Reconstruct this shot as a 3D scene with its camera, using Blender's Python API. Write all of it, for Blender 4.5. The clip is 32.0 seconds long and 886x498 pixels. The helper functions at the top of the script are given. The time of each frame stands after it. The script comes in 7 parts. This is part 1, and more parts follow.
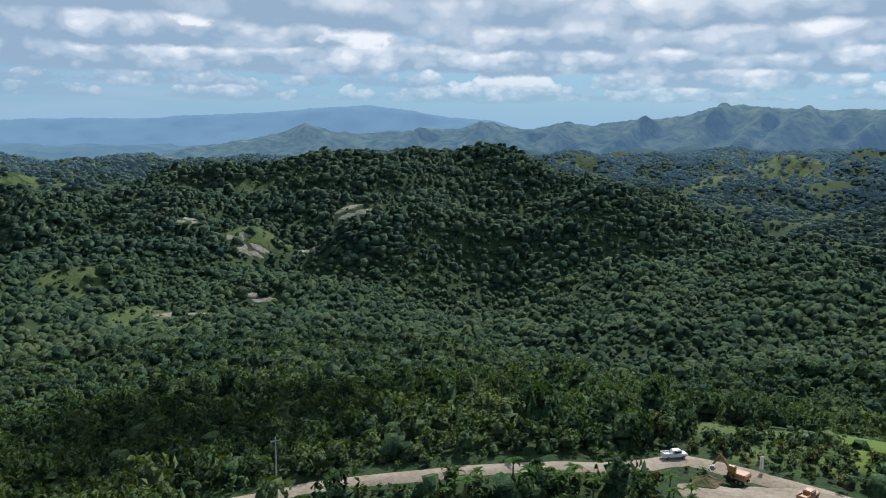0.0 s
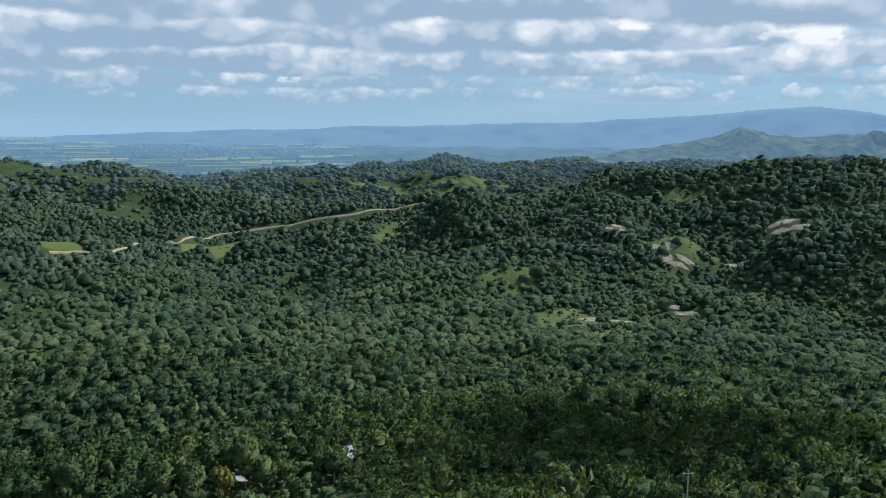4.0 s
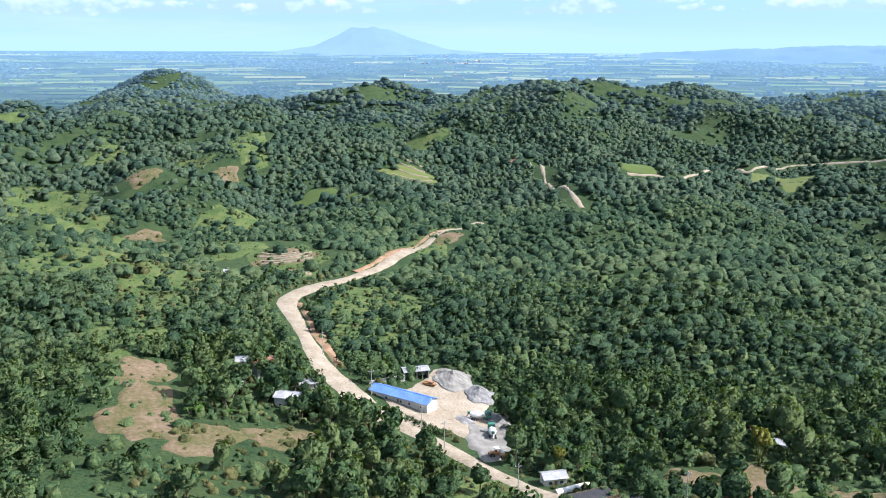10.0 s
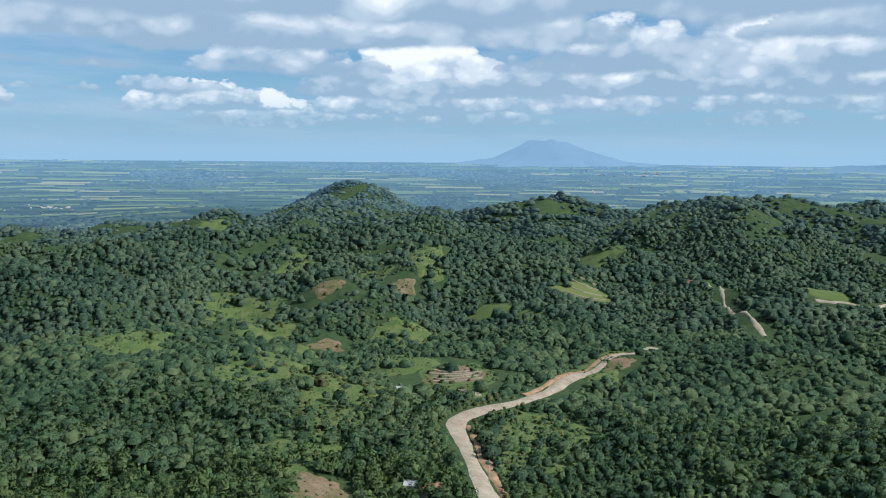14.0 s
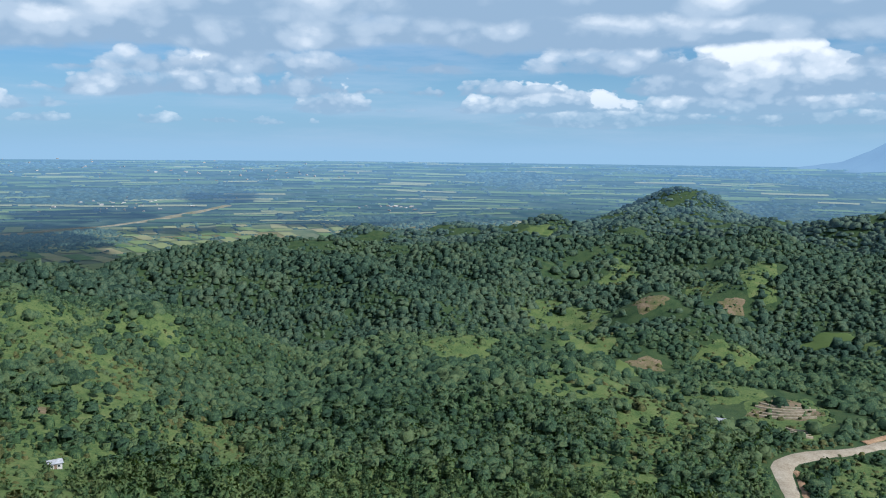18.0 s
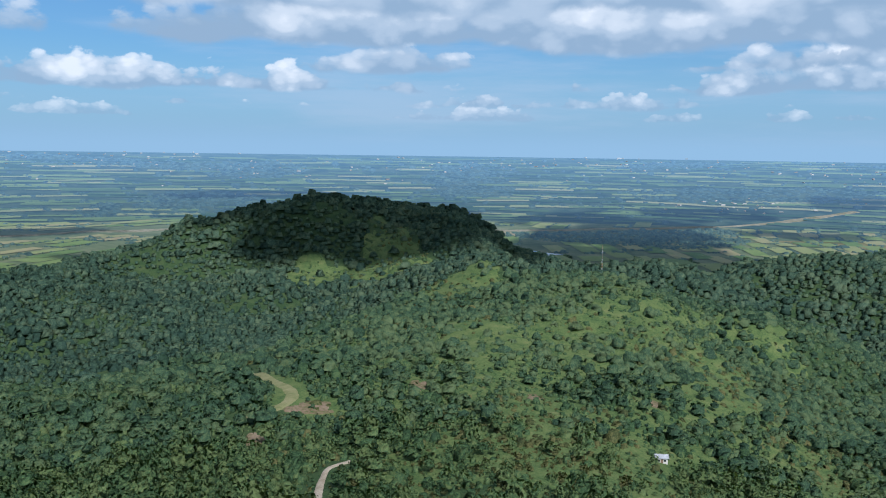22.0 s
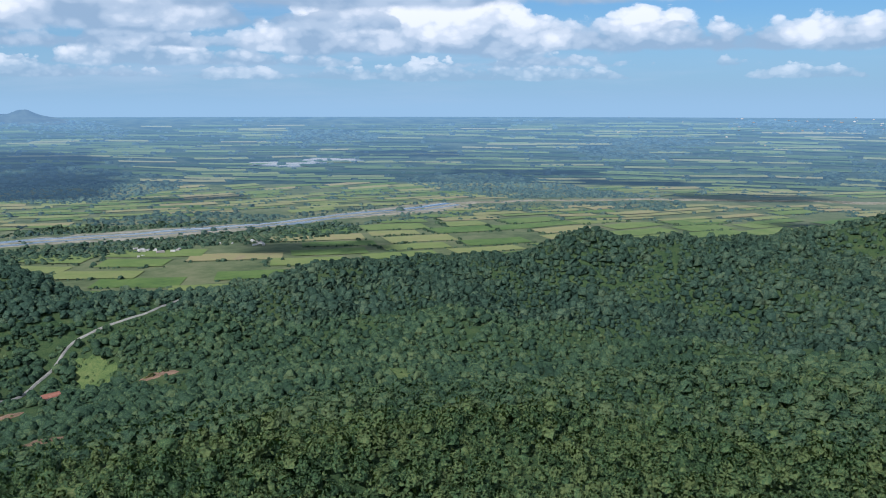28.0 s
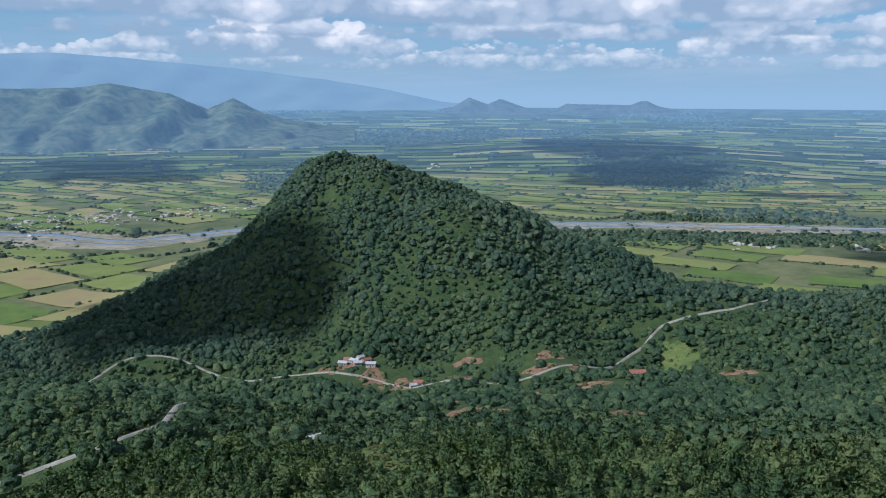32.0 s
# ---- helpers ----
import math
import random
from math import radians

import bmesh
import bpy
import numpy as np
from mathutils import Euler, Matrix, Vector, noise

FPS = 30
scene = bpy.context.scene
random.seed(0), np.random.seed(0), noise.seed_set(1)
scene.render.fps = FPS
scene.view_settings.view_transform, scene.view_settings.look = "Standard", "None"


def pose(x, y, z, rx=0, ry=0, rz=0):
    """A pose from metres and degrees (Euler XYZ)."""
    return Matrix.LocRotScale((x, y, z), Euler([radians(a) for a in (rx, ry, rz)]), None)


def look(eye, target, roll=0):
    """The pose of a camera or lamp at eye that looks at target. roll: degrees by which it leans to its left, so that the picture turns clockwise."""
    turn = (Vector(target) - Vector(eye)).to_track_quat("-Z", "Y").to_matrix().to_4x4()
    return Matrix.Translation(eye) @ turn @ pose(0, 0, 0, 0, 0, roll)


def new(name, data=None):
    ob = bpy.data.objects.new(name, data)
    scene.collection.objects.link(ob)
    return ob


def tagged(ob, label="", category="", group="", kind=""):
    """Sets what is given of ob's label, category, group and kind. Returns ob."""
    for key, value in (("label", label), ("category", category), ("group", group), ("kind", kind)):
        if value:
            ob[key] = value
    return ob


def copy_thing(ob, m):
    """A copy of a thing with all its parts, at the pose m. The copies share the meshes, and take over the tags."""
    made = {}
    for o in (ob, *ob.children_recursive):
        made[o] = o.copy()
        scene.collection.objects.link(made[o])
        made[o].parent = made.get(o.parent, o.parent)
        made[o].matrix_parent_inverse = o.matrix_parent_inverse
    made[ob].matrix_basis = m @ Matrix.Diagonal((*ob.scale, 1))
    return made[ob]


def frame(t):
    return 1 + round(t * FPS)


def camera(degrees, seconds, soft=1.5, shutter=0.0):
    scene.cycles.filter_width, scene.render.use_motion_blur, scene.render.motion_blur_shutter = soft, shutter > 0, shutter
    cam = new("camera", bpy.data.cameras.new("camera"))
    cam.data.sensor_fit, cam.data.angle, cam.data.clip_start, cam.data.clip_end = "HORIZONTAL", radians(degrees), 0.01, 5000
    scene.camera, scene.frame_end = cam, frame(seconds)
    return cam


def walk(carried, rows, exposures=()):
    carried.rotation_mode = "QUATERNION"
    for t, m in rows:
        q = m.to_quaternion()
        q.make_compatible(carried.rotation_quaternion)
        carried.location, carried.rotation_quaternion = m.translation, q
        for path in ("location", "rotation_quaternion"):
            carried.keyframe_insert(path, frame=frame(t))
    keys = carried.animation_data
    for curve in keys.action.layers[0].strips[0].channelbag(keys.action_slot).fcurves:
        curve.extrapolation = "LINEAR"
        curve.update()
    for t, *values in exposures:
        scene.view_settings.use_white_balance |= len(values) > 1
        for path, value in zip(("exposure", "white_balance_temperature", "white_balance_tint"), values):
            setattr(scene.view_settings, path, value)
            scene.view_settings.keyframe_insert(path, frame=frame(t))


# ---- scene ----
# ---------------------------------------------------------------- camera
cam = camera(54.47, 32.0, soft=1.05)
# seconds, x, y, z, heading, tilt, lean: a drone that climbs slowly while it turns to its left
PATH = (
    (0, -8.24, 10.23, -27.62, -0.00, -7.76, 0.33),
    (0.5, -8.37, 9.73, -26.93, 3.07, -7.78, 0.34),
    (1, -8.50, 9.25, -26.18, 5.84, -7.78, 0.30),
    (1.5, -8.60, 8.74, -25.41, 7.75, -7.76, 0.30),
    (2, -8.64, 8.17, -24.66, 10.88, -7.75, 0.27),
    (2.5, -8.49, 7.52, -23.87, 13.42, -7.70, 0.26),
    (3, -8.21, 6.84, -23.03, 18.17, -7.71, 0.29),
    (3.5, -7.84, 6.16, -22.10, 23.33, -7.72, 0.24),
    (5.5, -5.94, 3.62, -18.07, 40.90, -7.66, 0.06),
    (6, -5.51, 3.06, -16.98, 45.72, -7.61, 0.08),
    (6.5, -5.12, 2.59, -15.79, 50.70, -7.57, -0.01),
    (7, -4.77, 2.28, -14.58, 54.72, -7.55, 0.01),
    (7.5, -4.46, 2.03, -13.40, 57.64, -7.54, 0.04),
    (8, -4.18, 1.82, -12.27, 58.58, -8.03, 0.01),
    (8.5, -3.89, 1.61, -11.12, 58.48, -13.35, -0.09),
    (9, -3.57, 1.42, -9.95, 58.40, -13.29, -0.10),
    (9.5, -3.19, 1.19, -8.74, 61.03, -13.29, -0.07),
    (10, -2.74, 0.93, -7.50, 64.91, -13.28, -0.06),
    (10.5, -2.25, 0.69, -6.27, 68.76, -12.82, -0.02),
    (11, -1.78, 0.55, -5.03, 70.77, -11.21, -0.00),
    (11.5, -1.33, 0.44, -3.77, 70.79, -9.27, -0.02),
    (12, -0.89, 0.33, -2.52, 70.81, -7.55, -0.02),
    (12.5, -0.44, 0.20, -1.26, 70.85, -6.24, -0.01),
    (13, -0.00, 0.00, -0.00, 72.10, -6.18, 0.00),
    (13.5, 0.45, -0.26, 1.24, 74.84, -6.19, 0.10),
    (14, 0.92, -0.55, 2.50, 76.46, -6.18, 0.17),
    (14.5, 1.40, -0.81, 3.79, 79.84, -6.21, 0.22),
    (15, 1.92, -1.03, 5.14, 83.88, -6.20, 0.29),
    (15.5, 2.47, -1.15, 6.58, 87.10, -6.23, 0.34),
    (17.5, 4.84, -1.03, 12.58, 97.26, -6.24, 0.33),
    (18, 5.34, -0.93, 13.81, 97.90, -6.21, 0.36),
    (18.5, 5.80, -0.74, 14.83, 100.46, -6.21, 0.36),
    (19, 6.29, -0.50, 15.72, 103.95, -6.25, 0.40),
    (19.5, 6.83, -0.30, 16.58, 107.81, -6.27, 0.46),
    (20, 7.42, -0.13, 17.45, 113.16, -6.30, 0.57),
    (20.5, 8.09, 0.04, 18.33, 118.49, -6.36, 0.60),
    (21, 8.79, 0.29, 19.25, 124.09, -6.44, 0.73),
    (21.5, 9.52, 0.68, 20.19, 130.15, -6.52, 0.75),
    (22, 10.25, 1.18, 21.18, 137.57, -6.60, 0.69),
    (22.5, 10.86, 1.76, 22.28, 143.66, -6.70, 0.65),
    (23, 11.32, 2.40, 23.44, 148.26, -6.75, 0.62),
    (23.5, 11.69, 3.04, 24.57, 151.27, -6.74, 0.55),
    (24, 11.98, 3.64, 25.66, 154.67, -7.93, 0.55),
    (24.5, 12.21, 4.25, 26.66, 156.50, -9.11, 0.56),
    (26.5, 12.69, 6.96, 30.09, 167.05, -9.32, -0.19),
    (27, 12.71, 7.71, 30.86, 169.73, -9.24, -0.07),
    (27.5, 12.64, 8.54, 31.54, 176.50, -9.22, -0.11),
    (28, 12.55, 9.44, 32.19, 183.23, -9.18, -0.08),
    (28.5, 12.43, 10.35, 32.83, 189.40, -9.15, -0.03),
    (29, 12.24, 11.21, 33.48, 195.20, -9.10, 0.03),
    (29.5, 11.97, 12.06, 34.11, 201.09, -9.09, 0.05),
    (30, 11.57, 12.88, 34.74, 206.25, -9.07, 0.06),
    (30.5, 11.07, 13.65, 35.41, 211.08, -9.06, 0.13),
    (31, 10.50, 14.29, 36.18, 215.33, -9.05, 0.19),
    (31.5, 9.91, 14.88, 37.00, 218.96, -9.37, 0.18),
    (32, 9.30, 15.44, 37.83, 221.89, -9.80, 0.18),
)
walk(cam, [(t, pose(x, y, z, 90 + tilt, 0, turn) @ pose(0, 0, 0, 0, 0, lean)) for t, x, y, z, turn, tilt, lean in PATH],
     exposures=[(0, -0.02, 6050, 14), (3, 0.0, 6100, 14), (6, 0.27, 6150, 13), (8, 0.4, 6150, 14), (8.6, 0.92, 6000, 18), (10.3, 0.92, 6000, 18), (12.5, 0.12, 6000, 12), (15.5, 0.15, 5900, 11),
                (19, 0.08, 5750, 12), (24, 0.02, 5700, 14), (28, 0.08, 5800, 16), (32, -0.02, 5800, 18)])

# ---------------------------------------------------------------- light and sky
SUN_TURN, SUN_HIGH = -24.0, 45.0          # degrees: heading (counted to the left of +y) and height of the sun


def polar(turn, r, z=0.0):
    a = radians(turn)
    return Vector((-math.sin(a) * r, math.cos(a) * r, z))


def node(tree, kind, **values):
    n = tree.nodes.new(kind)
    for key, value in values.items():
        if key in n.inputs:
            n.inputs[key].default_value = value
    return n


def link(tree, a, b):
    tree.links.new(a, b)


def math_node(tree, op, a, b=None, c=None, clamp=False):
    n = tree.nodes.new("ShaderNodeMath")
    n.operation, n.use_clamp = op, clamp
    for i, v in enumerate((a, b, c)):
        if v is None:
            continue
        if isinstance(v, (int, float)):
            n.inputs[i].default_value = v
        else:
            tree.links.new(v, n.inputs[i])
    return n.outputs[0]


def vec_node(tree, op, a, b=None):
    n = tree.nodes.new("ShaderNodeVectorMath")
    n.operation = op
    for i, v in enumerate((a, b)):
        if v is None:
            continue
        if isinstance(v, (tuple, list)):
            n.inputs[i].default_value = v
        else:
            tree.links.new(v, n.inputs[i])
    return n


def mix_color(tree, fac, a, b, kind="MIX"):
    n = tree.nodes.new("ShaderNodeMix")
    n.data_type, n.blend_type = "RGBA", kind
    for sock, v in ((n.inputs[0], fac), (n.inputs[6], a), (n.inputs[7], b)):
        if isinstance(v, (int, float)):
            sock.default_value = v
        elif isinstance(v, (tuple, list)):
            sock.default_value = (*v, 1.0) if len(v) == 3 else v
        else:
            tree.links.new(v, sock)
    return n.outputs[2]


def ramp(tree, fac, stops, smooth=False):
    n = tree.nodes.new("ShaderNodeValToRGB")
    n.color_ramp.interpolation = "EASE" if smooth else "LINEAR"
    el = n.color_ramp.elements
    while len(el) < len(stops):
        el.new(0.5)
    for e, (p, c) in zip(el, stops):
        e.position = p
        e.color = (*c, 1.0) if isinstance(c, (tuple, list)) else (c, c, c, 1.0)
    tree.links.new(fac, n.inputs[0])
    return n.outputs[0]


def noise_tex(tree, vec, scale, detail=4.0, rough=0.55, distort=0.0):
    n = node(tree, "ShaderNodeTexNoise", Scale=scale, Detail=detail, Roughness=rough, Distortion=distort)
    if vec is not None:
        tree.links.new(vec, n.inputs["Vector"])
    return n.outputs["Fac"]


world = bpy.data.worlds.new("sky")
scene.world = world
world.use_nodes = True
wt = world.node_tree
wt.nodes.clear()
sky = wt.nodes.new("ShaderNodeTexSky")
sky.sky_type, sky.sun_disc = "NISHITA", False
sky.sun_elevation, sky.sun_rotation = radians(SUN_HIGH), radians(-SUN_TURN)
sky.altitude, sky.air_density, sky.dust_density, sky.ozone_density = 200, 1.0, 1.2, 1.5
way = wt.nodes.new("ShaderNodeTexCoord").outputs["Generated"]
sep = wt.nodes.new("ShaderNodeSeparateXYZ")
link(wt, way, sep.inputs[0])
high = sep.outputs[2]
# cumulus stand in rows with level undersides and heaped tops, smaller and lower the farther they are
side = vec_node(wt, "DOT_PRODUCT", way, tuple(polar(28, 1.0))).outputs["Value"]       # denser over the hills, more open over the plain
more = math_node(wt, "MULTIPLY", math_node(wt, "MAXIMUM", side, -0.4), 0.34)
bank = math_node(wt, "MAXIMUM", vec_node(wt, "DOT_PRODUCT", way, tuple(polar(226, 1.0))).outputs["Value"], 0.0)       # and a bank of cumulus over the far ridge
more = math_node(wt, "ADD", more, math_node(wt, "MULTIPLY", math_node(wt, "POWER", bank, 3.0), 0.52))
toward = vec_node(wt, "DOT_PRODUCT", way, tuple(look(polar(SUN_TURN, math.cos(radians(SUN_HIGH)), math.sin(radians(SUN_HIGH))), (0, 0, 0)).translation)).outputs["Value"]
blaze = math_node(wt, "MULTIPLY", math_node(wt, "POWER", math_node(wt, "MAXIMUM", toward, 0.0), 4.0), 0.60)
front = math_node(wt, "MULTIPLY", math_node(wt, "MAXIMUM", vec_node(wt, "DOT_PRODUCT", way, tuple(polar(SUN_TURN + 200, 1.0))).outputs["Value"], 0.0), 0.20)       # lit from behind the eye
blaze = math_node(wt, "ADD", blaze, front)


def cloud_row(under, base, tall, scale, cover, shift):
    """One row of cumulus over what lies under it: base and tall are heights as sines."""
    p = vec_node(wt, "ADD", vec_node(wt, "MULTIPLY", way, (scale * 0.8, scale * 0.8, scale * 1.25)).outputs[0], (shift, shift * 0.6, 0.0)).outputs[0]
    fbm = noise_tex(wt, p, 1.0, 7.0, 0.58, 0.2)
    puff = node(wt, "ShaderNodeTexVoronoi", Scale=1.7, Detail=2.0, Roughness=0.6)
    link(wt, p, puff.inputs["Vector"])
    puff = puff.outputs["Distance"]
    wave = noise_tex(wt, vec_node(wt, "ADD", vec_node(wt, "MULTIPLY", way, (scale * 0.24, scale * 0.24, 0.0)).outputs[0], (shift, 0.0, shift)).outputs[0], 1.0, 2.0)
    v = math_node(wt, "MULTIPLY", math_node(wt, "SUBTRACT", high, base), 1.0 / tall)
    v = math_node(wt, "ADD", v, math_node(wt, "MULTIPLY", math_node(wt, "SUBTRACT", fbm, 0.5), 0.9))
    v = math_node(wt, "ADD", v, math_node(wt, "MULTIPLY", math_node(wt, "SUBTRACT", wave, 0.5), 0.9))
    body = math_node(wt, "ADD", math_node(wt, "MULTIPLY", math_node(wt, "SUBTRACT", wave, 0.44), 3.2), math_node(wt, "MULTIPLY", math_node(wt, "SUBTRACT", fbm, 0.5), 1.5))
    body = math_node(wt, "SUBTRACT", body, math_node(wt, "MULTIPLY", math_node(wt, "SUBTRACT", puff, 0.45), 0.30))
    body = math_node(wt, "SUBTRACT", math_node(wt, "ADD", body, math_node(wt, "ADD", more, cover)), math_node(wt, "MULTIPLY", v, 0.42))
    edge = ramp(wt, body, [(0.02, 0.0), (0.10, 0.75), (0.24, 1.0)], True)
    foot = ramp(wt, v, [(0.0, 0.0), (0.16, 1.0)], True)
    mask = math_node(wt, "MULTIPLY", edge, foot)
    lit = math_node(wt, "ADD", math_node(wt, "MULTIPLY", v, 0.60), math_node(wt, "MULTIPLY", math_node(wt, "SUBTRACT", 0.62, puff), 0.75))
    lit = math_node(wt, "ADD", lit, math_node(wt, "MULTIPLY", math_node(wt, "SUBTRACT", fbm, 0.42), 1.2))
    lit = math_node(wt, "ADD", lit, blaze)
    tone = ramp(wt, lit, [(0.0, (0.34, 0.47, 0.59)), (0.30, (0.50, 0.61, 0.70)), (0.56, (0.72, 0.79, 0.83)), (0.88, (0.97, 0.99, 0.97))], True)
    return mix_color(wt, mask, under, tone)


haze = ramp(wt, high, [(0.0, 1.0), (0.04, 0.70), (0.12, 0.22), (0.3, 0.0)], True)
blue = vec_node(wt, "MULTIPLY", sky.outputs[0], (0.045, 0.077, 0.099)).outputs[0]
clear = mix_color(wt, haze, blue, (0.345, 0.545, 0.705))
streak = ramp(wt, noise_tex(wt, vec_node(wt, "MULTIPLY", way, (2.2, 2.2, 20.0)).outputs[0], 1.0, 6.0, 0.6), [(0.46, 0.0), (0.70, 0.55)], True)
streak = math_node(wt, "MULTIPLY", streak, ramp(wt, high, [(0.0, 0.0), (0.03, 0.8), (0.14, 0.9), (0.3, 0.2)]))
clear = mix_color(wt, streak, clear, (0.50, 0.61, 0.72))
final = clear
for base, tall, scale, cover, shift in ((0.034, 0.016, 28.0, 0.10, 3.1), (0.047, 0.023, 21.0, 0.18, 17.3), (0.064, 0.032, 15.0, 0.24, 41.7), (0.086, 0.042, 11.0, 0.28, 5.9),
                                        (0.114, 0.056, 8.0, 0.32, 23.4), (0.148, 0.075, 6.0, 0.38, 61.2), (0.205, 0.45, 3.2, 0.75, 12.8)):
    final = cloud_row(final, base, tall, scale, cover, shift)
veil = ramp(wt, high, [(0.0, 0.9), (0.035, 0.55), (0.075, 0.12), (0.12, 0.0)], True)
final = mix_color(wt, veil, final, clear)
bg = wt.nodes.new("ShaderNodeBackground")
bg.inputs[1].default_value = 0.94
link(wt, final, bg.inputs[0])
link(wt, bg.outputs[0], wt.nodes.new("ShaderNodeOutputWorld").inputs[0])

sun = new("sun", bpy.data.lights.new("sun", "SUN"))
sun.data.energy, sun.data.angle, sun.data.color = 5.0, radians(0.55), (1.0, 0.95, 0.86)
sun.matrix_world = look(polar(SUN_TURN, 1000 * math.cos(radians(SUN_HIGH)), 1000 * math.sin(radians(SUN_HIGH))), (0, 0, 0))

# ---------------------------------------------------------------- the lie of the land
# hills: heading, distance, half-width along and across the line of sight, height, and how flat the top is
HILLS_NEAR = (
    (175, 140, 190, 190, 33.8, 1.0), (128, 400, 200, 190, 31.5, 1.0), (130, 740, 150, 150, 26.4, 1.0), (-14, 165, 80, 110, 35.0, 1.0),
    (205, 250, 120, 130, -0.1, 1.0), (240, 280, 120, 140, 13.4, 1.0), (172, 850, 150, 240, -8.0, 1.0), (155, 480, 140, 140, -18.9, 1.0), (112, 600, 260, 62, -26.0, 1.0), (180, 520, 80, 190, -20.0, 1.0), (150, 760, 170, 85, -20.0, 1.0), (130, 690, 120, 80, 13.0, 1.0),
    (70, 270, 110, 130, -17.4, 1.0), (82, 640, 120, 120, -19.5, 1.0), (76, 520, 100, 100, 8.4, 1.0), (48, 260, 110, 110, -1.4, 1.0),
)
HILLS_MID = (
    (1, 1050, 240, 230, 69.0, 1.0), (-24, 950, 240, 160, -45.0, 1.0), (13, 1150, 210, 230, 5.0, 1.0), (25, 1180, 200, 200, -27.0, 1.0),
    (-25, 1300, 420, 330, -70.0, 1.0), (-13, 960, 170, 110, -18.0, 1.0), (22, 1950, 230, 330, 31.3, 1.0), (-22, 2900, 450, 700, 45.0, 1.0), (47, 1060, 240, 190, -20.6, 1.0),
    (36, 1620, 190, 380, 1.8, 1.0), (62, 1700, 180, 260, 21.1, 1.0), (78, 1150, 160, 200, 22.9, 1.0), (94, 1100, 170, 200, -7.9, 1.0),
    (103, 1380, 180, 180, -9.4, 1.0), (108, 700, 200, 130, -9.2, 1.0), (58, 760, 130, 140, -11.9, 1.0), (10, 720, 120, 150, -12.4, 1.0),
)
HILLS_FAR = (
    (66, 1880, 190, 200, 22.0, 1.0), (82.4, 2300, 150, 150, 123.9, 0.85), (139.5, 1260, 190, 275, 73.0, 1.5), (138, 1230, 150, 94, 37.8, 1.2), (230.1, 985, 185, 80.0, 177.0, 0.77),
    (220.8, 960, 156.4, 82.3, 43.3, 1.0), (216.9, 950, 115.3, 90.6, 34.6, 1.0), (202.9, 940, 102.5, 89.2, -9.2, 1.0), (238, 700, 110, 140, -76.7, 1.0),
    (220, 600, 110, 130, -48.5, 1.0), (204, 620, 120, 120, 1.2, 1.0), (198, 860, 120, 130, -5.4, 1.0), (212, 3300, 260, 420, 55.0, 1.2),
    (205, 2900, 160, 240, 22.0, 1.2), (92, 3000, 160, 260, 30.0, 1.0), (73, 2000, 120, 120, -40.6, 1.0),
)
# spurs and hollows between the hills, in the same terms
HILLS_SPURS_A = (
    (-30, 680, 105, 105, 7, 1.0), (-30, 1450, 210, 210, 3, 1.0), (-21, 680, 105, 105, 35, 1.0), (-21, 880, 110, 110, 53, 1.0), (-12, 880, 110, 110, 36, 1.0), (-12, 1100, 140, 140, 13, 1.0),
    (-3, 1100, 140, 140, 33, 1.0), (6, 1100, 140, 140, 22, 1.0), (6, 1950, 260, 260, 12, 1.0), (27, 970, 110, 110, 9, 1.0), (27, 1180, 130, 130, 31, 1.0), (38, 970, 110, 110, 13, 1.0),
    (49, 1180, 130, 130, 19, 1.0), (49, 1700, 160, 160, 44, 1.0), (60, 1700, 160, 160, 8, 1.0), (71, 1700, 160, 160, 23, 1.0),
)
HILLS_SPURS_B = (
    (82, 970, 110, 110, 15, 1.0), (82, 1180, 130, 130, 16, 1.0), (82, 1700, 160, 160, 11, 1.0), (93, 1180, 130, 130, 5, 1.0), (93, 1700, 160, 160, 29, 1.0), (117, 680, 85, 85, 27, 1.0),
    (117, 1150, 120, 120, 27, 1.0), (139, 560, 75, 75, 12, 1.0), (150, 450, 65, 65, 11, 1.0), (150, 560, 75, 75, 8, 1.0), (161, 450, 65, 65, 24, 1.0), (161, 560, 75, 75, 7, 1.0),
    (161, 930, 100, 100, 10, 1.0), (183, 350, 60, 60, 10, 1.0), (183, 450, 65, 65, 15, 1.0), (183, 930, 100, 100, 17, 1.0),
)
HILLS_SPURS_C = (
    (194, 800, 90, 90, 23, 1.0), (205, 800, 90, 90, 16, 1.0),
)
# spurs and hollows between the hills, in the same terms
HILLS_SPURS_A = (
    (-30, 680, 105, 105, 8, 1.0), (-30, 1450, 210, 210, 3, 1.0), (-21, 680, 105, 105, 34, 1.0), (-21, 880, 110, 110, 54, 1.0), (-12, 880, 110, 110, 35, 1.0), (-12, 1100, 140, 140, 11, 1.0),
    (-3, 1100, 140, 140, 39, 1.0), (6, 1100, 140, 140, 14, 1.0), (6, 1950, 260, 260, 12, 1.0), (16, 1180, 130, 130, 2, 1.0), (27, 1180, 130, 130, 23, 1.0), (49, 1180, 130, 130, 20, 1.0),
    (49, 1700, 160, 160, 44, 1.0), (60, 1700, 160, 160, 8, 1.0), (71, 1700, 160, 160, 23, 1.0), (82, 970, 110, 110, 14, 1.0),
)
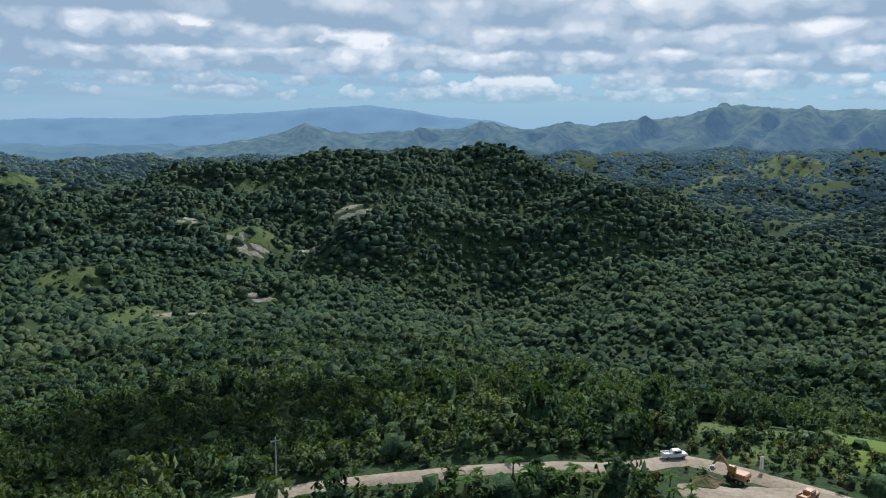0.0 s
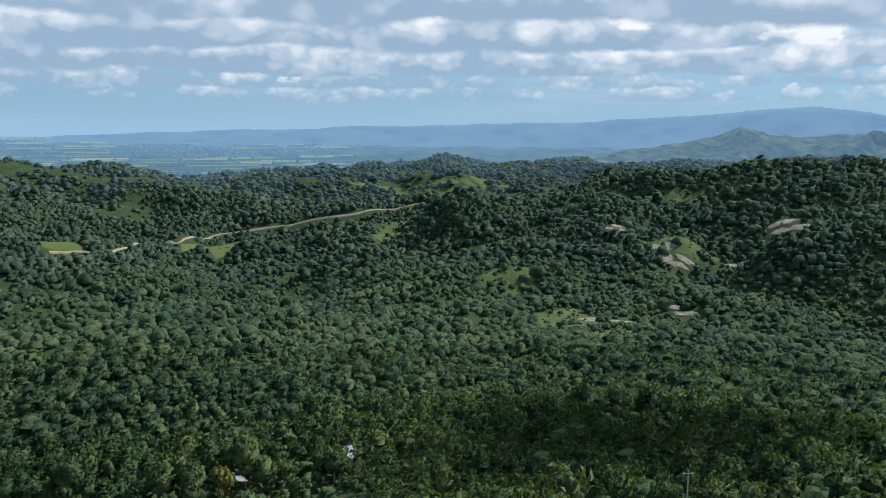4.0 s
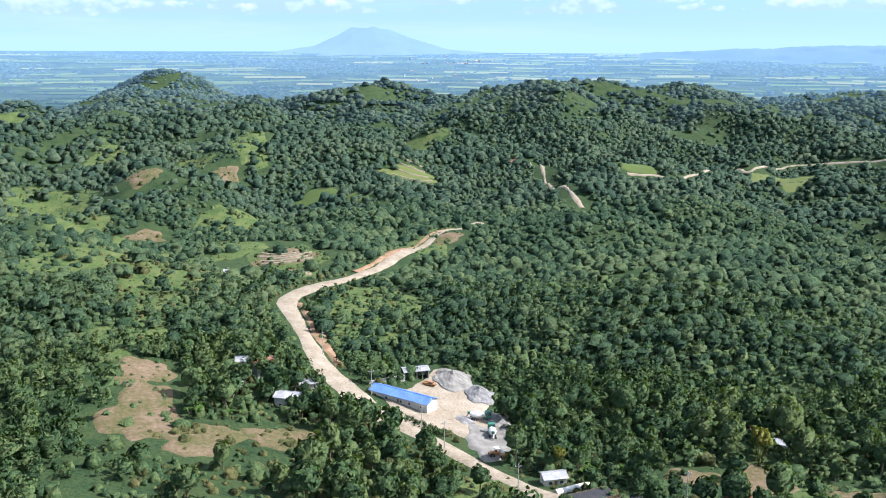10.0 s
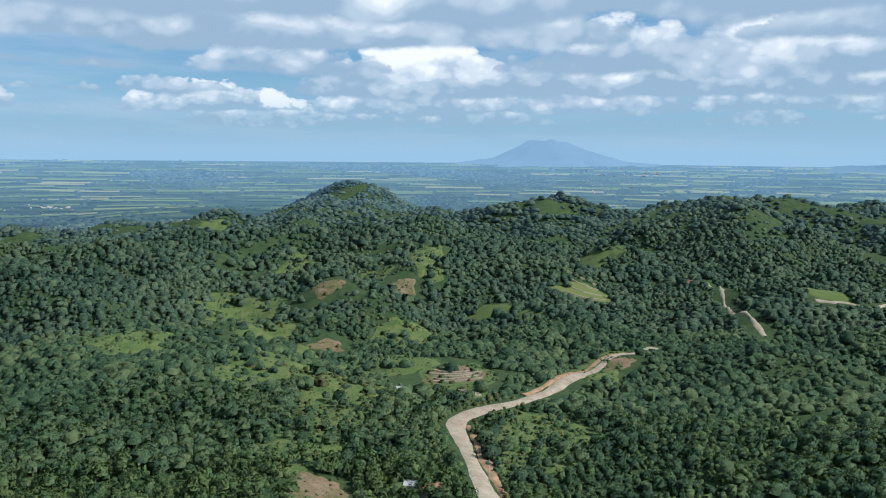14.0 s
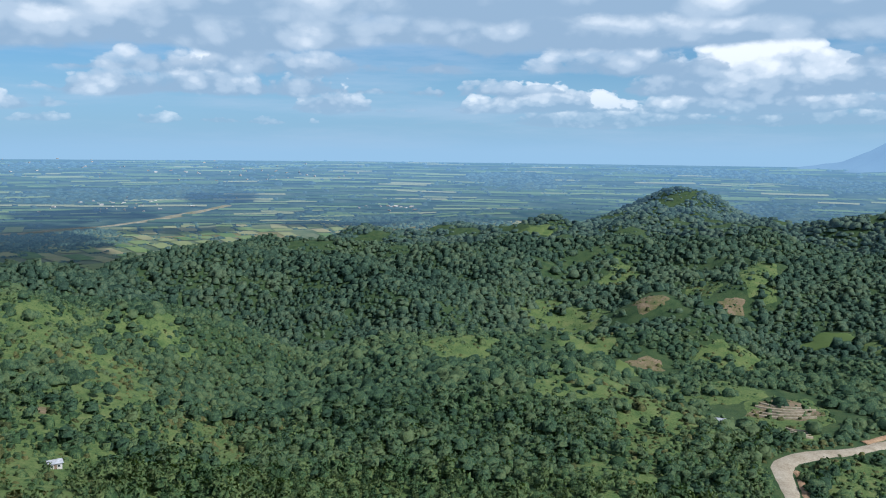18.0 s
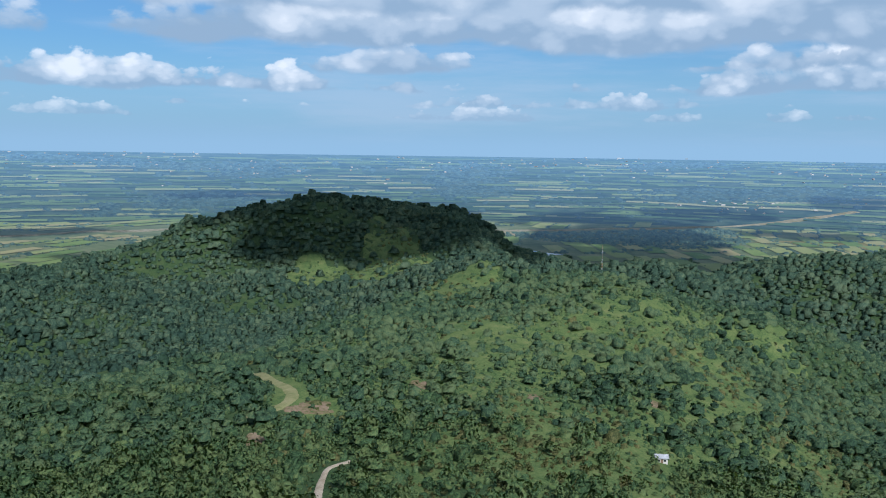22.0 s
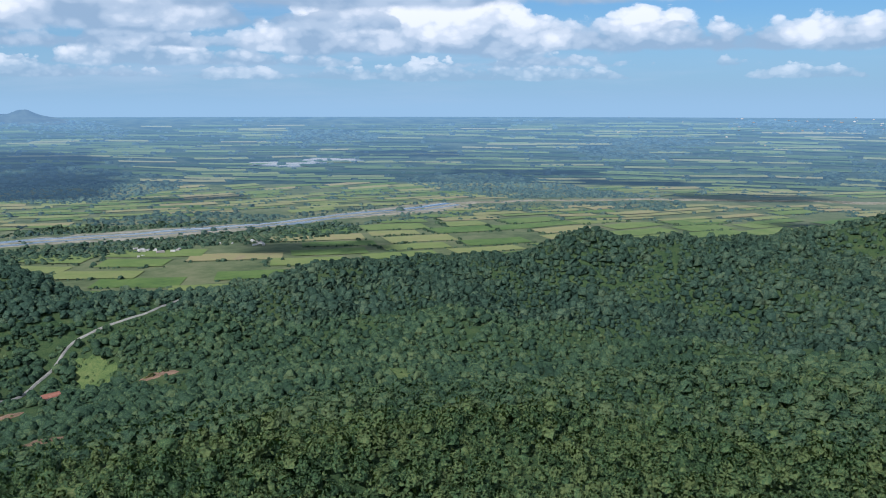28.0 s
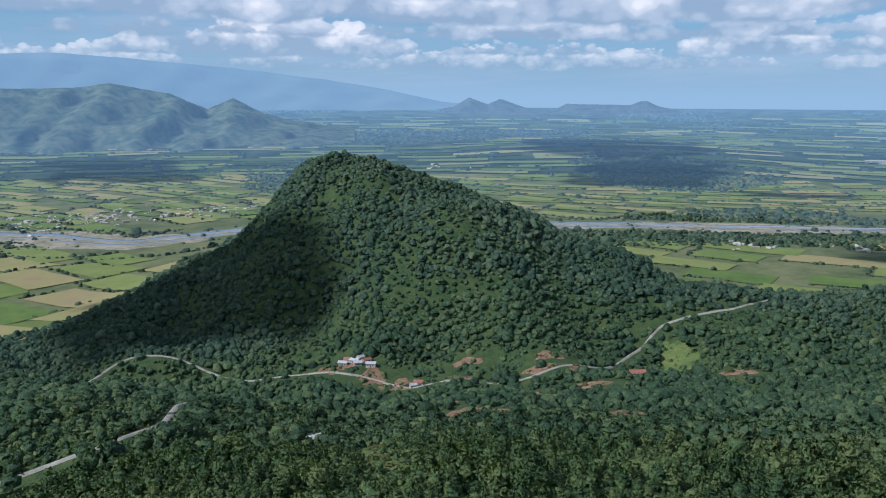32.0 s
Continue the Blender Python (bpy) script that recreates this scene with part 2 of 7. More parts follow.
HILLS_SPURS_B = (
    (82, 1180, 130, 130, 15, 1.0), (82, 1700, 160, 160, 12, 1.0), (93, 1180, 130, 130, 7, 1.0), (93, 1700, 160, 160, 31, 1.0), (117, 680, 85, 85, 27, 1.0), (117, 1150, 120, 120, 27, 1.0),
    (139, 560, 75, 75, 11, 1.0), (150, 450, 65, 65, 14, 1.0), (150, 560, 75, 75, 10, 1.0), (161, 450, 65, 65, 26, 1.0), (161, 930, 100, 100, 10, 1.0), (183, 350, 60, 60, 10, 1.0),
    (183, 450, 65, 65, 15, 1.0), (183, 930, 100, 100, 14, 1.0), (194, 800, 90, 90, 23, 1.0), (194, 930, 100, 100, 5, 1.0),
)
HILLS_SPURS_C = (
    (205, 800, 90, 90, 6, 1.0), (205, 930, 100, 100, 11, 1.0),
)
# spurs and hollows between the hills, in the same terms
HILLS_SPURS_A = (
    (-30, 680, 105, 105, 8, 1.0), (-30, 1450, 210, 210, 2, 1.0), (-21, 680, 105, 105, 34, 1.0), (-21, 880, 110, 110, 54, 1.0), (-12, 880, 110, 110, 35, 1.0), (-12, 1100, 140, 140, 11, 1.0),
    (-3, 1100, 140, 140, 40, 1.0), (6, 1100, 140, 140, 15, 1.0), (6, 1950, 260, 260, 34, 1.0), (16, 1180, 130, 130, 2, 1.0), (27, 1180, 130, 130, 23, 1.0), (49, 1180, 130, 130, 19, 1.0),
    (49, 1700, 160, 160, 38, 1.0), (49, 1980, 170, 170, 9, 1.0), (60, 1700, 160, 160, 22, 1.0), (71, 970, 110, 110, 9, 1.0),
)
HILLS_SPURS_B = (
    (71, 1700, 160, 160, 5, 1.0), (82, 970, 110, 110, 15, 1.0), (82, 1180, 130, 130, 18, 1.0), (82, 1700, 160, 160, 14, 1.0), (82, 1980, 170, 170, 12, 1.0), (93, 1180, 130, 130, 6, 1.0),
    (93, 1700, 160, 160, 25, 1.0), (93, 1980, 170, 170, 9, 1.0), (106, 680, 85, 85, 7, 1.0), (117, 680, 85, 85, 25, 1.0), (117, 1150, 120, 120, 27, 1.0), (139, 560, 75, 75, 12, 1.0),
    (150, 450, 65, 65, 11, 1.0), (150, 560, 75, 75, 9, 1.0), (161, 450, 65, 65, 24, 1.0), (161, 560, 75, 75, 7, 1.0),
)
HILLS_SPURS_C = (
    (161, 930, 100, 100, 10, 1.0), (183, 350, 60, 60, 10, 1.0), (183, 450, 65, 65, 15, 1.0), (183, 930, 100, 100, 14, 1.0), (194, 800, 90, 90, 23, 1.0), (194, 930, 100, 100, 5, 1.0),
    (205, 800, 90, 90, 6, 1.0), (205, 930, 100, 100, 11, 1.0),
)
# spurs and hollows between the hills, in the same terms
HILLS_SPURS_A = (
    (-30, 680, 105, 105, 8, 1.0), (-30, 1450, 210, 210, 2, 1.0), (-21, 680, 105, 105, 34, 1.0), (-21, 880, 110, 110, 54, 1.0), (-12, 880, 110, 110, 35, 1.0), (-12, 1100, 140, 140, 12, 1.0),
    (-3, 1100, 140, 140, 39, 1.0), (6, 1100, 140, 140, 14, 1.0), (6, 1950, 260, 260, 34, 1.0), (16, 1180, 130, 130, 12, 1.0), (27, 1180, 130, 130, 22, 1.0), (49, 1180, 130, 130, 18, 1.0),
    (49, 1700, 160, 160, 38, 1.0), (49, 1980, 170, 170, 10, 1.0), (60, 1700, 160, 160, 10, 1.0), (71, 1700, 160, 160, 21, 1.0),
)
HILLS_SPURS_B = (
    (82, 970, 110, 110, 16, 1.0), (82, 1180, 130, 130, 15, 1.0), (82, 1700, 160, 160, 11, 1.0), (82, 1980, 170, 170, 8, 1.0), (93, 1180, 130, 130, 8, 1.0), (93, 1700, 160, 160, 11, 1.0),
    (93, 1980, 170, 170, 11, 1.0), (106, 680, 85, 85, 7, 1.0), (117, 680, 85, 85, 25, 1.0), (117, 1150, 120, 120, 27, 1.0), (139, 560, 75, 75, 12, 1.0), (150, 450, 65, 65, 11, 1.0),
    (150, 560, 75, 75, 9, 1.0), (161, 450, 65, 65, 24, 1.0), (161, 560, 75, 75, 7, 1.0), (161, 930, 100, 100, 10, 1.0),
)
HILLS_SPURS_C = (
    (183, 350, 60, 60, 10, 1.0), (183, 450, 65, 65, 15, 1.0), (183, 930, 100, 100, 14, 1.0), (194, 800, 90, 90, 23, 1.0), (194, 930, 100, 100, 5, 1.0), (205, 800, 90, 90, 6, 1.0),
    (205, 930, 100, 100, 11, 1.0),
)
# spurs and hollows between the hills, in the same terms
HILLS_SPURS_A = (
    (-30, 680, 105, 105, 9, 1.0), (-30, 1450, 210, 210, 7, 1.0), (-21, 680, 105, 105, 31, 1.0), (-21, 880, 110, 110, 52, 1.0), (-12, 680, 105, 105, 6, 1.0), (-12, 880, 110, 110, 35, 1.0),
    (-12, 1100, 140, 140, 15, 1.0), (-3, 1100, 140, 140, 19, 1.0), (6, 1100, 140, 140, 10, 1.0), (6, 1950, 260, 260, 34, 1.0), (27, 1180, 130, 130, 25, 1.0), (38, 970, 110, 110, 5, 1.0),
    (49, 1180, 130, 130, 18, 1.0), (49, 1700, 160, 160, 38, 1.0), (49, 1980, 170, 170, 10, 1.0), (60, 760, 100, 100, 6, 1.0),
)
HILLS_SPURS_B = (
    (60, 1700, 160, 160, 10, 1.0), (71, 970, 110, 110, 6, 1.0), (71, 1700, 160, 160, 20, 1.0), (82, 970, 110, 110, 13, 1.0), (82, 1180, 130, 130, 16, 1.0), (82, 1700, 160, 160, 11, 1.0),
    (82, 1980, 170, 170, 8, 1.0), (93, 1180, 130, 130, 8, 1.0), (93, 1700, 160, 160, 11, 1.0), (93, 1980, 170, 170, 11, 1.0), (117, 680, 85, 85, 27, 1.0), (117, 1150, 120, 120, 27, 1.0),
    (139, 560, 75, 75, 11, 1.0), (150, 450, 65, 65, 14, 1.0), (150, 560, 75, 75, 10, 1.0), (150, 1150, 120, 120, 7, 1.0),
)
HILLS_SPURS_C = (
    (161, 450, 65, 65, 25, 1.0), (161, 930, 100, 100, 9, 1.0), (183, 350, 60, 60, 10, 1.0), (183, 450, 65, 65, 15, 1.0), (183, 930, 100, 100, 15, 1.0), (194, 800, 90, 90, 29, 1.0),
    (205, 800, 90, 90, 5, 1.0), (205, 930, 100, 100, 12, 1.0), (137, 1260, 95, 95, 13, 1.0), (152, 1260, 95, 95, 19, 1.0), (157, 1260, 95, 95, 12, 1.0), (-2, 1090, 95, 80, 12, 1.0),
    (4, 1090, 95, 80, 13, 1.0), (10, 1090, 95, 80, 9, 1.0),
)
# spurs and hollows between the hills, in the same terms
HILLS_SPURS_A = (
    (-30, 680, 105, 105, 9, 1.0), (-30, 1450, 210, 210, 7, 1.0), (-21, 680, 105, 105, 31, 1.0), (-21, 880, 110, 110, 54, 1.0), (-12, 680, 105, 105, 7, 1.0), (-12, 880, 110, 110, 37, 1.0),
    (-12, 1100, 140, 140, 22, 1.0), (-3, 1100, 140, 140, 11, 1.0), (6, 1950, 260, 260, 36, 1.0), (16, 970, 110, 110, 14, 1.0), (27, 1180, 130, 130, 36, 1.0), (38, 970, 110, 110, 6, 1.0),
    (49, 1180, 130, 130, 19, 1.0), (49, 1700, 160, 160, 38, 1.0), (49, 1980, 170, 170, 10, 1.0), (60, 760, 100, 100, 5, 1.0),
)
HILLS_SPURS_B = (
    (60, 1700, 160, 160, 10, 1.0), (71, 970, 110, 110, 6, 1.0), (71, 1700, 160, 160, 20, 1.0), (82, 970, 110, 110, 13, 1.0), (82, 1180, 130, 130, 16, 1.0), (82, 1700, 160, 160, 11, 1.0),
    (82, 1980, 170, 170, 8, 1.0), (93, 1180, 130, 130, 8, 1.0), (93, 1700, 160, 160, 11, 1.0), (93, 1980, 170, 170, 11, 1.0), (106, 680, 85, 85, 7, 1.0), (117, 680, 85, 85, 25, 1.0),
    (117, 1150, 120, 120, 28, 1.0), (139, 560, 75, 75, 12, 1.0), (150, 450, 65, 65, 11, 1.0), (150, 560, 75, 75, 9, 1.0),
)
HILLS_SPURS_C = (
    (150, 1150, 120, 120, 7, 1.0), (161, 450, 65, 65, 24, 1.0), (161, 560, 75, 75, 7, 1.0), (161, 930, 100, 100, 10, 1.0), (183, 350, 60, 60, 10, 1.0), (183, 450, 65, 65, 15, 1.0),
    (183, 930, 100, 100, 14, 1.0), (194, 800, 90, 90, 24, 1.0), (194, 930, 100, 100, 5, 1.0), (205, 800, 90, 90, 7, 1.0), (205, 930, 100, 100, 10, 1.0), (137, 1260, 95, 95, 13, 1.0),
    (152, 1260, 95, 95, 19, 1.0), (157, 1260, 95, 95, 12, 1.0), (-2, 1090, 95, 80, 26, 1.0), (4, 1090, 95, 80, 21, 1.0),
)
HILLS_SPURS_D = (
    (10, 1090, 95, 80, 26, 1.0),
)
# spurs and hollows between the hills, in the same terms
HILLS_SPURS_A = (
    (-30, 680, 105, 105, 9, 1.0), (-30, 1450, 210, 210, 7, 1.0), (-21, 680, 105, 105, 31, 1.0), (-21, 880, 110, 110, 54, 1.0), (-12, 680, 105, 105, 7, 1.0), (-12, 880, 110, 110, 37, 1.0),
    (-12, 1100, 140, 140, 22, 1.0), (-3, 1100, 140, 140, 11, 1.0), (6, 1950, 260, 260, 36, 1.0), (16, 970, 110, 110, 14, 1.0), (27, 1180, 130, 130, 36, 1.0), (38, 970, 110, 110, 6, 1.0),
    (49, 1180, 130, 130, 19, 1.0), (49, 1700, 160, 160, 38, 1.0), (49, 1980, 170, 170, 10, 1.0), (60, 760, 100, 100, 6, 1.0),
)
HILLS_SPURS_B = (
    (60, 1700, 160, 160, 10, 1.0), (71, 970, 110, 110, 6, 1.0), (71, 1700, 160, 160, 20, 1.0), (82, 970, 110, 110, 13, 1.0), (82, 1180, 130, 130, 16, 1.0), (82, 1700, 160, 160, 11, 1.0),
    (82, 1980, 170, 170, 8, 1.0), (93, 1180, 130, 130, 8, 1.0), (93, 1700, 160, 160, 11, 1.0), (93, 1980, 170, 170, 11, 1.0), (106, 680, 85, 85, 7, 1.0), (117, 680, 85, 85, 25, 1.0),
    (117, 1150, 120, 120, 28, 1.0), (139, 560, 75, 75, 12, 1.0), (150, 450, 65, 65, 14, 1.0), (150, 560, 75, 75, 8, 1.0),
)
HILLS_SPURS_C = (
    (150, 1150, 120, 120, 7, 1.0), (161, 450, 65, 65, 22, 1.0), (161, 560, 75, 75, 6, 1.0), (161, 930, 100, 100, 10, 1.0), (172, 450, 65, 65, 5, 1.0), (183, 350, 60, 60, 11, 1.0),
    (183, 450, 65, 65, 11, 1.0), (183, 930, 100, 100, 14, 1.0), (194, 800, 90, 90, 24, 1.0), (194, 930, 100, 100, 5, 1.0), (205, 800, 90, 90, 7, 1.0), (205, 930, 100, 100, 10, 1.0),
    (232, 520, 60, 65, 7, 1.0), (137, 1260, 95, 95, 13, 1.0), (152, 1260, 95, 95, 19, 1.0), (157, 1260, 95, 95, 12, 1.0),
)
HILLS_SPURS_D = (
    (-2, 1090, 95, 80, 26, 1.0), (4, 1090, 95, 80, 21, 1.0), (10, 1090, 95, 80, 26, 1.0),
)
# spurs and hollows between the hills, in the same terms
HILLS_SPURS_A = (
    (-30, 680, 105, 105, 9, 1.0), (-21, 680, 105, 105, 31, 1.0), (-21, 880, 110, 110, 54, 1.0), (-12, 680, 105, 105, 7, 1.0), (-12, 880, 110, 110, 37, 1.0), (-12, 1100, 140, 140, 20, 1.0),
    (-3, 1100, 140, 140, 12, 1.0), (6, 1950, 260, 260, 37, 1.0), (16, 970, 110, 110, 14, 1.0), (27, 1180, 130, 130, 36, 1.0), (38, 970, 110, 110, 6, 1.0), (49, 1180, 130, 130, 19, 1.0),
    (49, 1700, 160, 160, 38, 1.0), (49, 1980, 170, 170, 10, 1.0), (60, 760, 100, 100, 6, 1.0), (60, 1700, 160, 160, 10, 1.0),
)
HILLS_SPURS_B = (
    (71, 970, 110, 110, 6, 1.0), (71, 1700, 160, 160, 20, 1.0), (82, 970, 110, 110, 13, 1.0), (82, 1180, 130, 130, 16, 1.0), (82, 1700, 160, 160, 11, 1.0), (82, 1980, 170, 170, 8, 1.0),
    (93, 1180, 130, 130, 8, 1.0), (93, 1700, 160, 160, 11, 1.0), (93, 1980, 170, 170, 11, 1.0), (106, 680, 85, 85, 7, 1.0), (117, 680, 85, 85, 25, 1.0), (117, 1150, 120, 120, 28, 1.0),
    (139, 560, 75, 75, 12, 1.0), (150, 450, 65, 65, 13, 1.0), (150, 560, 75, 75, 8, 1.0), (150, 1150, 120, 120, 7, 1.0),
)
HILLS_SPURS_C = (
    (161, 450, 65, 65, 22, 1.0), (161, 560, 75, 75, 8, 1.0), (161, 930, 100, 100, 9, 1.0), (172, 450, 65, 65, 6, 1.0), (183, 350, 60, 60, 11, 1.0), (183, 450, 65, 65, 11, 1.0),
    (183, 930, 100, 100, 15, 1.0), (194, 800, 90, 90, 14, 1.0), (194, 930, 100, 100, 8, 1.0), (205, 560, 75, 75, 10, 1.0), (205, 930, 100, 100, 20, 1.0), (240, 970, 80, 60, 12, 1.0),
    (245, 950, 90, 70, 6, 1.0), (232, 520, 60, 65, 5, 1.0), (137, 1260, 95, 95, 13, 1.0), (152, 1260, 95, 95, 19, 1.0),
)
HILLS_SPURS_D = (
    (157, 1260, 95, 95, 12, 1.0), (-2, 1090, 95, 80, 26, 1.0), (4, 1090, 95, 80, 21, 1.0), (10, 1090, 95, 80, 26, 1.0),
)
# spurs and hollows between the hills, in the same terms
HILLS_SPURS_A = (
    (-30, 680, 105, 105, 9, 1.0), (-30, 1450, 210, 210, 7, 1.0), (-21, 680, 105, 105, 31, 1.0), (-21, 880, 110, 110, 54, 1.0), (-12, 680, 105, 105, 7, 1.0), (-12, 880, 110, 110, 37, 1.0),
    (-12, 1100, 140, 140, 22, 1.0), (-3, 1100, 140, 140, 11, 1.0), (6, 1950, 260, 260, 36, 1.0), (16, 970, 110, 110, 14, 1.0), (27, 1180, 130, 130, 36, 1.0), (38, 970, 110, 110, 6, 1.0),
    (49, 1180, 130, 130, 19, 1.0), (49, 1700, 160, 160, 38, 1.0), (49, 1980, 170, 170, 10, 1.0), (60, 760, 100, 100, 6, 1.0),
)
HILLS_SPURS_B = (
    (60, 1700, 160, 160, 10, 1.0), (71, 970, 110, 110, 6, 1.0), (71, 1700, 160, 160, 20, 1.0), (82, 970, 110, 110, 13, 1.0), (82, 1180, 130, 130, 16, 1.0), (82, 1700, 160, 160, 11, 1.0),
    (82, 1980, 170, 170, 8, 1.0), (93, 1180, 130, 130, 8, 1.0), (93, 1700, 160, 160, 11, 1.0), (93, 1980, 170, 170, 11, 1.0), (117, 680, 85, 85, 27, 1.0), (117, 1150, 120, 120, 28, 1.0),
    (139, 560, 75, 75, 12, 1.0), (139, 930, 100, 100, 4, 1.0), (150, 450, 65, 65, 13, 1.0), (150, 560, 75, 75, 7, 1.0),
)
HILLS_SPURS_C = (
    (161, 450, 65, 65, 22, 1.0), (161, 560, 75, 75, 8, 1.0), (161, 930, 100, 100, 13, 1.0), (172, 450, 65, 65, 6, 1.0), (172, 1150, 120, 120, 24, 1.0), (183, 350, 60, 60, 11, 1.0),
    (183, 450, 65, 65, 11, 1.0), (183, 930, 100, 100, 12, 1.0), (194, 800, 90, 90, 13, 1.0), (194, 930, 100, 100, 10, 1.0), (205, 560, 75, 75, 8, 1.0), (205, 930, 100, 100, 19, 1.0),
    (240, 970, 80, 60, 12, 1.0), (245, 950, 90, 70, 6, 1.0), (137, 1260, 95, 95, 12, 1.0), (152, 1260, 95, 95, 34, 1.0),
)
HILLS_SPURS_D = (
    (-2, 1090, 95, 80, 26, 1.0), (4, 1090, 95, 80, 21, 1.0), (10, 1090, 95, 80, 26, 1.0),
)
HILLS_SPURS = (
    *HILLS_SPURS_A, *HILLS_SPURS_B, *HILLS_SPURS_C, *HILLS_SPURS_D,
)
HILLS_HOLLOWS_A = (
    (-30, 880, 110, 110, -19, 1.0), (-30, 1100, 140, 140, -11, 1.0), (-30, 1950, 260, 260, -6, 1.0), (-21, 480, 90, 90, -4, 1.0), (-21, 1450, 210, 210, -5, 1.0), (-21, 1950, 260, 260, -9, 1.0),
    (-12, 480, 90, 90, -13, 1.0), (-12, 1450, 210, 210, -5, 1.0), (-12, 1950, 260, 260, -18, 1.0), (-3, 480, 90, 90, -9, 1.0), (-3, 680, 105, 105, -13, 1.0), (-3, 1450, 210, 210, -17, 1.0),
    (6, 680, 105, 105, -12, 1.0), (6, 880, 110, 110, -7, 1.0), (6, 1100, 140, 140, -15, 1.0), (6, 1450, 210, 210, -14, 1.0),
)
HILLS_HOLLOWS_B = (
    (16, 1980, 170, 170, -35, 1.0), (27, 1450, 150, 150, -7, 1.0), (27, 1700, 160, 160, -16, 1.0), (38, 760, 100, 100, -6, 1.0), (38, 1180, 130, 130, -10, 1.0), (38, 1450, 150, 150, -22, 1.0),
    (49, 760, 100, 100, -8, 1.0), (49, 970, 110, 110, -8, 1.0), (60, 1180, 130, 130, -21, 1.0), (60, 1980, 170, 170, -13, 1.0), (71, 1180, 130, 130, -23, 1.0), (71, 1450, 150, 150, -13, 1.0),
    (71, 1980, 170, 170, -7, 1.0), (82, 1450, 150, 150, -14, 1.0), (93, 1450, 150, 150, -9, 1.0), (106, 930, 100, 100, -7, 1.0),
)
HILLS_HOLLOWS_C = (
    (128, 680, 85, 85, -8, 1.0), (128, 1150, 120, 120, -6, 1.0), (150, 800, 90, 90, -14, 1.0), (150, 1150, 120, 120, -10, 1.0), (161, 350, 60, 60, -6, 1.0), (161, 680, 85, 85, -11, 1.0),
    (161, 800, 90, 90, -12, 1.0), (172, 560, 75, 75, -6, 1.0), (172, 680, 85, 85, -26, 1.0), (194, 680, 85, 85, -18, 1.0), (236, 985, 70, 45, -12, 1.0), (214, 420, 60, 65, -7, 1.0),
    (132, 1260, 95, 95, -8, 1.0),
)
HILLS_HOLLOWS = (
    *HILLS_HOLLOWS_A, *HILLS_HOLLOWS_B, *HILLS_HOLLOWS_C,
)
PLAIN_TURN = (-110, -60, 0, 40, 60, 80, 98, 108, 116, 124, 131, 137, 150, 165, 180, 200, 215, 235, 255, 270, 300)
PLAIN_FROM = (1500, 3400, 3400, 3000, 2350, 2350, 2100, 1850, 1450, 1130, 1080, 1350, 1520, 1380, 1180, 1080, 1040, 1000, 980, 1500, 3400)
EYE_TURN = (-110, 0, 45, 72, 104, 148, 183, 222, 250)
EYE_HIGH = (-20, -27, -17, 0, 16, 23, 32, 38, 38)
WAVES = np.random.RandomState(5)
WAVE_DIR = WAVES.uniform(0, 2 * np.pi, 26)
WAVE_LEN = np.exp(np.linspace(np.log(70.0), np.log(620.0), 26))
WAVE_OFF = WAVES.uniform(0, 2 * np.pi, 26)


def turn_of(x, y):
    a = np.degrees(np.arctan2(-x, y))
    return np.where(a < -100, a + 360, a)


def ease(a, b, v):
    t = np.clip((v - a) / (b - a), 0, 1)
    return t * t * (3 - 2 * t)


def rolling(x, y):
    z = np.zeros_like(x)
    for d, w, o in zip(WAVE_DIR, WAVE_LEN, WAVE_OFF):
        z = z + np.sin((x * np.cos(d) + y * np.sin(d)) * (2 * np.pi / w) + o + 1.3 * np.sin((y * np.cos(d) - x * np.sin(d)) * (3.7 / w))) * w ** 0.75
    return z * 0.047


def gullies(x, y):
    """Spurs and gullies on the slopes, a few metres deep."""
    u, v = x + 38 * np.sin(y / 83 + 0.7), y + 42 * np.sin(x / 97 + 1.9)
    a = np.abs(np.sin(u / 61 + 0.8 * np.sin(v / 140))) + np.abs(np.sin((0.6 * u + 0.8 * v) / 74 + 0.9 * np.sin(u / 170)))
    return 1.3 - a + 0.35 * np.sin(v / 27 + 1.5 * np.sin(u / 33))


def plain_part(x, y):
    """0 in the hills, 1 out on the plain."""
    start = np.interp(turn_of(x, y), PLAIN_TURN, PLAIN_FROM)
    return ease(start - 380, start + 60, np.hypot(x, y))


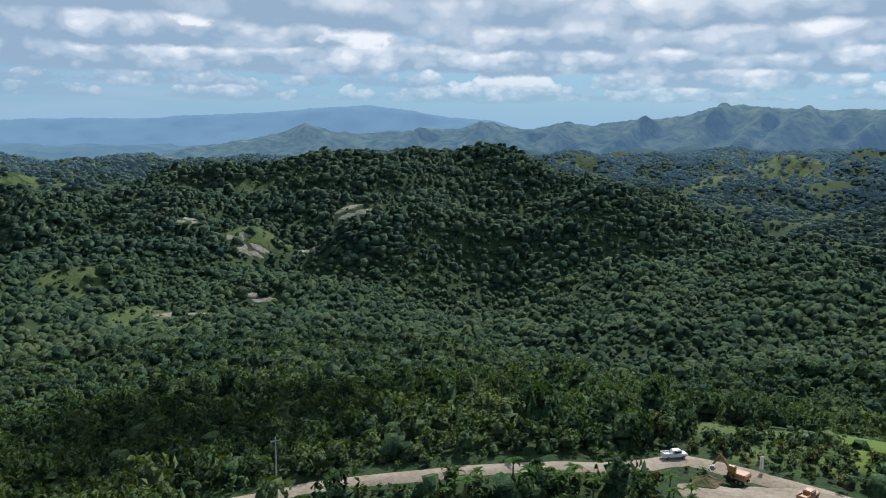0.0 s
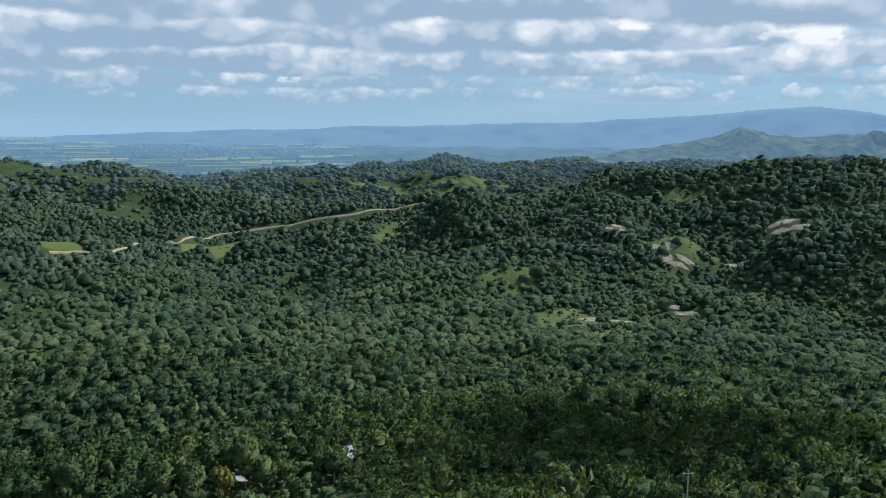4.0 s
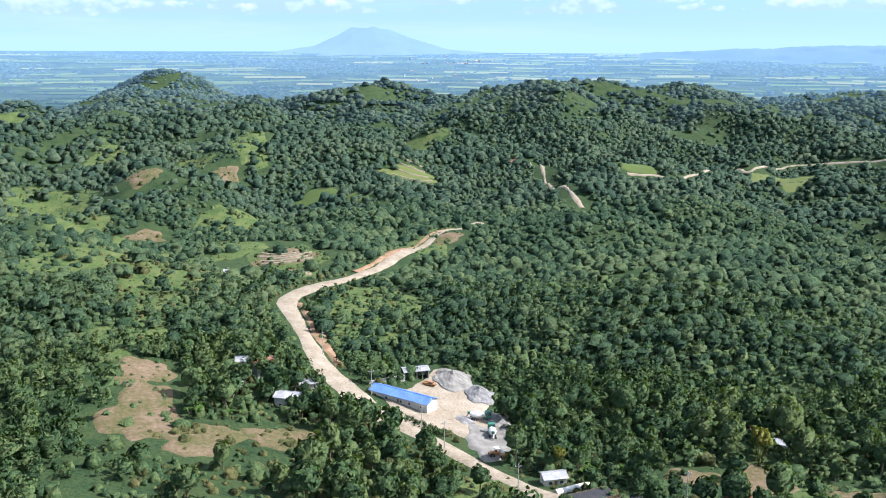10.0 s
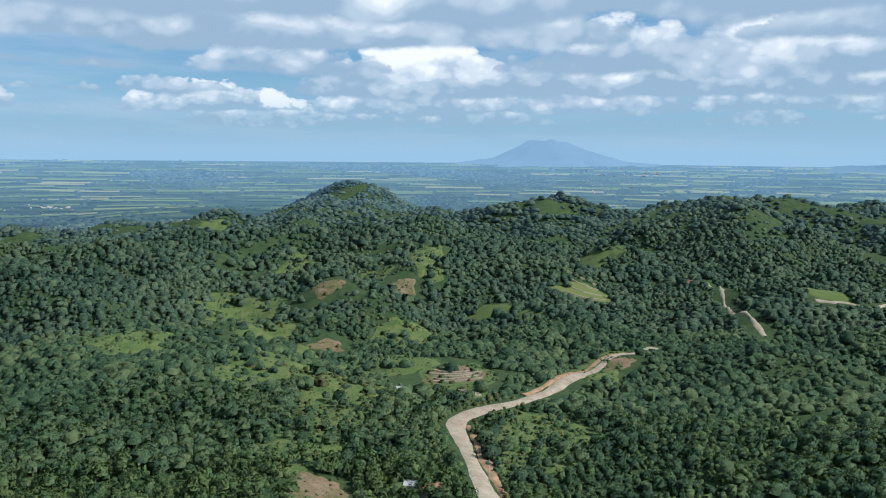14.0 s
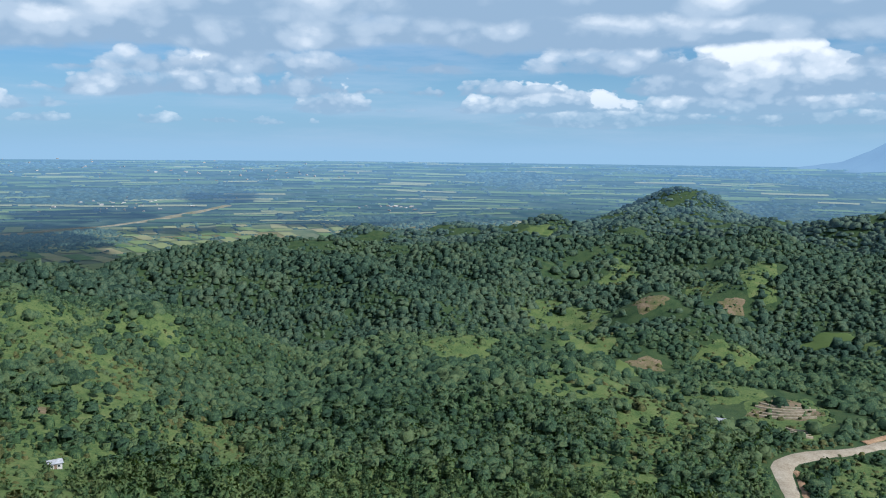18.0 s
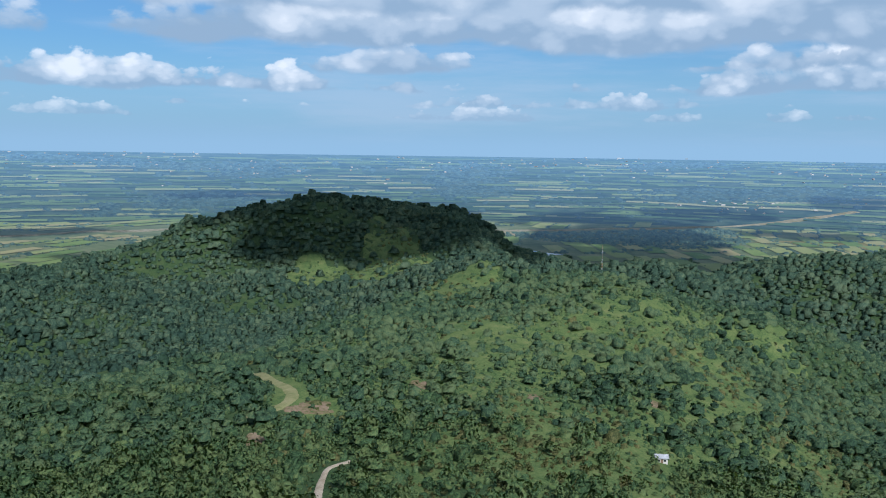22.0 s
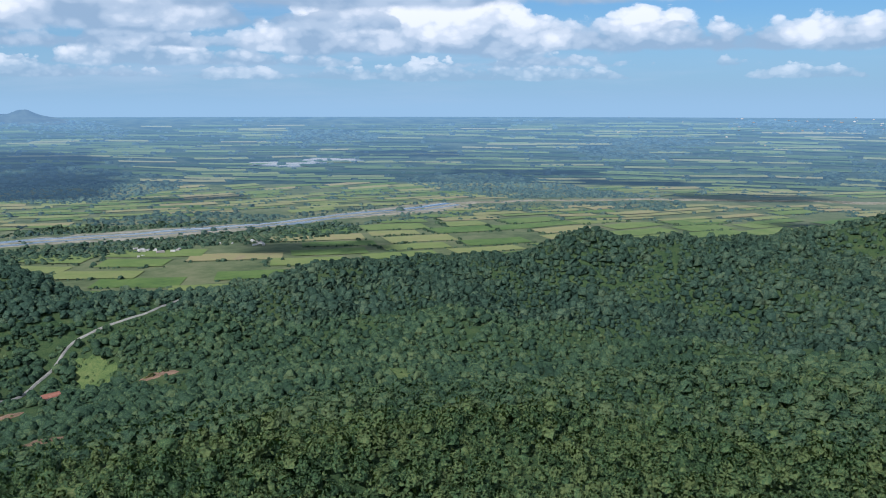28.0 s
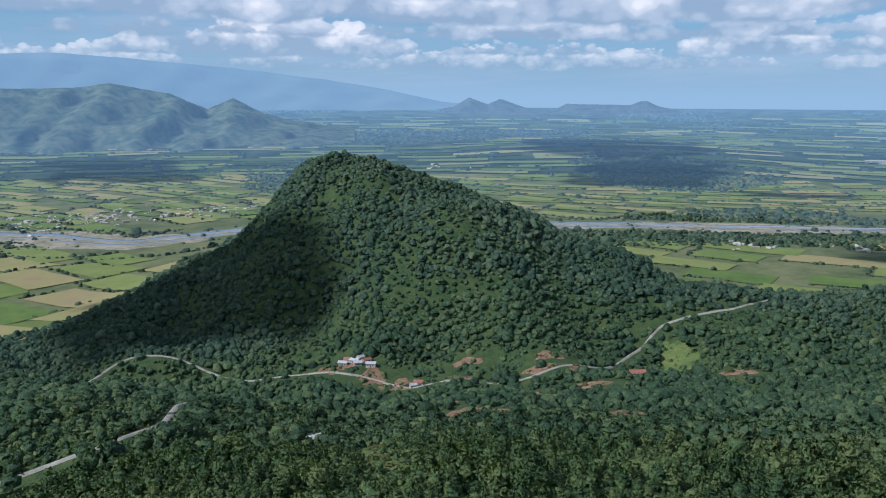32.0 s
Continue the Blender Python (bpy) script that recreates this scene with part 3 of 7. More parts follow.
def land(x, y):
    """Height of the ground."""
    x, y = np.asarray(x, float), np.asarray(y, float)
    a, r = turn_of(x, y), np.hypot(x, y)
    w = plain_part(x, y)
    roll = rolling(x, y)
    level = -126.0 - 36.0 * ease(1200, 2400, r) * ease(30, 48, a)
    z = (level + roll * (0.25 + 0.75 * ease(330, 950, r))) * (1 - w) + (-205.0 + roll * 0.10) * w
    z = z - gullies(x, y) * 5.5 * ease(300, 560, r) * (1 - w)
    for rows in (HILLS_NEAR, HILLS_MID, HILLS_FAR, HILLS_SPURS, HILLS_HOLLOWS):
        for turn, dist, along, across, high, flat in rows:
            t = np.radians(turn)
            ux, uy = -np.sin(t), np.cos(t)
            dx, dy = x - ux * dist, y - uy * dist
            q = ((dx * ux + dy * uy) / along) ** 2 + ((dx * uy - dy * ux) / across) ** 2
            z = z + high * np.exp(-0.5 * q ** flat) * (1.0 + (0.04 * roll / 8 if high > 60 else 0))
    # ribs that run down the steep cone hill, and its small summit
    cx, cy = -np.sin(np.radians(230.1)) * 985, np.cos(np.radians(230.1)) * 985
    ring, turn = np.hypot(x - cx, y - cy), np.arctan2(y - cy, x - cx)
    z = z + 8.0 * np.exp(-((ring - 120) / 62) ** 2) * np.sin(7 * turn + 0.9 + 0.6 * np.sin(ring / 40)) + 9.0 * np.exp(-(ring / 30) ** 2)
    # the far plain lifts to the horizon, which stands nearer here than in nature
    eye = np.interp(a, EYE_TURN, EYE_HIGH)
    far = np.clip((4900 - r) / (4900 - 2300.0), 0, 1)
    drop = np.radians(0.45) + (243.0 / 2300 - np.radians(0.45)) * far ** 1.35
    lifted = eye - r * drop
    k = ease(2200, 2900, r)
    return z * (1 - k) + np.maximum(z, lifted + (z + 205) * 0.6 * ease(0, 1, (5200 - r) / 2400)) * k


RINGS = [0.1, 12.0]
while RINGS[-1] < 4900:
    RINGS.append(RINGS[-1] + max(4.5, 0.0165 * RINGS[-1]))
RINGS = np.array(RINGS)
SPOKES = 480
GRID_A = np.arange(SPOKES) * (2 * np.pi / SPOKES)
GRID_X = -np.sin(GRID_A)[None, :] * RINGS[:, None]
GRID_Y = np.cos(GRID_A)[None, :] * RINGS[:, None]
GRID_Z = land(GRID_X, GRID_Y)


def ground_z(x, y):
    """Height of the ground's mesh at x, y."""
    x, y = np.asarray(x, float), np.asarray(y, float)
    r = np.hypot(x, y)
    i = np.clip(np.searchsorted(RINGS, r, side="right") - 1, 0, len(RINGS) - 2)
    f = (r - RINGS[i]) / (RINGS[i + 1] - RINGS[i])
    s = (np.arctan2(-x, y) % (2 * np.pi)) / (2 * np.pi) * SPOKES
    j = np.floor(s).astype(int) % SPOKES
    g = s - np.floor(s)
    k = (j + 1) % SPOKES
    return (GRID_Z[i, j] * (1 - g) + GRID_Z[i, k] * g) * (1 - f) + (GRID_Z[i + 1, j] * (1 - g) + GRID_Z[i + 1, k] * g) * f


# ---------------------------------------------------------------- materials
def material(name):
    m = bpy.data.materials.new(name)
    m.use_nodes = True
    t = m.node_tree
    t.nodes.clear()
    out = t.nodes.new("ShaderNodeOutputMaterial")
    return m, t, out


def place(t):
    return t.nodes.new("ShaderNodeNewGeometry").outputs["Position"]


def haze_depth(t, near=1250.0, far=4900.0):
    """0 to 1 with the distance, for the haze put over far surfaces."""
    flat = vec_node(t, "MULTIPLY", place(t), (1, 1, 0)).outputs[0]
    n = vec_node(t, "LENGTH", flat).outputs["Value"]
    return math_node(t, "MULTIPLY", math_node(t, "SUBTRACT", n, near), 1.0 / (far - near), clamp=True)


def haze_glow(t, shader, strength):
    """Distance haze put in as a blue glow, on top of a surface."""
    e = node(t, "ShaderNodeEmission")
    link(t, math_node(t, "MULTIPLY", math_node(t, "POWER", haze_depth(t), 1.45), strength * 1.4), e.inputs[1])
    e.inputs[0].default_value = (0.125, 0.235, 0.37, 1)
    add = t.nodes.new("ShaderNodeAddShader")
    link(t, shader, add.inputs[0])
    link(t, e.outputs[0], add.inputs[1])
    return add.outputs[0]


def surface(name, colors, scale, rough=0.9, bump=0.0, spec=0.2, fine=6.0, metal=0.0, random_by="", spots=0.3, local=False, air=0.0):
    """A matt or glossy surface whose colour runs between colors at two scales of noise."""
    m, t, out = material(name)
    p = t.nodes.new("ShaderNodeTexCoord").outputs["Object"] if local else place(t)
    a, b = noise_tex(t, p, scale, 5.0, 0.6), noise_tex(t, p, scale * fine, 4.0, 0.65)
    v = math_node(t, "ADD", math_node(t, "MULTIPLY", a, 1 - spots), math_node(t, "MULTIPLY", b, spots))
    if random_by == "object":
        rnd = t.nodes.new("ShaderNodeObjectInfo").outputs["Random"]
    elif random_by == "island":
        rnd = t.nodes.new("ShaderNodeNewGeometry").outputs["Random Per Island"]
    if random_by:
        v = math_node(t, "ADD", math_node(t, "MULTIPLY", v, 0.5), math_node(t, "MULTIPLY", rnd, 0.5))
        lo, hi = 0.12, 0.88
    else:
        lo, hi = 0.34, 0.66
    n = len(colors) - 1
    col = ramp(t, v, [(lo + (hi - lo) * i / max(n, 1), c) for i, c in enumerate(colors)])
    s = node(t, "ShaderNodeBsdfPrincipled", Roughness=rough, Metallic=metal)
    s.inputs["Specular IOR Level"].default_value = spec
    link(t, col, s.inputs["Base Color"])
    if bump:
        bn = node(t, "ShaderNodeBump", Strength=0.7, Distance=bump)
        link(t, b, bn.inputs["Height"])
        link(t, bn.outputs[0], s.inputs["Normal"])
    last = s.outputs[0]
    # emitted blue haze, stronger the farther the surface lies
    if air:
        last = haze_glow(t, last, air)
    link(t, last, out.inputs[0])
    return m


def foliage(name, dark, mid, bright, glow=0.22, air=0.0, rough=0.55):
    """Leaves: each tree has its own tint, each spray of leaves a little of its own too."""
    m, t, out = material(name)
    att = t.nodes.new("ShaderNodeAttribute")
    att.attribute_name = "tint"
    isl = t.nodes.new("ShaderNodeNewGeometry").outputs["Random Per Island"]
    patch = noise_tex(t, place(t), 0.011, 3.0, 0.6)
    v = math_node(t, "ADD", math_node(t, "MULTIPLY", att.outputs["Fac"], 0.62), math_node(t, "MULTIPLY", isl, 0.20))
    v = math_node(t, "ADD", v, math_node(t, "MULTIPLY", math_node(t, "SUBTRACT", patch, 0.5), 1.0))
    clump = noise_tex(t, place(t), 0.055, 2.0, 0.5)
    v = math_node(t, "ADD", v, math_node(t, "MULTIPLY", math_node(t, "SUBTRACT", clump, 0.5), 0.9))
    fine = noise_tex(t, place(t), 0.8 / rough, 3.0, 0.7)
    v = math_node(t, "ADD", v, math_node(t, "MULTIPLY", math_node(t, "SUBTRACT", fine, 0.5), 2.3))
    tuft = noise_tex(t, place(t), 0.30 / rough, 3.0, 0.6)
    v = math_node(t, "ADD", v, math_node(t, "MULTIPLY", math_node(t, "SUBTRACT", tuft, 0.5), 1.5))
    v = math_node(t, "ADD", v, 0.09)
    col = ramp(t, v, [(0.0, dark), (0.45, mid), (0.95, bright)])
    d, tr = t.nodes.new("ShaderNodeBsdfDiffuse"), t.nodes.new("ShaderNodeBsdfTranslucent")
    bump = node(t, "ShaderNodeBump", Strength=1.0, Distance=rough * 1.4)
    link(t, noise_tex(t, place(t), 0.42 / rough, 4.0, 0.68), bump.inputs["Height"])
    link(t, bump.outputs[0], d.inputs["Normal"])
    link(t, col, d.inputs[0])
    warm = mix_color(t, 1.0, col, (1.25, 1.35, 0.5), "MULTIPLY")
    link(t, warm, tr.inputs[0])
    mix = t.nodes.new("ShaderNodeMixShader")
    mix.inputs[0].default_value = glow
    link(t, d.outputs[0], mix.inputs[1])
    link(t, tr.outputs[0], mix.inputs[2])
    sheen = node(t, "ShaderNodeBsdfGlossy", Roughness=0.55)          # waxy leaves
    sheen.inputs[0].default_value = (0.9, 0.95, 1.0, 1)
    link(t, bump.outputs[0], sheen.inputs["Normal"])
    wax = t.nodes.new("ShaderNodeMixShader")
    wax.inputs[0].default_value = 0.006
    link(t, mix.outputs[0], wax.inputs[1])
    link(t, sheen.outputs[0], wax.inputs[2])
    last = wax.outputs[0]
    # far leaves emit a blue haze that grows with distance
    if air:
        last = haze_glow(t, last, air)
    link(t, last, out.inputs[0])
    return m


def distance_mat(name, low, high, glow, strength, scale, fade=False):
    """A plain backdrop of the far distance, its haze put in as a blue glow."""
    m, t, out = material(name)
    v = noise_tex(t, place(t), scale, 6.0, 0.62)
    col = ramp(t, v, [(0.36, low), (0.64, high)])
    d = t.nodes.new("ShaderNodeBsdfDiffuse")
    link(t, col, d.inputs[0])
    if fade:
        link(t, haze_glow(t, d.outputs[0], strength), out.inputs[0])
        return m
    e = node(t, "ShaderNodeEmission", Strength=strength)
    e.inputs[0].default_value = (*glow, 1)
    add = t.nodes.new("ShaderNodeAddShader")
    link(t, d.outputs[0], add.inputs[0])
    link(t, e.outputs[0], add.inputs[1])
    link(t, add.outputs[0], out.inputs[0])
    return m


LEAF = foliage("leaves", (0.028, 0.058, 0.028), (0.057, 0.107, 0.046), (0.122, 0.166, 0.064), 0.22)
# farther leaves are bluer and paler: distance haze put into their base colour
LEAF_MID = foliage("leaves_midway_haze_tint", (0.027, 0.056, 0.035), (0.053, 0.101, 0.054), (0.112, 0.156, 0.071), 0.28)
LEAF_FAR = foliage("leaves_far_haze_tint", (0.029, 0.060, 0.043), (0.055, 0.101, 0.066), (0.106, 0.150, 0.085), 0.28, 0.0, 0.8)
LEAF_DISTANT = foliage("leaves_distant_haze_tint", (0.036, 0.069, 0.054), (0.062, 0.108, 0.079), (0.114, 0.155, 0.097), 0.28, 0.9, 1.3)
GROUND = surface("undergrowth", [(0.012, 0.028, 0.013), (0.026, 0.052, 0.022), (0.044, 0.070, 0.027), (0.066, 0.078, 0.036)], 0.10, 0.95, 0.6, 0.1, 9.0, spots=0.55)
# the plain emits blue in place of haze, more towards the horizon
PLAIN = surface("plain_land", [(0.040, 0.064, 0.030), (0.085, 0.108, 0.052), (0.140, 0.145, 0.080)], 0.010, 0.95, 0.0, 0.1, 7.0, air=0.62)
FAR_PLAIN = distance_mat("far_plain_hazed", (0.012, 0.028, 0.022), (0.048, 0.070, 0.044), (0.13, 0.24, 0.37), 0.80, 0.011, True)
# hills and mountains glow blue to look hazed by distance
FAR_HILLS = distance_mat("far_hill_hazed", (0.014, 0.034, 0.024), (0.085, 0.105, 0.060), (0.12, 0.23, 0.38), 0.55, 0.02)
FAR_FOOT = distance_mat("far_foothill_hazed", (0.016, 0.036, 0.028), (0.080, 0.100, 0.060), (0.12, 0.23, 0.37), 0.62, 0.02)
FAR_RANGE = distance_mat("far_range_hazed", (0.02, 0.035, 0.04), (0.035, 0.05, 0.05), (0.20, 0.345, 0.49), 0.98, 0.004)
FAR_PALE = distance_mat("far_volcano_hazed", (0.02, 0.03, 0.035), (0.03, 0.045, 0.05), (0.22, 0.37, 0.54), 0.95, 0.004)
FAR_BLUE = distance_mat("far_mountain_hazed", (0.02, 0.035, 0.04), (0.035, 0.05, 0.05), (0.175, 0.315, 0.47), 0.92, 0.004)


# ---------------------------------------------------------------- mesh helpers
def mesh_from(name, verts, faces_start, corner_verts, mat, tint=None, smooth=False, mats=None, index=None, normals=None):
    """A mesh from numpy arrays: vertices (n, 3), one row of corner indices per face of one size."""
    me = bpy.data.meshes.new(name)
    k = corner_verts.shape[1]
    me.vertices.add(len(verts))
    me.vertices.foreach_set("co", np.ascontiguousarray(verts, dtype=np.float32).ravel())
    me.loops.add(corner_verts.size)
    me.loops.foreach_set("vertex_index", np.ascontiguousarray(corner_verts, dtype=np.int32).ravel())
    me.polygons.add(len(corner_verts))
    me.polygons.foreach_set("loop_start", np.arange(0, corner_verts.size, k, dtype=np.int32))
    for one in (mats or [mat]):
        me.materials.append(one)
    if index is not None:
        me.polygons.foreach_set("material_index", np.ascontiguousarray(index, dtype=np.int32))
    me.polygons.foreach_set("use_smooth", np.full(len(corner_verts), smooth))
    if tint is not None:
        at = me.attributes.new("tint", "FLOAT", "POINT")
        at.data.foreach_set("value", np.ascontiguousarray(tint, dtype=np.float32))
    me.update(calc_edges=True)
    if normals is not None:
        me.normals_split_custom_set_from_vertices(normals.astype(np.float32))
    return me


def part(name, bm, mat, parent, label=""):
    """Links a bmesh as one mesh object under parent."""
    me = bpy.data.meshes.new(name)
    bm.to_mesh(me)
    bm.free()
    me.materials.append(mat)
    ob = new(name, me)
    ob.parent = parent
    if label:
        ob["label"] = label
    return ob


# ---------------------------------------------------------------- ground
n_r = len(RINGS)
gi, gj = np.meshgrid(np.arange(n_r - 1), np.arange(SPOKES), indexing="ij")
quad = np.stack([gi * SPOKES + gj, (gi + 1) * SPOKES + gj, (gi + 1) * SPOKES + (gj + 1) % SPOKES, gi * SPOKES + (gj + 1) % SPOKES], -1).reshape(-1, 4)
mid_x, mid_y = (GRID_X[:-1] + GRID_X[1:]) / 2, (GRID_Y[:-1] + GRID_Y[1:]) / 2
kind_of = np.where(np.hypot(mid_x, mid_y) > 2750, 2, np.where((plain_part(mid_x, mid_y) > 0.6) & (land(mid_x, mid_y) < -186), 1, 0)).reshape(-1)
keep = np.arange(len(quad)) >= 0
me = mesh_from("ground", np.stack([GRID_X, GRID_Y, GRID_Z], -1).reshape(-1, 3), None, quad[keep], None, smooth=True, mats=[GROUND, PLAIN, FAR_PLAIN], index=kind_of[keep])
tagged(new("ground", me), "green rolling hills running out to a flat farmed plain", "ground", kind="structure")


# ---------------------------------------------------------------- distant mountains
def far_ridge(name, r, crest, mat, label, depth=520.0, rough=0.10, seed=1, relief=0.11):
    """A range on the horizon: crest holds pairs of heading and height in degrees over the level of the eye."""
    crest = sorted(crest)
    turns = np.arange(crest[0][0], crest[-1][0], 0.16)
    rs = np.random.RandomState(seed)
    up = np.interp(turns, [c[0] for c in crest], [c[1] for c in crest])
    wob = np.zeros_like(turns)
    for k in range(14):
        f = 0.35 * 1.45 ** k
        wob += np.sin(turns * f * 2 + rs.uniform(0, 6.3)) * 0.8 / (1 + k * 0.9)
    edge = np.minimum(ease(crest[0][0], crest[0][0] + 1.2, turns), 1 - ease(crest[-1][0] - 1.2, crest[-1][0], turns))
    up = up + wob * rough * edge
    eye = np.interp(turns, EYE_TURN, EYE_HIGH)
    top = eye + r * np.tan(np.radians(up))
    rows = 9
    verts = []
    for i in range(rows):
        f = i / (rows - 1)
        rr = r - depth * (1 - f) + (np.sin(turns * 1.7 + 1.1 * i) + np.sin(turns * 0.9 + 2.3 * i)) * depth * 0.05 * (0 < i < rows - 1)
        a = np.radians(turns)
        x, y = -np.sin(a) * rr, np.cos(a) * rr
        g = np.minimum(land(x, y), ground_z(x, y)) - 14
        z = g + (np.maximum(top, g) - g) * (f ** 1.25) + (np.sin(turns * 2.6 + 1.4 * i) + np.sin(turns * 1.3 + 0.8 * i)) * (np.maximum(top, g) - g) * relief * (0 < i < rows - 1)
        verts.append(np.stack([x, y, z], -1))
    a = np.radians(turns)
    back = min(r + 260, 4960)
    verts.append(np.stack([-np.sin(a) * back, np.cos(a) * back, np.full_like(a, -240.0)], -1))
    n = len(turns)
    ii, jj = np.meshgrid(np.arange(rows), np.arange(n - 1), indexing="ij")
    q = np.stack([ii * n + jj, ii * n + jj + 1, (ii + 1) * n + jj + 1, (ii + 1) * n + jj], -1).reshape(-1, 4)
    ob = new(name, mesh_from(name, np.concatenate(verts), None, q, mat, smooth=True))
    return tagged(ob, label, "mountain", kind="structure")


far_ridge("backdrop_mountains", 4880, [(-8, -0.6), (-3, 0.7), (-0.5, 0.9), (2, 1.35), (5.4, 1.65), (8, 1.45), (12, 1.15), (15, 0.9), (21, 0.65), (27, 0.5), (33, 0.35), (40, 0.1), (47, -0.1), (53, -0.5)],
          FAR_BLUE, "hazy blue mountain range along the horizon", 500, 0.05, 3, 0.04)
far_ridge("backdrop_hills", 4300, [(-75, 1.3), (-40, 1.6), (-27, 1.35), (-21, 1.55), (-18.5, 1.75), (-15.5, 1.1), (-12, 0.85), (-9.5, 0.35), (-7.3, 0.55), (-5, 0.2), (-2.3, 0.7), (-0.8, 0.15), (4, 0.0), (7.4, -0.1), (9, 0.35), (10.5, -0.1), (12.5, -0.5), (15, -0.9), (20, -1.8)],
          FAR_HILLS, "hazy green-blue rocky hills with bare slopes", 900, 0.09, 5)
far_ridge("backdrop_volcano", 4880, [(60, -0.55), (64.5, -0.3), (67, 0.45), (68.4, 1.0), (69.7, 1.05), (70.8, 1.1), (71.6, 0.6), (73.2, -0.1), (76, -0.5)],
          FAR_PALE, "lone volcano on the horizon, pale blue with haze", 250, 0.02, 7)
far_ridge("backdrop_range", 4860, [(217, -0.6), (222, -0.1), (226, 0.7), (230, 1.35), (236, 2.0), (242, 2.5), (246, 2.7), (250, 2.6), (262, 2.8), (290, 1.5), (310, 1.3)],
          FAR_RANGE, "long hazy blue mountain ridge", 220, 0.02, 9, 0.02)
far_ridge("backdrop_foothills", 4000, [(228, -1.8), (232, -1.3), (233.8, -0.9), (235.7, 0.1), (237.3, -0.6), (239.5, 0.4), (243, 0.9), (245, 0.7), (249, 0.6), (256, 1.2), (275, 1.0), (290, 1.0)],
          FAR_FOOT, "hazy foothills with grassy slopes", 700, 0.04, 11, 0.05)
# knolls too get their haze as emitted blue
KNOLL = distance_mat("far_knoll_hazed", (0.016, 0.026, 0.026), (0.040, 0.055, 0.045), (0.14, 0.25, 0.38), 0.95, 0.02)
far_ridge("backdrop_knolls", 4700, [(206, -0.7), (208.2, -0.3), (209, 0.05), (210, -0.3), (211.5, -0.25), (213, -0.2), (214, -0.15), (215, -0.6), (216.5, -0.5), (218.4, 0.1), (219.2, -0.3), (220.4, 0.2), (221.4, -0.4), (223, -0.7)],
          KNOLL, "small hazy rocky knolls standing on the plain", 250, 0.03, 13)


# ---------------------------------------------------------------- woods
def dome_cards(rs, cards, lobes, size, low=-0.25):
    """Sprays of leaves on the outside of a crown of several lobes; crown radius 1, its middle at height 1."""
    cx = []
    for i in range(lobes):
        a, h = rs.uniform(0, 6.283), rs.uniform(-0.1, 0.75)
        d = rs.uniform(0.2, 0.62) * (1 - 0.5 * max(h, 0))
        cx.append((d * math.cos(a), d * math.sin(a), h * 0.75, rs.uniform(0.38, 0.56)))
    v = []
    for i in range(cards):
        x, y, z, r = cx[i % lobes]
        n = rs.normal(size=3)
        n[2] = abs(n[2]) * 0.9 + low
        n /= np.linalg.norm(n)
        c = np.array((x, y, z)) + n * r * rs.uniform(0.82, 1.08)
        nn = n + rs.normal(size=3) * 0.34
        nn /= np.linalg.norm(nn)
        t = np.cross(nn, rs.normal(size=3))
        t /= np.linalg.norm(t)
        b = np.cross(nn, t)
        s, q = size * rs.uniform(0.7, 1.3), rs.uniform(0.45, 0.8)
        bend = nn * s * 0.22
        v += [c - t * s - bend, c - b * s * q + bend * 0.6, c + t * s - bend, c + b * s * q + bend * 0.6]
    return np.array(v) + (0, 0, 1.0)


def core_dome(rs, rings, seg, size):
    """A lumpy closed dome under the sprays."""
    v = []
    for i in range(rings):
        e = -0.45 + 1.95 * i / (rings - 1)
        for j in range(seg):
            a = (j + 0.5 * i) * 2 * math.pi / seg
            r = size * rs.uniform(0.70, 1.14)
            v.append((math.cos(a) * math.cos(e) * r, math.sin(a) * math.cos(e) * r, math.sin(e) * r * 0.85 + 0.95))
    f = [(i * seg + j, i * seg + (j + 1) % seg, (i + 1) * seg + (j + 1) % seg, (i + 1) * seg + j) for i in range(rings - 1) for j in range(seg)]
    return np.array(v), np.array(f)


def crown_proto(seed, cards, lobes, size, rings=3, seg=6, core=0.80, low=-0.25):
    rs = np.random.RandomState(seed)
    cv, cf = core_dome(rs, rings, seg, core)
    if not cards:
        return cv, cf
    v = dome_cards(rs, cards, lobes, size, low)
    return np.concatenate([v, cv]), np.concatenate([np.arange(len(v)).reshape(-1, 4), cf + len(v)])


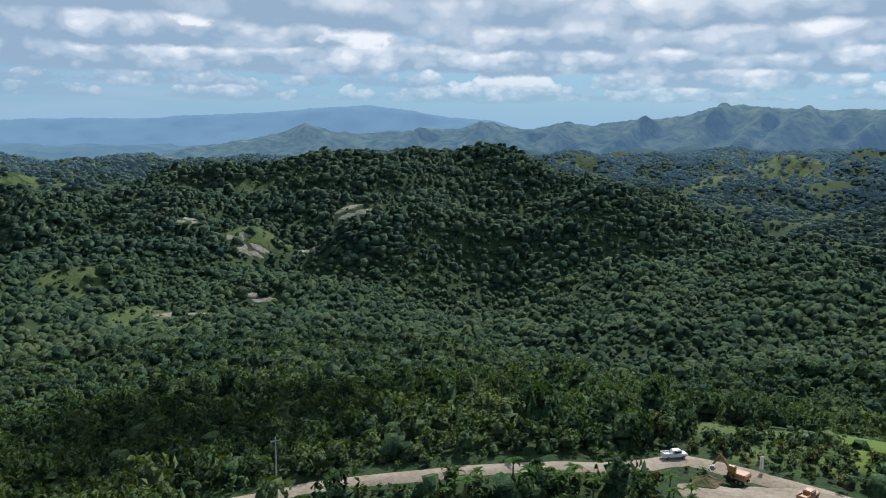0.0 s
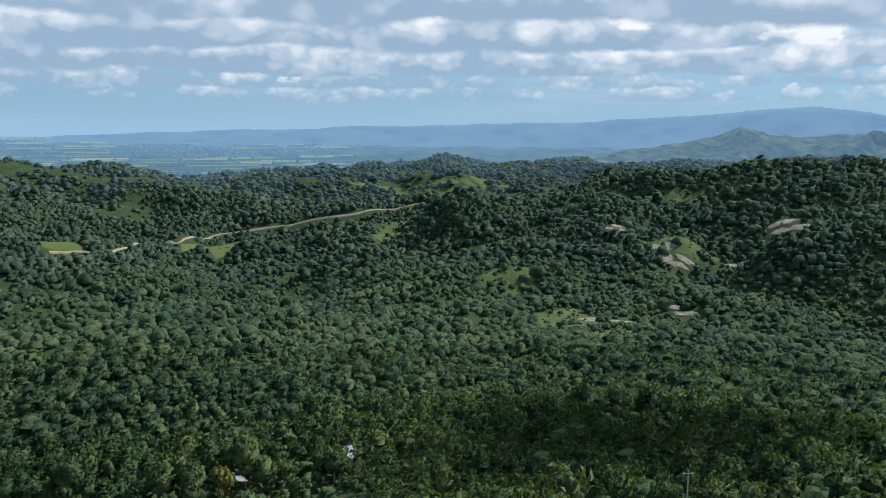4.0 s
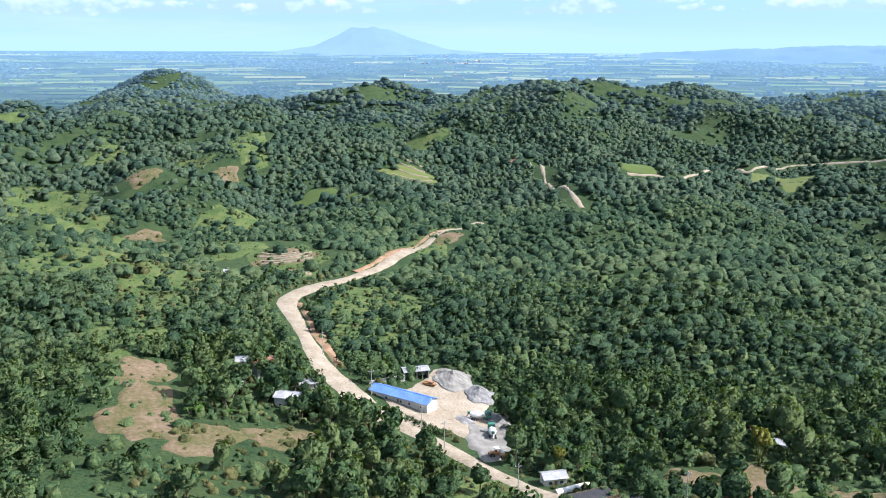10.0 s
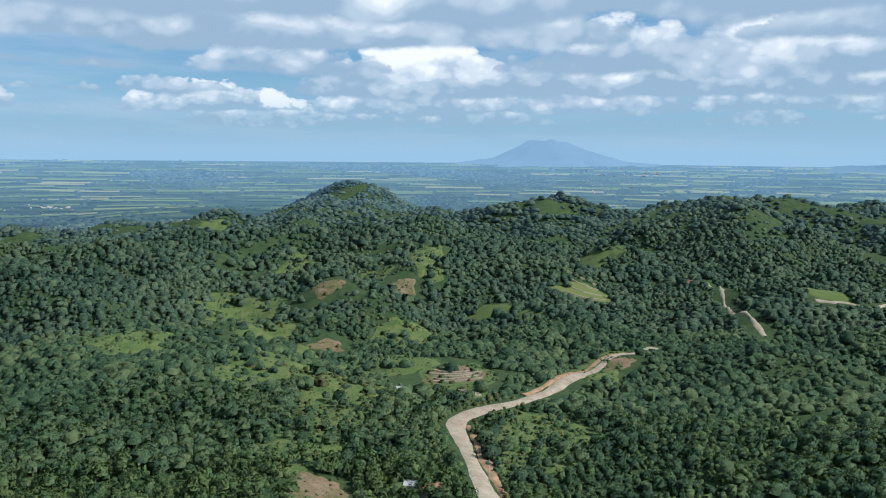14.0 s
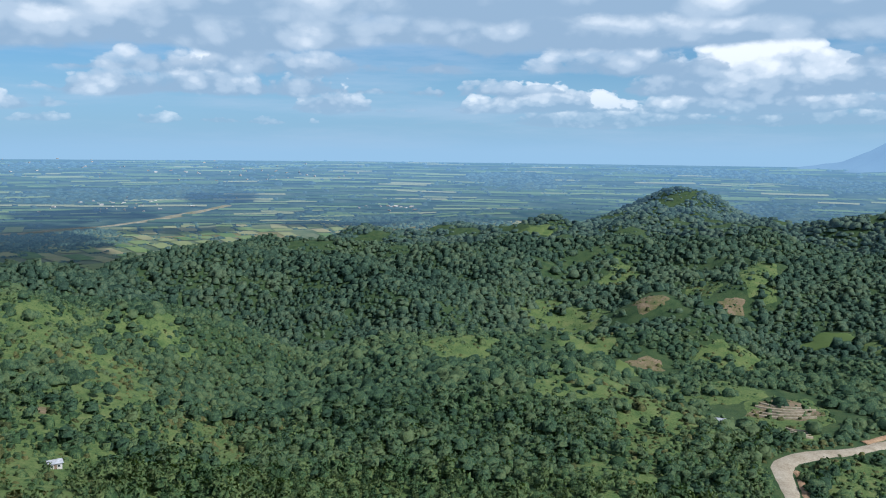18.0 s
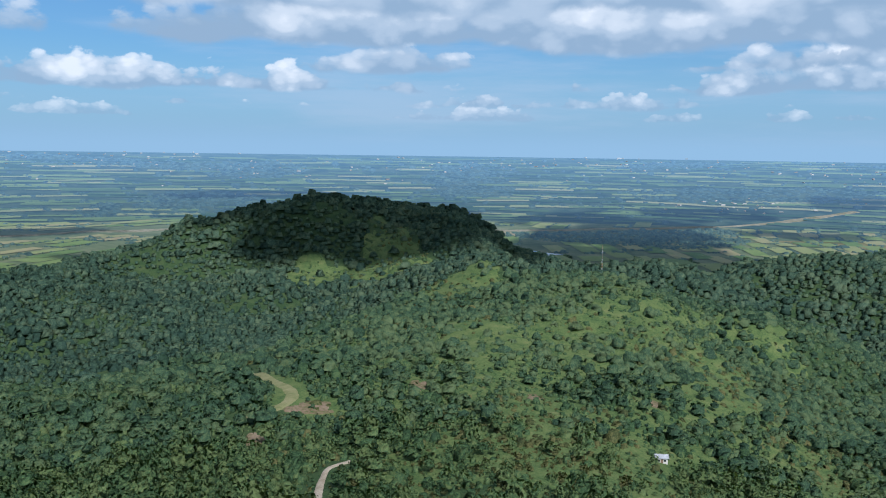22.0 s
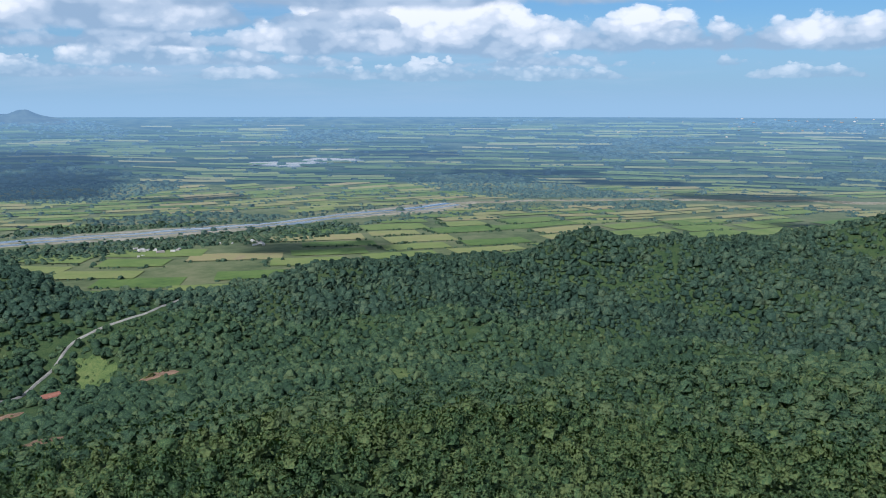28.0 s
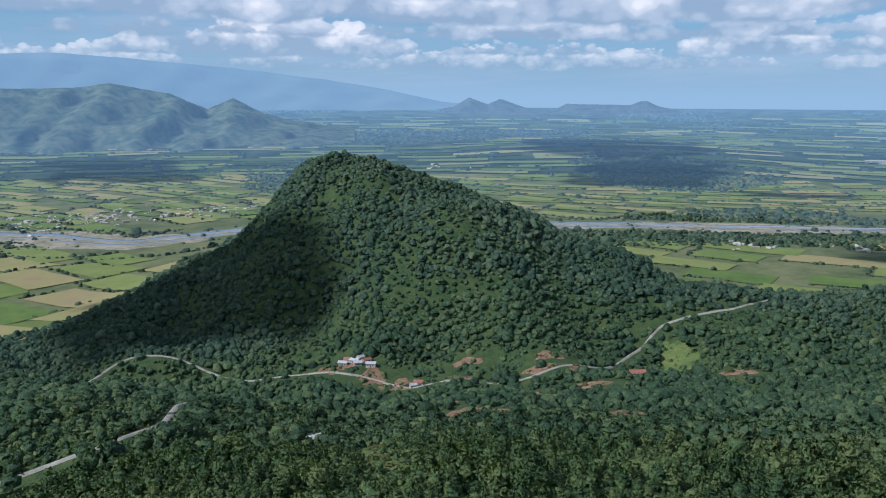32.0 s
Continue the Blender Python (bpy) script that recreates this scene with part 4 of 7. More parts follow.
def lobe_proto(seed, lobes, seg=6):
    """A broad crown of a few rounded lobes, each a closed low dome, for trees seen from afar."""
    rs = np.random.RandomState(seed)
    vs, fs, ns = [], [], []
    for k in range(lobes):
        a = rs.uniform(0, 6.283)
        d, big, up = (0.0, 1.0, 0.0) if k == 0 else (rs.uniform(0.45, 0.75), rs.uniform(0.50, 0.72), rs.uniform(-0.05, 0.50))
        base = len(vs)
        rings = ((0.10, 1.05), (0.78, 0.90), (1.22, 0.46)) if k == 0 else ((0.15, 1.05), (1.05, 0.66))
        for h, w in rings:
            for j in range(seg):
                b = (j + (0.5 if h > 0.5 else 0.0)) * 2 * math.pi / seg + rs.uniform(-0.22, 0.22)
                r = w * big * rs.uniform(0.80, 1.16)
                vs.append((d * math.cos(a) + math.cos(b) * r, d * math.sin(a) + math.sin(b) * r, up + (h + rs.uniform(-0.13, 0.13)) * (0.4 + 0.6 * big)))
        mid = np.array((d * math.cos(a), d * math.sin(a), up + 0.30))
        ns += [(np.array(q) - mid) / np.linalg.norm(np.array(q) - mid) for q in vs[base:]]
        for i in range(len(rings) - 1):
            fs += [(base + i * seg + j, base + i * seg + (j + 1) % seg, base + (i + 1) * seg + (j + 1) % seg, base + (i + 1) * seg + j) for j in range(seg)]
        t = base + (len(rings) - 1) * seg
        fs += [(t, t + 1, t + 2, t + 3)] + ([(t, t + 3, t + 4, t + 5)] if seg == 6 else [])
    return np.array(vs), np.array(fs), np.array(ns)


def tuft_proto(seed):
    """A low lumpy crown for trees far off."""
    rs = np.random.RandomState(seed)
    v = []
    for h, w in ((0.10, 1.22), (1.20, 0.74)):
        for j in range(4):
            a = (j + (0.5 if h > 1 else 0.0)) * math.pi / 2 + rs.uniform(-0.3, 0.3)
            r = w * rs.uniform(0.75, 1.18)
            v.append((math.cos(a) * r, math.sin(a) * r, h + rs.uniform(-0.2, 0.2)))
    f = [(j, (j + 1) % 4, 4 + (j + 1) % 4, 4 + j) for j in range(4)] + [(4, 5, 6, 7)]
    return np.array(v), np.array(f)


def plant(name, label, protos, x, y, size, tall, tint, mat, sink, seed, category="woods"):
    """One mesh of many crowns at x, y."""
    rs = np.random.RandomState(seed)
    z = ground_z(x, y)
    pick = rs.randint(0, len(protos), len(x))
    spin = rs.uniform(0, 6.283, len(x))
    vs, fs, ts, ns, off = [], [], [], [], 0
    for k, (v, f, *given) in enumerate(protos):
        s = np.where(pick == k)[0]
        if not len(s):
            continue
        c, sn = np.cos(spin[s])[:, None], np.sin(spin[s])[:, None]
        px = (v[None, :, 0] * c - v[None, :, 1] * sn) * size[s][:, None] + x[s][:, None]
        py = (v[None, :, 0] * sn + v[None, :, 1] * c) * size[s][:, None] + y[s][:, None]
        pz = (v[None, :, 2] * size[s][:, None]) * tall[s][:, None] + (z[s] - sink[s])[:, None]
        vs.append(np.stack([px, py, pz], -1).reshape(-1, 3))
        fs.append((f[None] + (np.arange(len(s)) * len(v))[:, None, None]).reshape(-1, 4) + off)
        ts.append(np.repeat(tint[s], len(v)))
        out = v - (0, 0, 0.55)
        out = out / np.linalg.norm(out, axis=1)[:, None] + np.where(np.arange(len(v))[:, None] < len(v) - 12, np.repeat(rs.normal(0, 0.26, (len(v) // 4 + 1, 3)), 4, 0)[:len(v)], 0.0) + rs.normal(0, 0.12, v.shape)
        if given:
            out = given[0] + rs.normal(0, 0.38, v.shape)
        out = out + (0, 0, 0.28)          # leaves turn to the sky
        out = out / np.linalg.norm(out, axis=1)[:, None]
        ns.append(np.stack([out[None, :, 0] * c - out[None, :, 1] * sn, out[None, :, 0] * sn + out[None, :, 1] * c, np.repeat(out[None, :, 2], len(s), 0)], -1).reshape(-1, 3))
        off += len(s) * len(v)
    me = mesh_from(name, np.concatenate(vs), None, np.concatenate(fs), mat, np.concatenate(ts), smooth=True, normals=np.concatenate(ns))
    return tagged(new(name, me), label, category, kind="stuff")


def scatter(r0, r1, step, seed, jitter=0.42):
    """Uneven spots about step apart in the ring from r0 to r1."""
    rs = np.random.RandomState(seed)
    g = np.arange(-r1, r1, step)
    x, y = np.meshgrid(g, g)
    x, y = x.ravel() + rs.uniform(-jitter, jitter, x.size) * step, y.ravel() + rs.uniform(-jitter, jitter, x.size) * step
    r = np.hypot(x, y)
    ok = (r >= r0) & (r < r1)
    return x[ok], y[ok]


def in_view(x, y):
    a = turn_of(x, y)
    return (a > -34) & (a < 254)


# ---------------------------------------------------------------- roads, river, clearings: heading and distance of each
SITE_ROAD = ((52, 198), (55.5, 209), (58.4, 219), (61.2, 232), (63.6, 244), (65.9, 257), (68.6, 271), (70.5, 284), (71.6, 296), (73.3, 316), (74.2, 342), (75.0, 376), (75.6, 402),
             (75.1, 415), (73.8, 426), (71.9, 442), (70.4, 468), (69.3, 483), (68.2, 505), (66.6, 538), (65.1, 580), (63.8, 610), (62.5, 638))
HILL_TRACK = (
    (59.2, 981), (58.4, 928), (57.8, 830), (56.7, 741), (55.6, 699),
)
RIDGE_ROAD = (
    (52.8, 866), (51.2, 872), (49, 890), (46.3, 1085), (45.2, 1087), (43, 1161), (40, 1175), (37.8, 1155), (34.5, 1137),
    (32, 1149), (29.6, 1149),
)
NEAR_ROAD = ((18, 172), (13.1, 168), (11.7, 168), (8.1, 165), (3.7, 162), (-1.5, 162), (-5.2, 164), (-8.9, 167), (-12.2, 174), (-14.0, 174), (-16.6, 170), (-19.2, 166), (-22.0, 162), (-25, 157), (-30, 150))
PASS_ROAD = ((256, 356), (252, 354), (249.6, 354), (247.4, 356), (245.2, 369), (243.5, 384), (242.6, 410), (241.9, 440), (241, 462), (241.3, 477), (242.6, 481), (244.5, 475))
VALLEY_ROAD = ((249.5, 640), (247.6, 700), (244, 732), (240, 712), (236.5, 676), (233.3, 654), (230.4, 636), (228.9, 629), (226.7, 612), (225.2, 592), (221.5, 574), (218, 588), (216, 597), (212.4, 625), (210.8, 654), (209.7, 672), (208.6, 693), (207.4, 702), (205, 716), (203.3, 732), (201, 790), (200, 900))
FARM_TRACK = (
    (147.7, 246), (147.7, 262), (147.5, 275), (147.2, 285), (146.7, 295), (145.2, 300),
)
GRASS_TRACK = (
    (151.8, 526), (151.6, 507), (150.3, 433), (148.9, 395), (149.3, 378), (151.3, 368), (152.8, 365),
)
RIVER = ((252, 1780), (248.2, 1690), (245.4, 1600), (242.8, 1550), (240.1, 1570), (237.2, 1620), (230, 1690), (222, 1720), (213.1, 1715), (206.6, 1736), (201.5, 1756), (196.2, 1812), (192.1, 1902), (186.8, 2029),
         (183.0, 2165), (179.2, 2237), (170, 2330), (160, 2420), (148, 2500), (136, 2420), (126, 2560), (118, 2850), (112, 3300))
MEADOWS = (
    (86, 982, 79, 24), (77.5, 930, 78, 20), (80.9, 912, 42, 18), (88.2, 705, 38, 24), (79.1, 684, 41, 24), (69.5, 400, 36, 24), (65.4, 613, 16, 13), (31.3, 1027, 60, 31), (12.9, 765, 14, 30),
    (16.8, 500, 25, 20), (-15.9, 198, 12, 9), (-20, 190, 20, 14), (141.7, 1007, 120, 46), (146.5, 1008, 50, 40), (129, 323, 43, 23), (131.9, 387, 24, 15), (126.9, 313, 42, 36), (124.2, 391, 32, 16),
    (187.9, 557, 18, 11), (229.1, 321, 40, 8), (211.3, 296, 10, 10), (68.3, 388, 25, 12), (39.8, 225, 18, 9), (62, 218, 12, 12), (20.3, 565, 32, 20), (207.4, 651, 30, 14), (13.1, 969, 20, 30),
    (23.9, 660, 16, 22), (20.1, 557, 16, 24),
)
MEADOWS_FAR = (
    (23.7, 658, 18, 13), (70.4, 750, 22, 16), (92, 1538, 60, 50), (58, 1750, 70, 60), (50, 1900, 60, 110), (66, 1104, 50, 40), (30, 1702, 50, 120), (24, 1700, 60, 100), (12, 2100, 80, 140),
    (-6, 2300, 120, 160), (-15, 2100, 120, 120), (-22, 2400, 120, 160), (136.1, 487, 40, 26), (119, 466, 40, 18), (9, 1900, 60, 100),
)
MEADOWS_HILL = (
    (84, 438, 60, 26), (80.5, 561, 50, 32), (88.5, 505, 60, 30), (90, 795, 60, 40), (75.3, 502, 50, 24), (70.3, 384, 30, 16), (66, 546, 40, 16), (97, 614, 60, 30), (86, 350, 30, 20),
    (120.5, 428, 50, 22), (128, 501, 60, 34), (134.5, 430, 40, 20), (126, 578, 50, 40), (114, 363, 40, 16), (121, 262, 26, 24), (133.5, 290, 30, 14), (137, 709, 40, 40),
    (131.3, 340, 66, 9), (127.4, 350, 18, 10), (123.4, 338, 11, 18), (120.9, 343, 12, 8), (125, 536, 34, 9), (120.6, 520, 26, 9), (116.5, 609, 24, 9), (119.5, 464, 16, 10), (112.8, 378, 15, 10), (133, 268, 20, 13),
    (70.0, 395, 32, 13), (71.4, 355, 14, 9),
)
SOILS = (
    (84.2, 783, 17, 16), (79.1, 848, 17, 13), (84.3, 654, 17, 14), (85.3, 304, 12, 11), (85.3, 271, 24, 13), (81.8, 249, 14, 13), (76.2, 250, 10, 13), (43.3, 235, 17, 9), (37.1, 224, 15, 10),
    (47.6, 236, 7, 9), (64.8, 563, 16, 11), (75.6, 517, 26, 21), (230.7, 651, 9, 16), (228.5, 629, 8, 9), (226.7, 609, 8, 13), (224.7, 468, 8, 13), (221.6, 442, 8, 20), (220, 558, 5, 7),
    (217.4, 548, 6, 9), (213.3, 551, 8, 13), (216.1, 624, 8, 12), (221.7, 630, 6, 12), (203.6, 599, 8, 13), (211.1, 442, 5, 11), (147.6, 371, 9, 11), (151.6, 336, 9, 4), (140.2, 393, 9, 5),
    (132.1, 386, 8, 4), (124, 403, 8, 4),
    (231.2, 653, 15, 12), (228.3, 630, 15, 10), (226.2, 612, 16, 8), (222.4, 594, 12, 12), (216.8, 602, 8, 12), (214.2, 600, 8, 7),
)
CROPS = (
    (73.2, 787, 24, 26), (66.8, 887, 23, 33), (85.8, 612, 45, 9), (43, 1036, 70, 42), (52, 887, 20, 20), (249, 986, 42, 72), (250.2, 1213, 45, 30),
)
RICES = ((-25.5, 215, 26, 17), (-25.0, 186, 9, 9), (-22.5, 246, 12, 9))
HUT_SPOTS = ((229.5, 656, 10, 13), (225.4, 596, 8, 9), (74.7, 466, 15, 9), (79.5, 455, 6, 6), (233.8, 345, 6, 6), (123.5, 327, 7, 6), (210.2, 577, 8, 8))
PALES = (
    (14, 751, 16, 11), (13, 740, 10, 12), (9.4, 760, 9, 10), (6.5, 800, 14, 19), (16.9, 808, 10, 14), (17.3, 565, 9, 26), (12.8, 592, 9, 12), (24.7, 1022, 8, 32),
)
SINGLE_FROM, SINGLE_TO = 192.0, 296.0     # the ring in which trees are built one by one
YARD = (65.0, 290, 30, 19)
NEAR_YARD = (-17.6, 156, 9.5, 14)
YARD_END = (61.6, 262, 17, 9)


def xy(turn, r):
    a = np.radians(np.asarray(turn, float))
    return -np.sin(a) * r, np.cos(a) * r


def trail(rows, gap):
    """Points every gap metres along a smoothed line."""
    p = np.array([xy(t, r) for t, r in rows])
    out = []
    for i in range(len(p) - 1):
        a, b, c, d = p[max(i - 1, 0)], p[i], p[i + 1], p[min(i + 2, len(p) - 1)]
        n = max(2, int(np.linalg.norm(c - b) / gap))
        for k in range(n):
            f = k / n
            out.append(0.5 * (2 * b + (c - a) * f + (2 * a - 5 * b + 4 * c - d) * f * f + (3 * b - a - 3 * c + d) * f ** 3))
    out.append(p[-1])
    return np.array(out)


def near_trail(x, y, rows, wide):
    p = trail(rows, wide * 0.7)
    hit = np.zeros(len(x), bool)
    lo, hi = p.min(0) - wide, p.max(0) + wide
    s = np.where((x > lo[0]) & (x < hi[0]) & (y > lo[1]) & (y < hi[1]))[0]
    for q in p:
        hit[s] |= (x[s] - q[0]) ** 2 + (y[s] - q[1]) ** 2 < wide * wide
    return hit


def in_patch(x, y, row, grow=1.0):
    turn, dist, along, across = row
    cx, cy = xy(turn, dist)
    t = np.radians(turn)
    dx, dy = x - cx, y - cy
    u, v = dx * -np.sin(t) + dy * np.cos(t), dx * np.cos(t) + dy * np.sin(t)
    a = np.arctan2(v / across, u / along)
    edge = 1 + 0.16 * np.sin(3 * a + dist) + 0.10 * np.sin(5 * a + turn) + 0.07 * np.sin(9 * a + 2 * dist)
    return (u / along) ** 2 + (v / across) ** 2 < (edge * grow) ** 2


def wooded(x, y):
    """How likely a tree stands at x, y."""
    z, pl = ground_z(x, y), plain_part(x, y)
    glade = np.sin(x / 41 + 2 * np.sin(y / 67)) + np.sin(y / 37 + 2 * np.sin(x / 59)) + 0.6 * np.sin((x + y) / 17)
    a, r = turn_of(x, y), np.hypot(x, y)
    k = np.where(glade > 1.9, 0.55, 0.97)
    k = np.where((a > 112) & (a < 146) & (r < 640), np.where(glade > 0.5, 0.42, 0.88), k)         # scrubby slopes
    k = np.where((a > 76) & (a < 92) & (r < 1150) & (glade > 0.75), 0.25, k)                      # small farms
    k = np.where((r > 1300) & (glade > 0.9), 0.15, k)
    k = np.where((pl > 0.72) & (z < -192), 0.0, k)
    for rows, p in ((MEADOWS_HILL, 0.2), (MEADOWS, 0.16), (MEADOWS_FAR, 0.22), (SOILS, 0.02), (HUT_SPOTS, 0.05), (CROPS, 0.0), (RICES, 0.0), (PALES, 0.05)):
        for row in rows:
            k = np.where(in_patch(x, y, row, (1.3 if row[1] < 500 else 1.75) if p == 0.02 else 1.0), p, k)
    k = np.where((a > 108) & (a < 150) & (r < 680) & (k > 0.1) & (k < 0.3), 0.20, k)
    k = np.where(in_patch(x, y, YARD, 1.1) | in_patch(x, y, YARD_END, 1.15), 0.0, k)
    k = np.where((r < 160) & (a > -32) & (a < 24), 0.45, k)
    k = np.where((r > 168) & (r < 240) & (a > -34) & (a < -18.5), 0.08, k)          # open grass round the rice field
    k = np.where((r < 190) & (a > -32) & (a < -11), np.where(r < 168, 0.04, 0.10), k)          # open ground by the roadside yard
    k = np.where(near_trail(x, y, SITE_ROAD[:8], 11) | near_trail(x, y, NEAR_ROAD, 6.5), 0.0, k)
    for rows, wide in ((SITE_ROAD, 8.6), (HILL_TRACK, 9), (RIDGE_ROAD, 8), (NEAR_ROAD, 7.2), (PASS_ROAD, 3.8), (VALLEY_ROAD, 3.0), (FARM_TRACK, 5.5), (GRASS_TRACK, 8), (RIVER, 70)):
        k = np.where(near_trail(x, y, rows, wide), 0.0, k)
    low = 1 + 8 / np.maximum(r, 50)          # the lower verge of the hillside roads is kept open
    for rows, wide in ((SITE_ROAD[12:], 9), (HILL_TRACK, 8), (RIDGE_ROAD, 7.5), (PASS_ROAD, 4.5), (VALLEY_ROAD[7:16], 3.5)):
        k = np.where(near_trail(x * low, y * low, rows, wide), 0.0, k)
    k = np.where(near_trail(x, y, VALLEY_ROAD, 20) & (np.sin(x / 9) + np.sin(y / 11) > 0.9), k * 0.5, k)
    return k


NEAR_CROWNS = [crown_proto(20 + i, 64, 6 + i % 4, 0.165, 3, 6, 0.60) for i in range(9)]
SLOPE_CROWNS = [crown_proto(80 + i, 20, 6, 0.21, 3, 6, 0.84) for i in range(10)]
SHRUB_CROWNS = [crown_proto(140 + i, 30, 5, 0.24, 3, 5, 0.55) for i in range(8)]
MID_CROWNS = [lobe_proto(40 + i, 2, 4) for i in range(16)]
FAR_CROWNS = [tuft_proto(60 + i) for i in range(12)]


SIGHT = (GRID_Z + 2 - np.interp(turn_of(GRID_X, GRID_Y), EYE_TURN, EYE_HIGH)) / RINGS[:, None]
SIGHT = np.maximum.accumulate(SIGHT, axis=0)


def in_hollow(x, y):
    """Where the ground lies well behind a nearer ridge."""
    a, r = turn_of(x, y), np.hypot(x, y)
    i = np.clip(np.searchsorted(RINGS, r) - 1, 0, len(RINGS) - 1)
    j = np.round((np.arctan2(-x, y) % (2 * np.pi)) / (2 * np.pi) * SPOKES).astype(int) % SPOKES
    return (ground_z(x, y) + 16 - np.interp(a, EYE_TURN, EYE_HIGH)) / r < SIGHT[i, j]


def woods(name, label, r0, r1, step, protos, mat, big, seed, high=1.0, only=None, but=None):
    x, y = scatter(r0, r1, step, seed)
    rs = np.random.RandomState(seed + 1)
    ok = (rs.uniform(size=len(x)) < wooded(x, y)) & (in_view(x, y) | (rs.uniform(size=len(x)) < 0.07)) & ((np.hypot(x, y) > np.where(turn_of(x, y) < 88, 140, 205)) | (rs.uniform(size=len(x)) < 0.12))
    ok &= ~in_hollow(x, y) | (rs.uniform(size=len(x)) < 0.35)          # the hollows are thinly wooded
    if only:
        ok &= (turn_of(x, y) > only[0]) & (turn_of(x, y) < only[1])
    if but:
        ok &= ~((turn_of(x, y) > but[0]) & (turn_of(x, y) < but[1]) & (np.hypot(x, y) < but[2]))
    if r0 < SINGLE_TO:
        a, r = turn_of(x, y), np.hypot(x, y)
        ok &= ~((a > 36) & (a < 86) & (r > SINGLE_FROM) & (r < SINGLE_TO)) | (rs.uniform(size=len(x)) < 0.25)
    x, y = x[ok], y[ok]
    size = big * np.exp(rs.normal(0, 0.33, len(x)))
    size *= 1.0 + 0.22 * np.sin(x / 23 + 1.9 * np.sin(y / 31)) + 0.16 * np.sin(y / 13 + 2 * np.sin(x / 17))
    size = np.minimum(size, big * 1.75)
    tall = rs.uniform(0.75, 1.2, len(x)) * high
    a, r = turn_of(x, y), np.hypot(x, y)
    stand_light = 0.10 * np.sin(x / 71 + 2 * np.sin(y / 93)) + 0.10 * np.sin(y / 57 + 2 * np.sin(x / 80))
    # shade past heading 150 and sun on the near ridge are put into tint
    stand_light = stand_light - 0.28 * ease(150, 160, a) * ease(470 - 190 * ease(196, 214, a), 600 - 230 * ease(196, 214, a), r) + 0.12 * ease(60, 74, a) * (1 - ease(96, 104, a)) * (1 - ease(900, 1100, r)) + 0.16 * ease(104, 114, a) * (1 - ease(186, 200, a)) * (1 - ease(640 - 190 * ease(138, 160, a), 720 - 190 * ease(138, 160, a), r))
    tint = np.clip(0.48 + stand_light + rs.normal(0, 0.33, len(x)), 0, 1)
    return plant(name, label, protos, x, y, size, tall, tint, mat, size * tall * rs.uniform(-0.30, 0.55, len(x)), seed + 2)


woods("near_woods", "dense green tropical broadleaf trees covering the slopes", 18, 330, 5.1, NEAR_CROWNS, LEAF, 2.9, 100, 1.0)
x, y = scatter(140, 430, 3.7, 170)
rs = np.random.RandomState(171)
ok = (rs.uniform(size=len(x)) < wooded(x, y) + 0.05 * (wooded(x, y) > 0.1)) & in_view(x, y)
x, y = x[ok], y[ok]
size = 1.25 * np.exp(rs.normal(0, 0.38, len(x)))
plant("understorey", "tangled green shrubs and saplings under the trees", FAR_CROWNS, x, y, size, rs.uniform(0.9, 1.5, len(x)), np.clip(rs.normal(0.55, 0.25, len(x)), 0, 1), LEAF, size * 0.2, 172)
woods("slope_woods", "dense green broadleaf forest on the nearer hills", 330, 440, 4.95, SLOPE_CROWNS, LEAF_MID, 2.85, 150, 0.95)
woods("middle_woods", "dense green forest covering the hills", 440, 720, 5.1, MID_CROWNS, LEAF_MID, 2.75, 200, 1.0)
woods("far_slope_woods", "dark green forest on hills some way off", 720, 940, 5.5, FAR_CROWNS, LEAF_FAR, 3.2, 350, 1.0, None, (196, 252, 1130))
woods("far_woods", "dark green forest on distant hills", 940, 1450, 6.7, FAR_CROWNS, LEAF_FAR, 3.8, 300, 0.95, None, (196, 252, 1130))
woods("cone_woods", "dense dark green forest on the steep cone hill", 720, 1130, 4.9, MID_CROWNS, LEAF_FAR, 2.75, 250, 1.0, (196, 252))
woods("distant_woods", "hazy blue-green forest on hills far away", 1450, 2750, 9.9, FAR_CROWNS, LEAF_DISTANT, 5.3, 400, 0.7)


# ---------------------------------------------------------------- clearings and roads
MEADOW = surface("meadow_grass", [(0.030, 0.062, 0.022), (0.060, 0.098, 0.033), (0.095, 0.128, 0.044), (0.140, 0.148, 0.062)], 0.09, 0.95, 0.6, 0.1, 9.0, spots=0.5)
SOIL = surface("bare_soil", [(0.055, 0.080, 0.028), (0.10, 0.095, 0.042), (0.165, 0.122, 0.080), (0.215, 0.168, 0.118)], 0.10, 0.95, 0.3, 0.1, 7.0, spots=0.5)
DRY_GRASS = surface("dry_grass", [(0.11, 0.125, 0.050), (0.17, 0.170, 0.080), (0.22, 0.200, 0.110)], 0.2, 0.95, 0.3, 0.1, 7.0)
CROP = surface("crop_leaves", [(0.055, 0.090, 0.026), (0.085, 0.120, 0.036), (0.130, 0.145, 0.055)], 0.03, 0.9, 0.2, 0.1, 10.0, random_by="object")
PALE = surface("pale_stony_ground", [(0.08, 0.10, 0.05), (0.22, 0.21, 0.16), (0.40, 0.38, 0.32)], 0.12, 0.95, 0.2, 0.1, 5.0, spots=0.5)
DIRT_ROAD = surface("packed_pale_earth", [(0.17, 0.14, 0.10), (0.25, 0.21, 0.155), (0.31, 0.27, 0.21), (0.38, 0.34, 0.28)], 0.16, 0.95, 0.1, 0.1, 7.0, spots=0.5)
CUT = surface("orange_earth_bank", [(0.13, 0.095, 0.055), (0.26, 0.165, 0.100), (0.36, 0.260, 0.170)], 0.25, 0.95, 0.2, 0.1, 6.0)
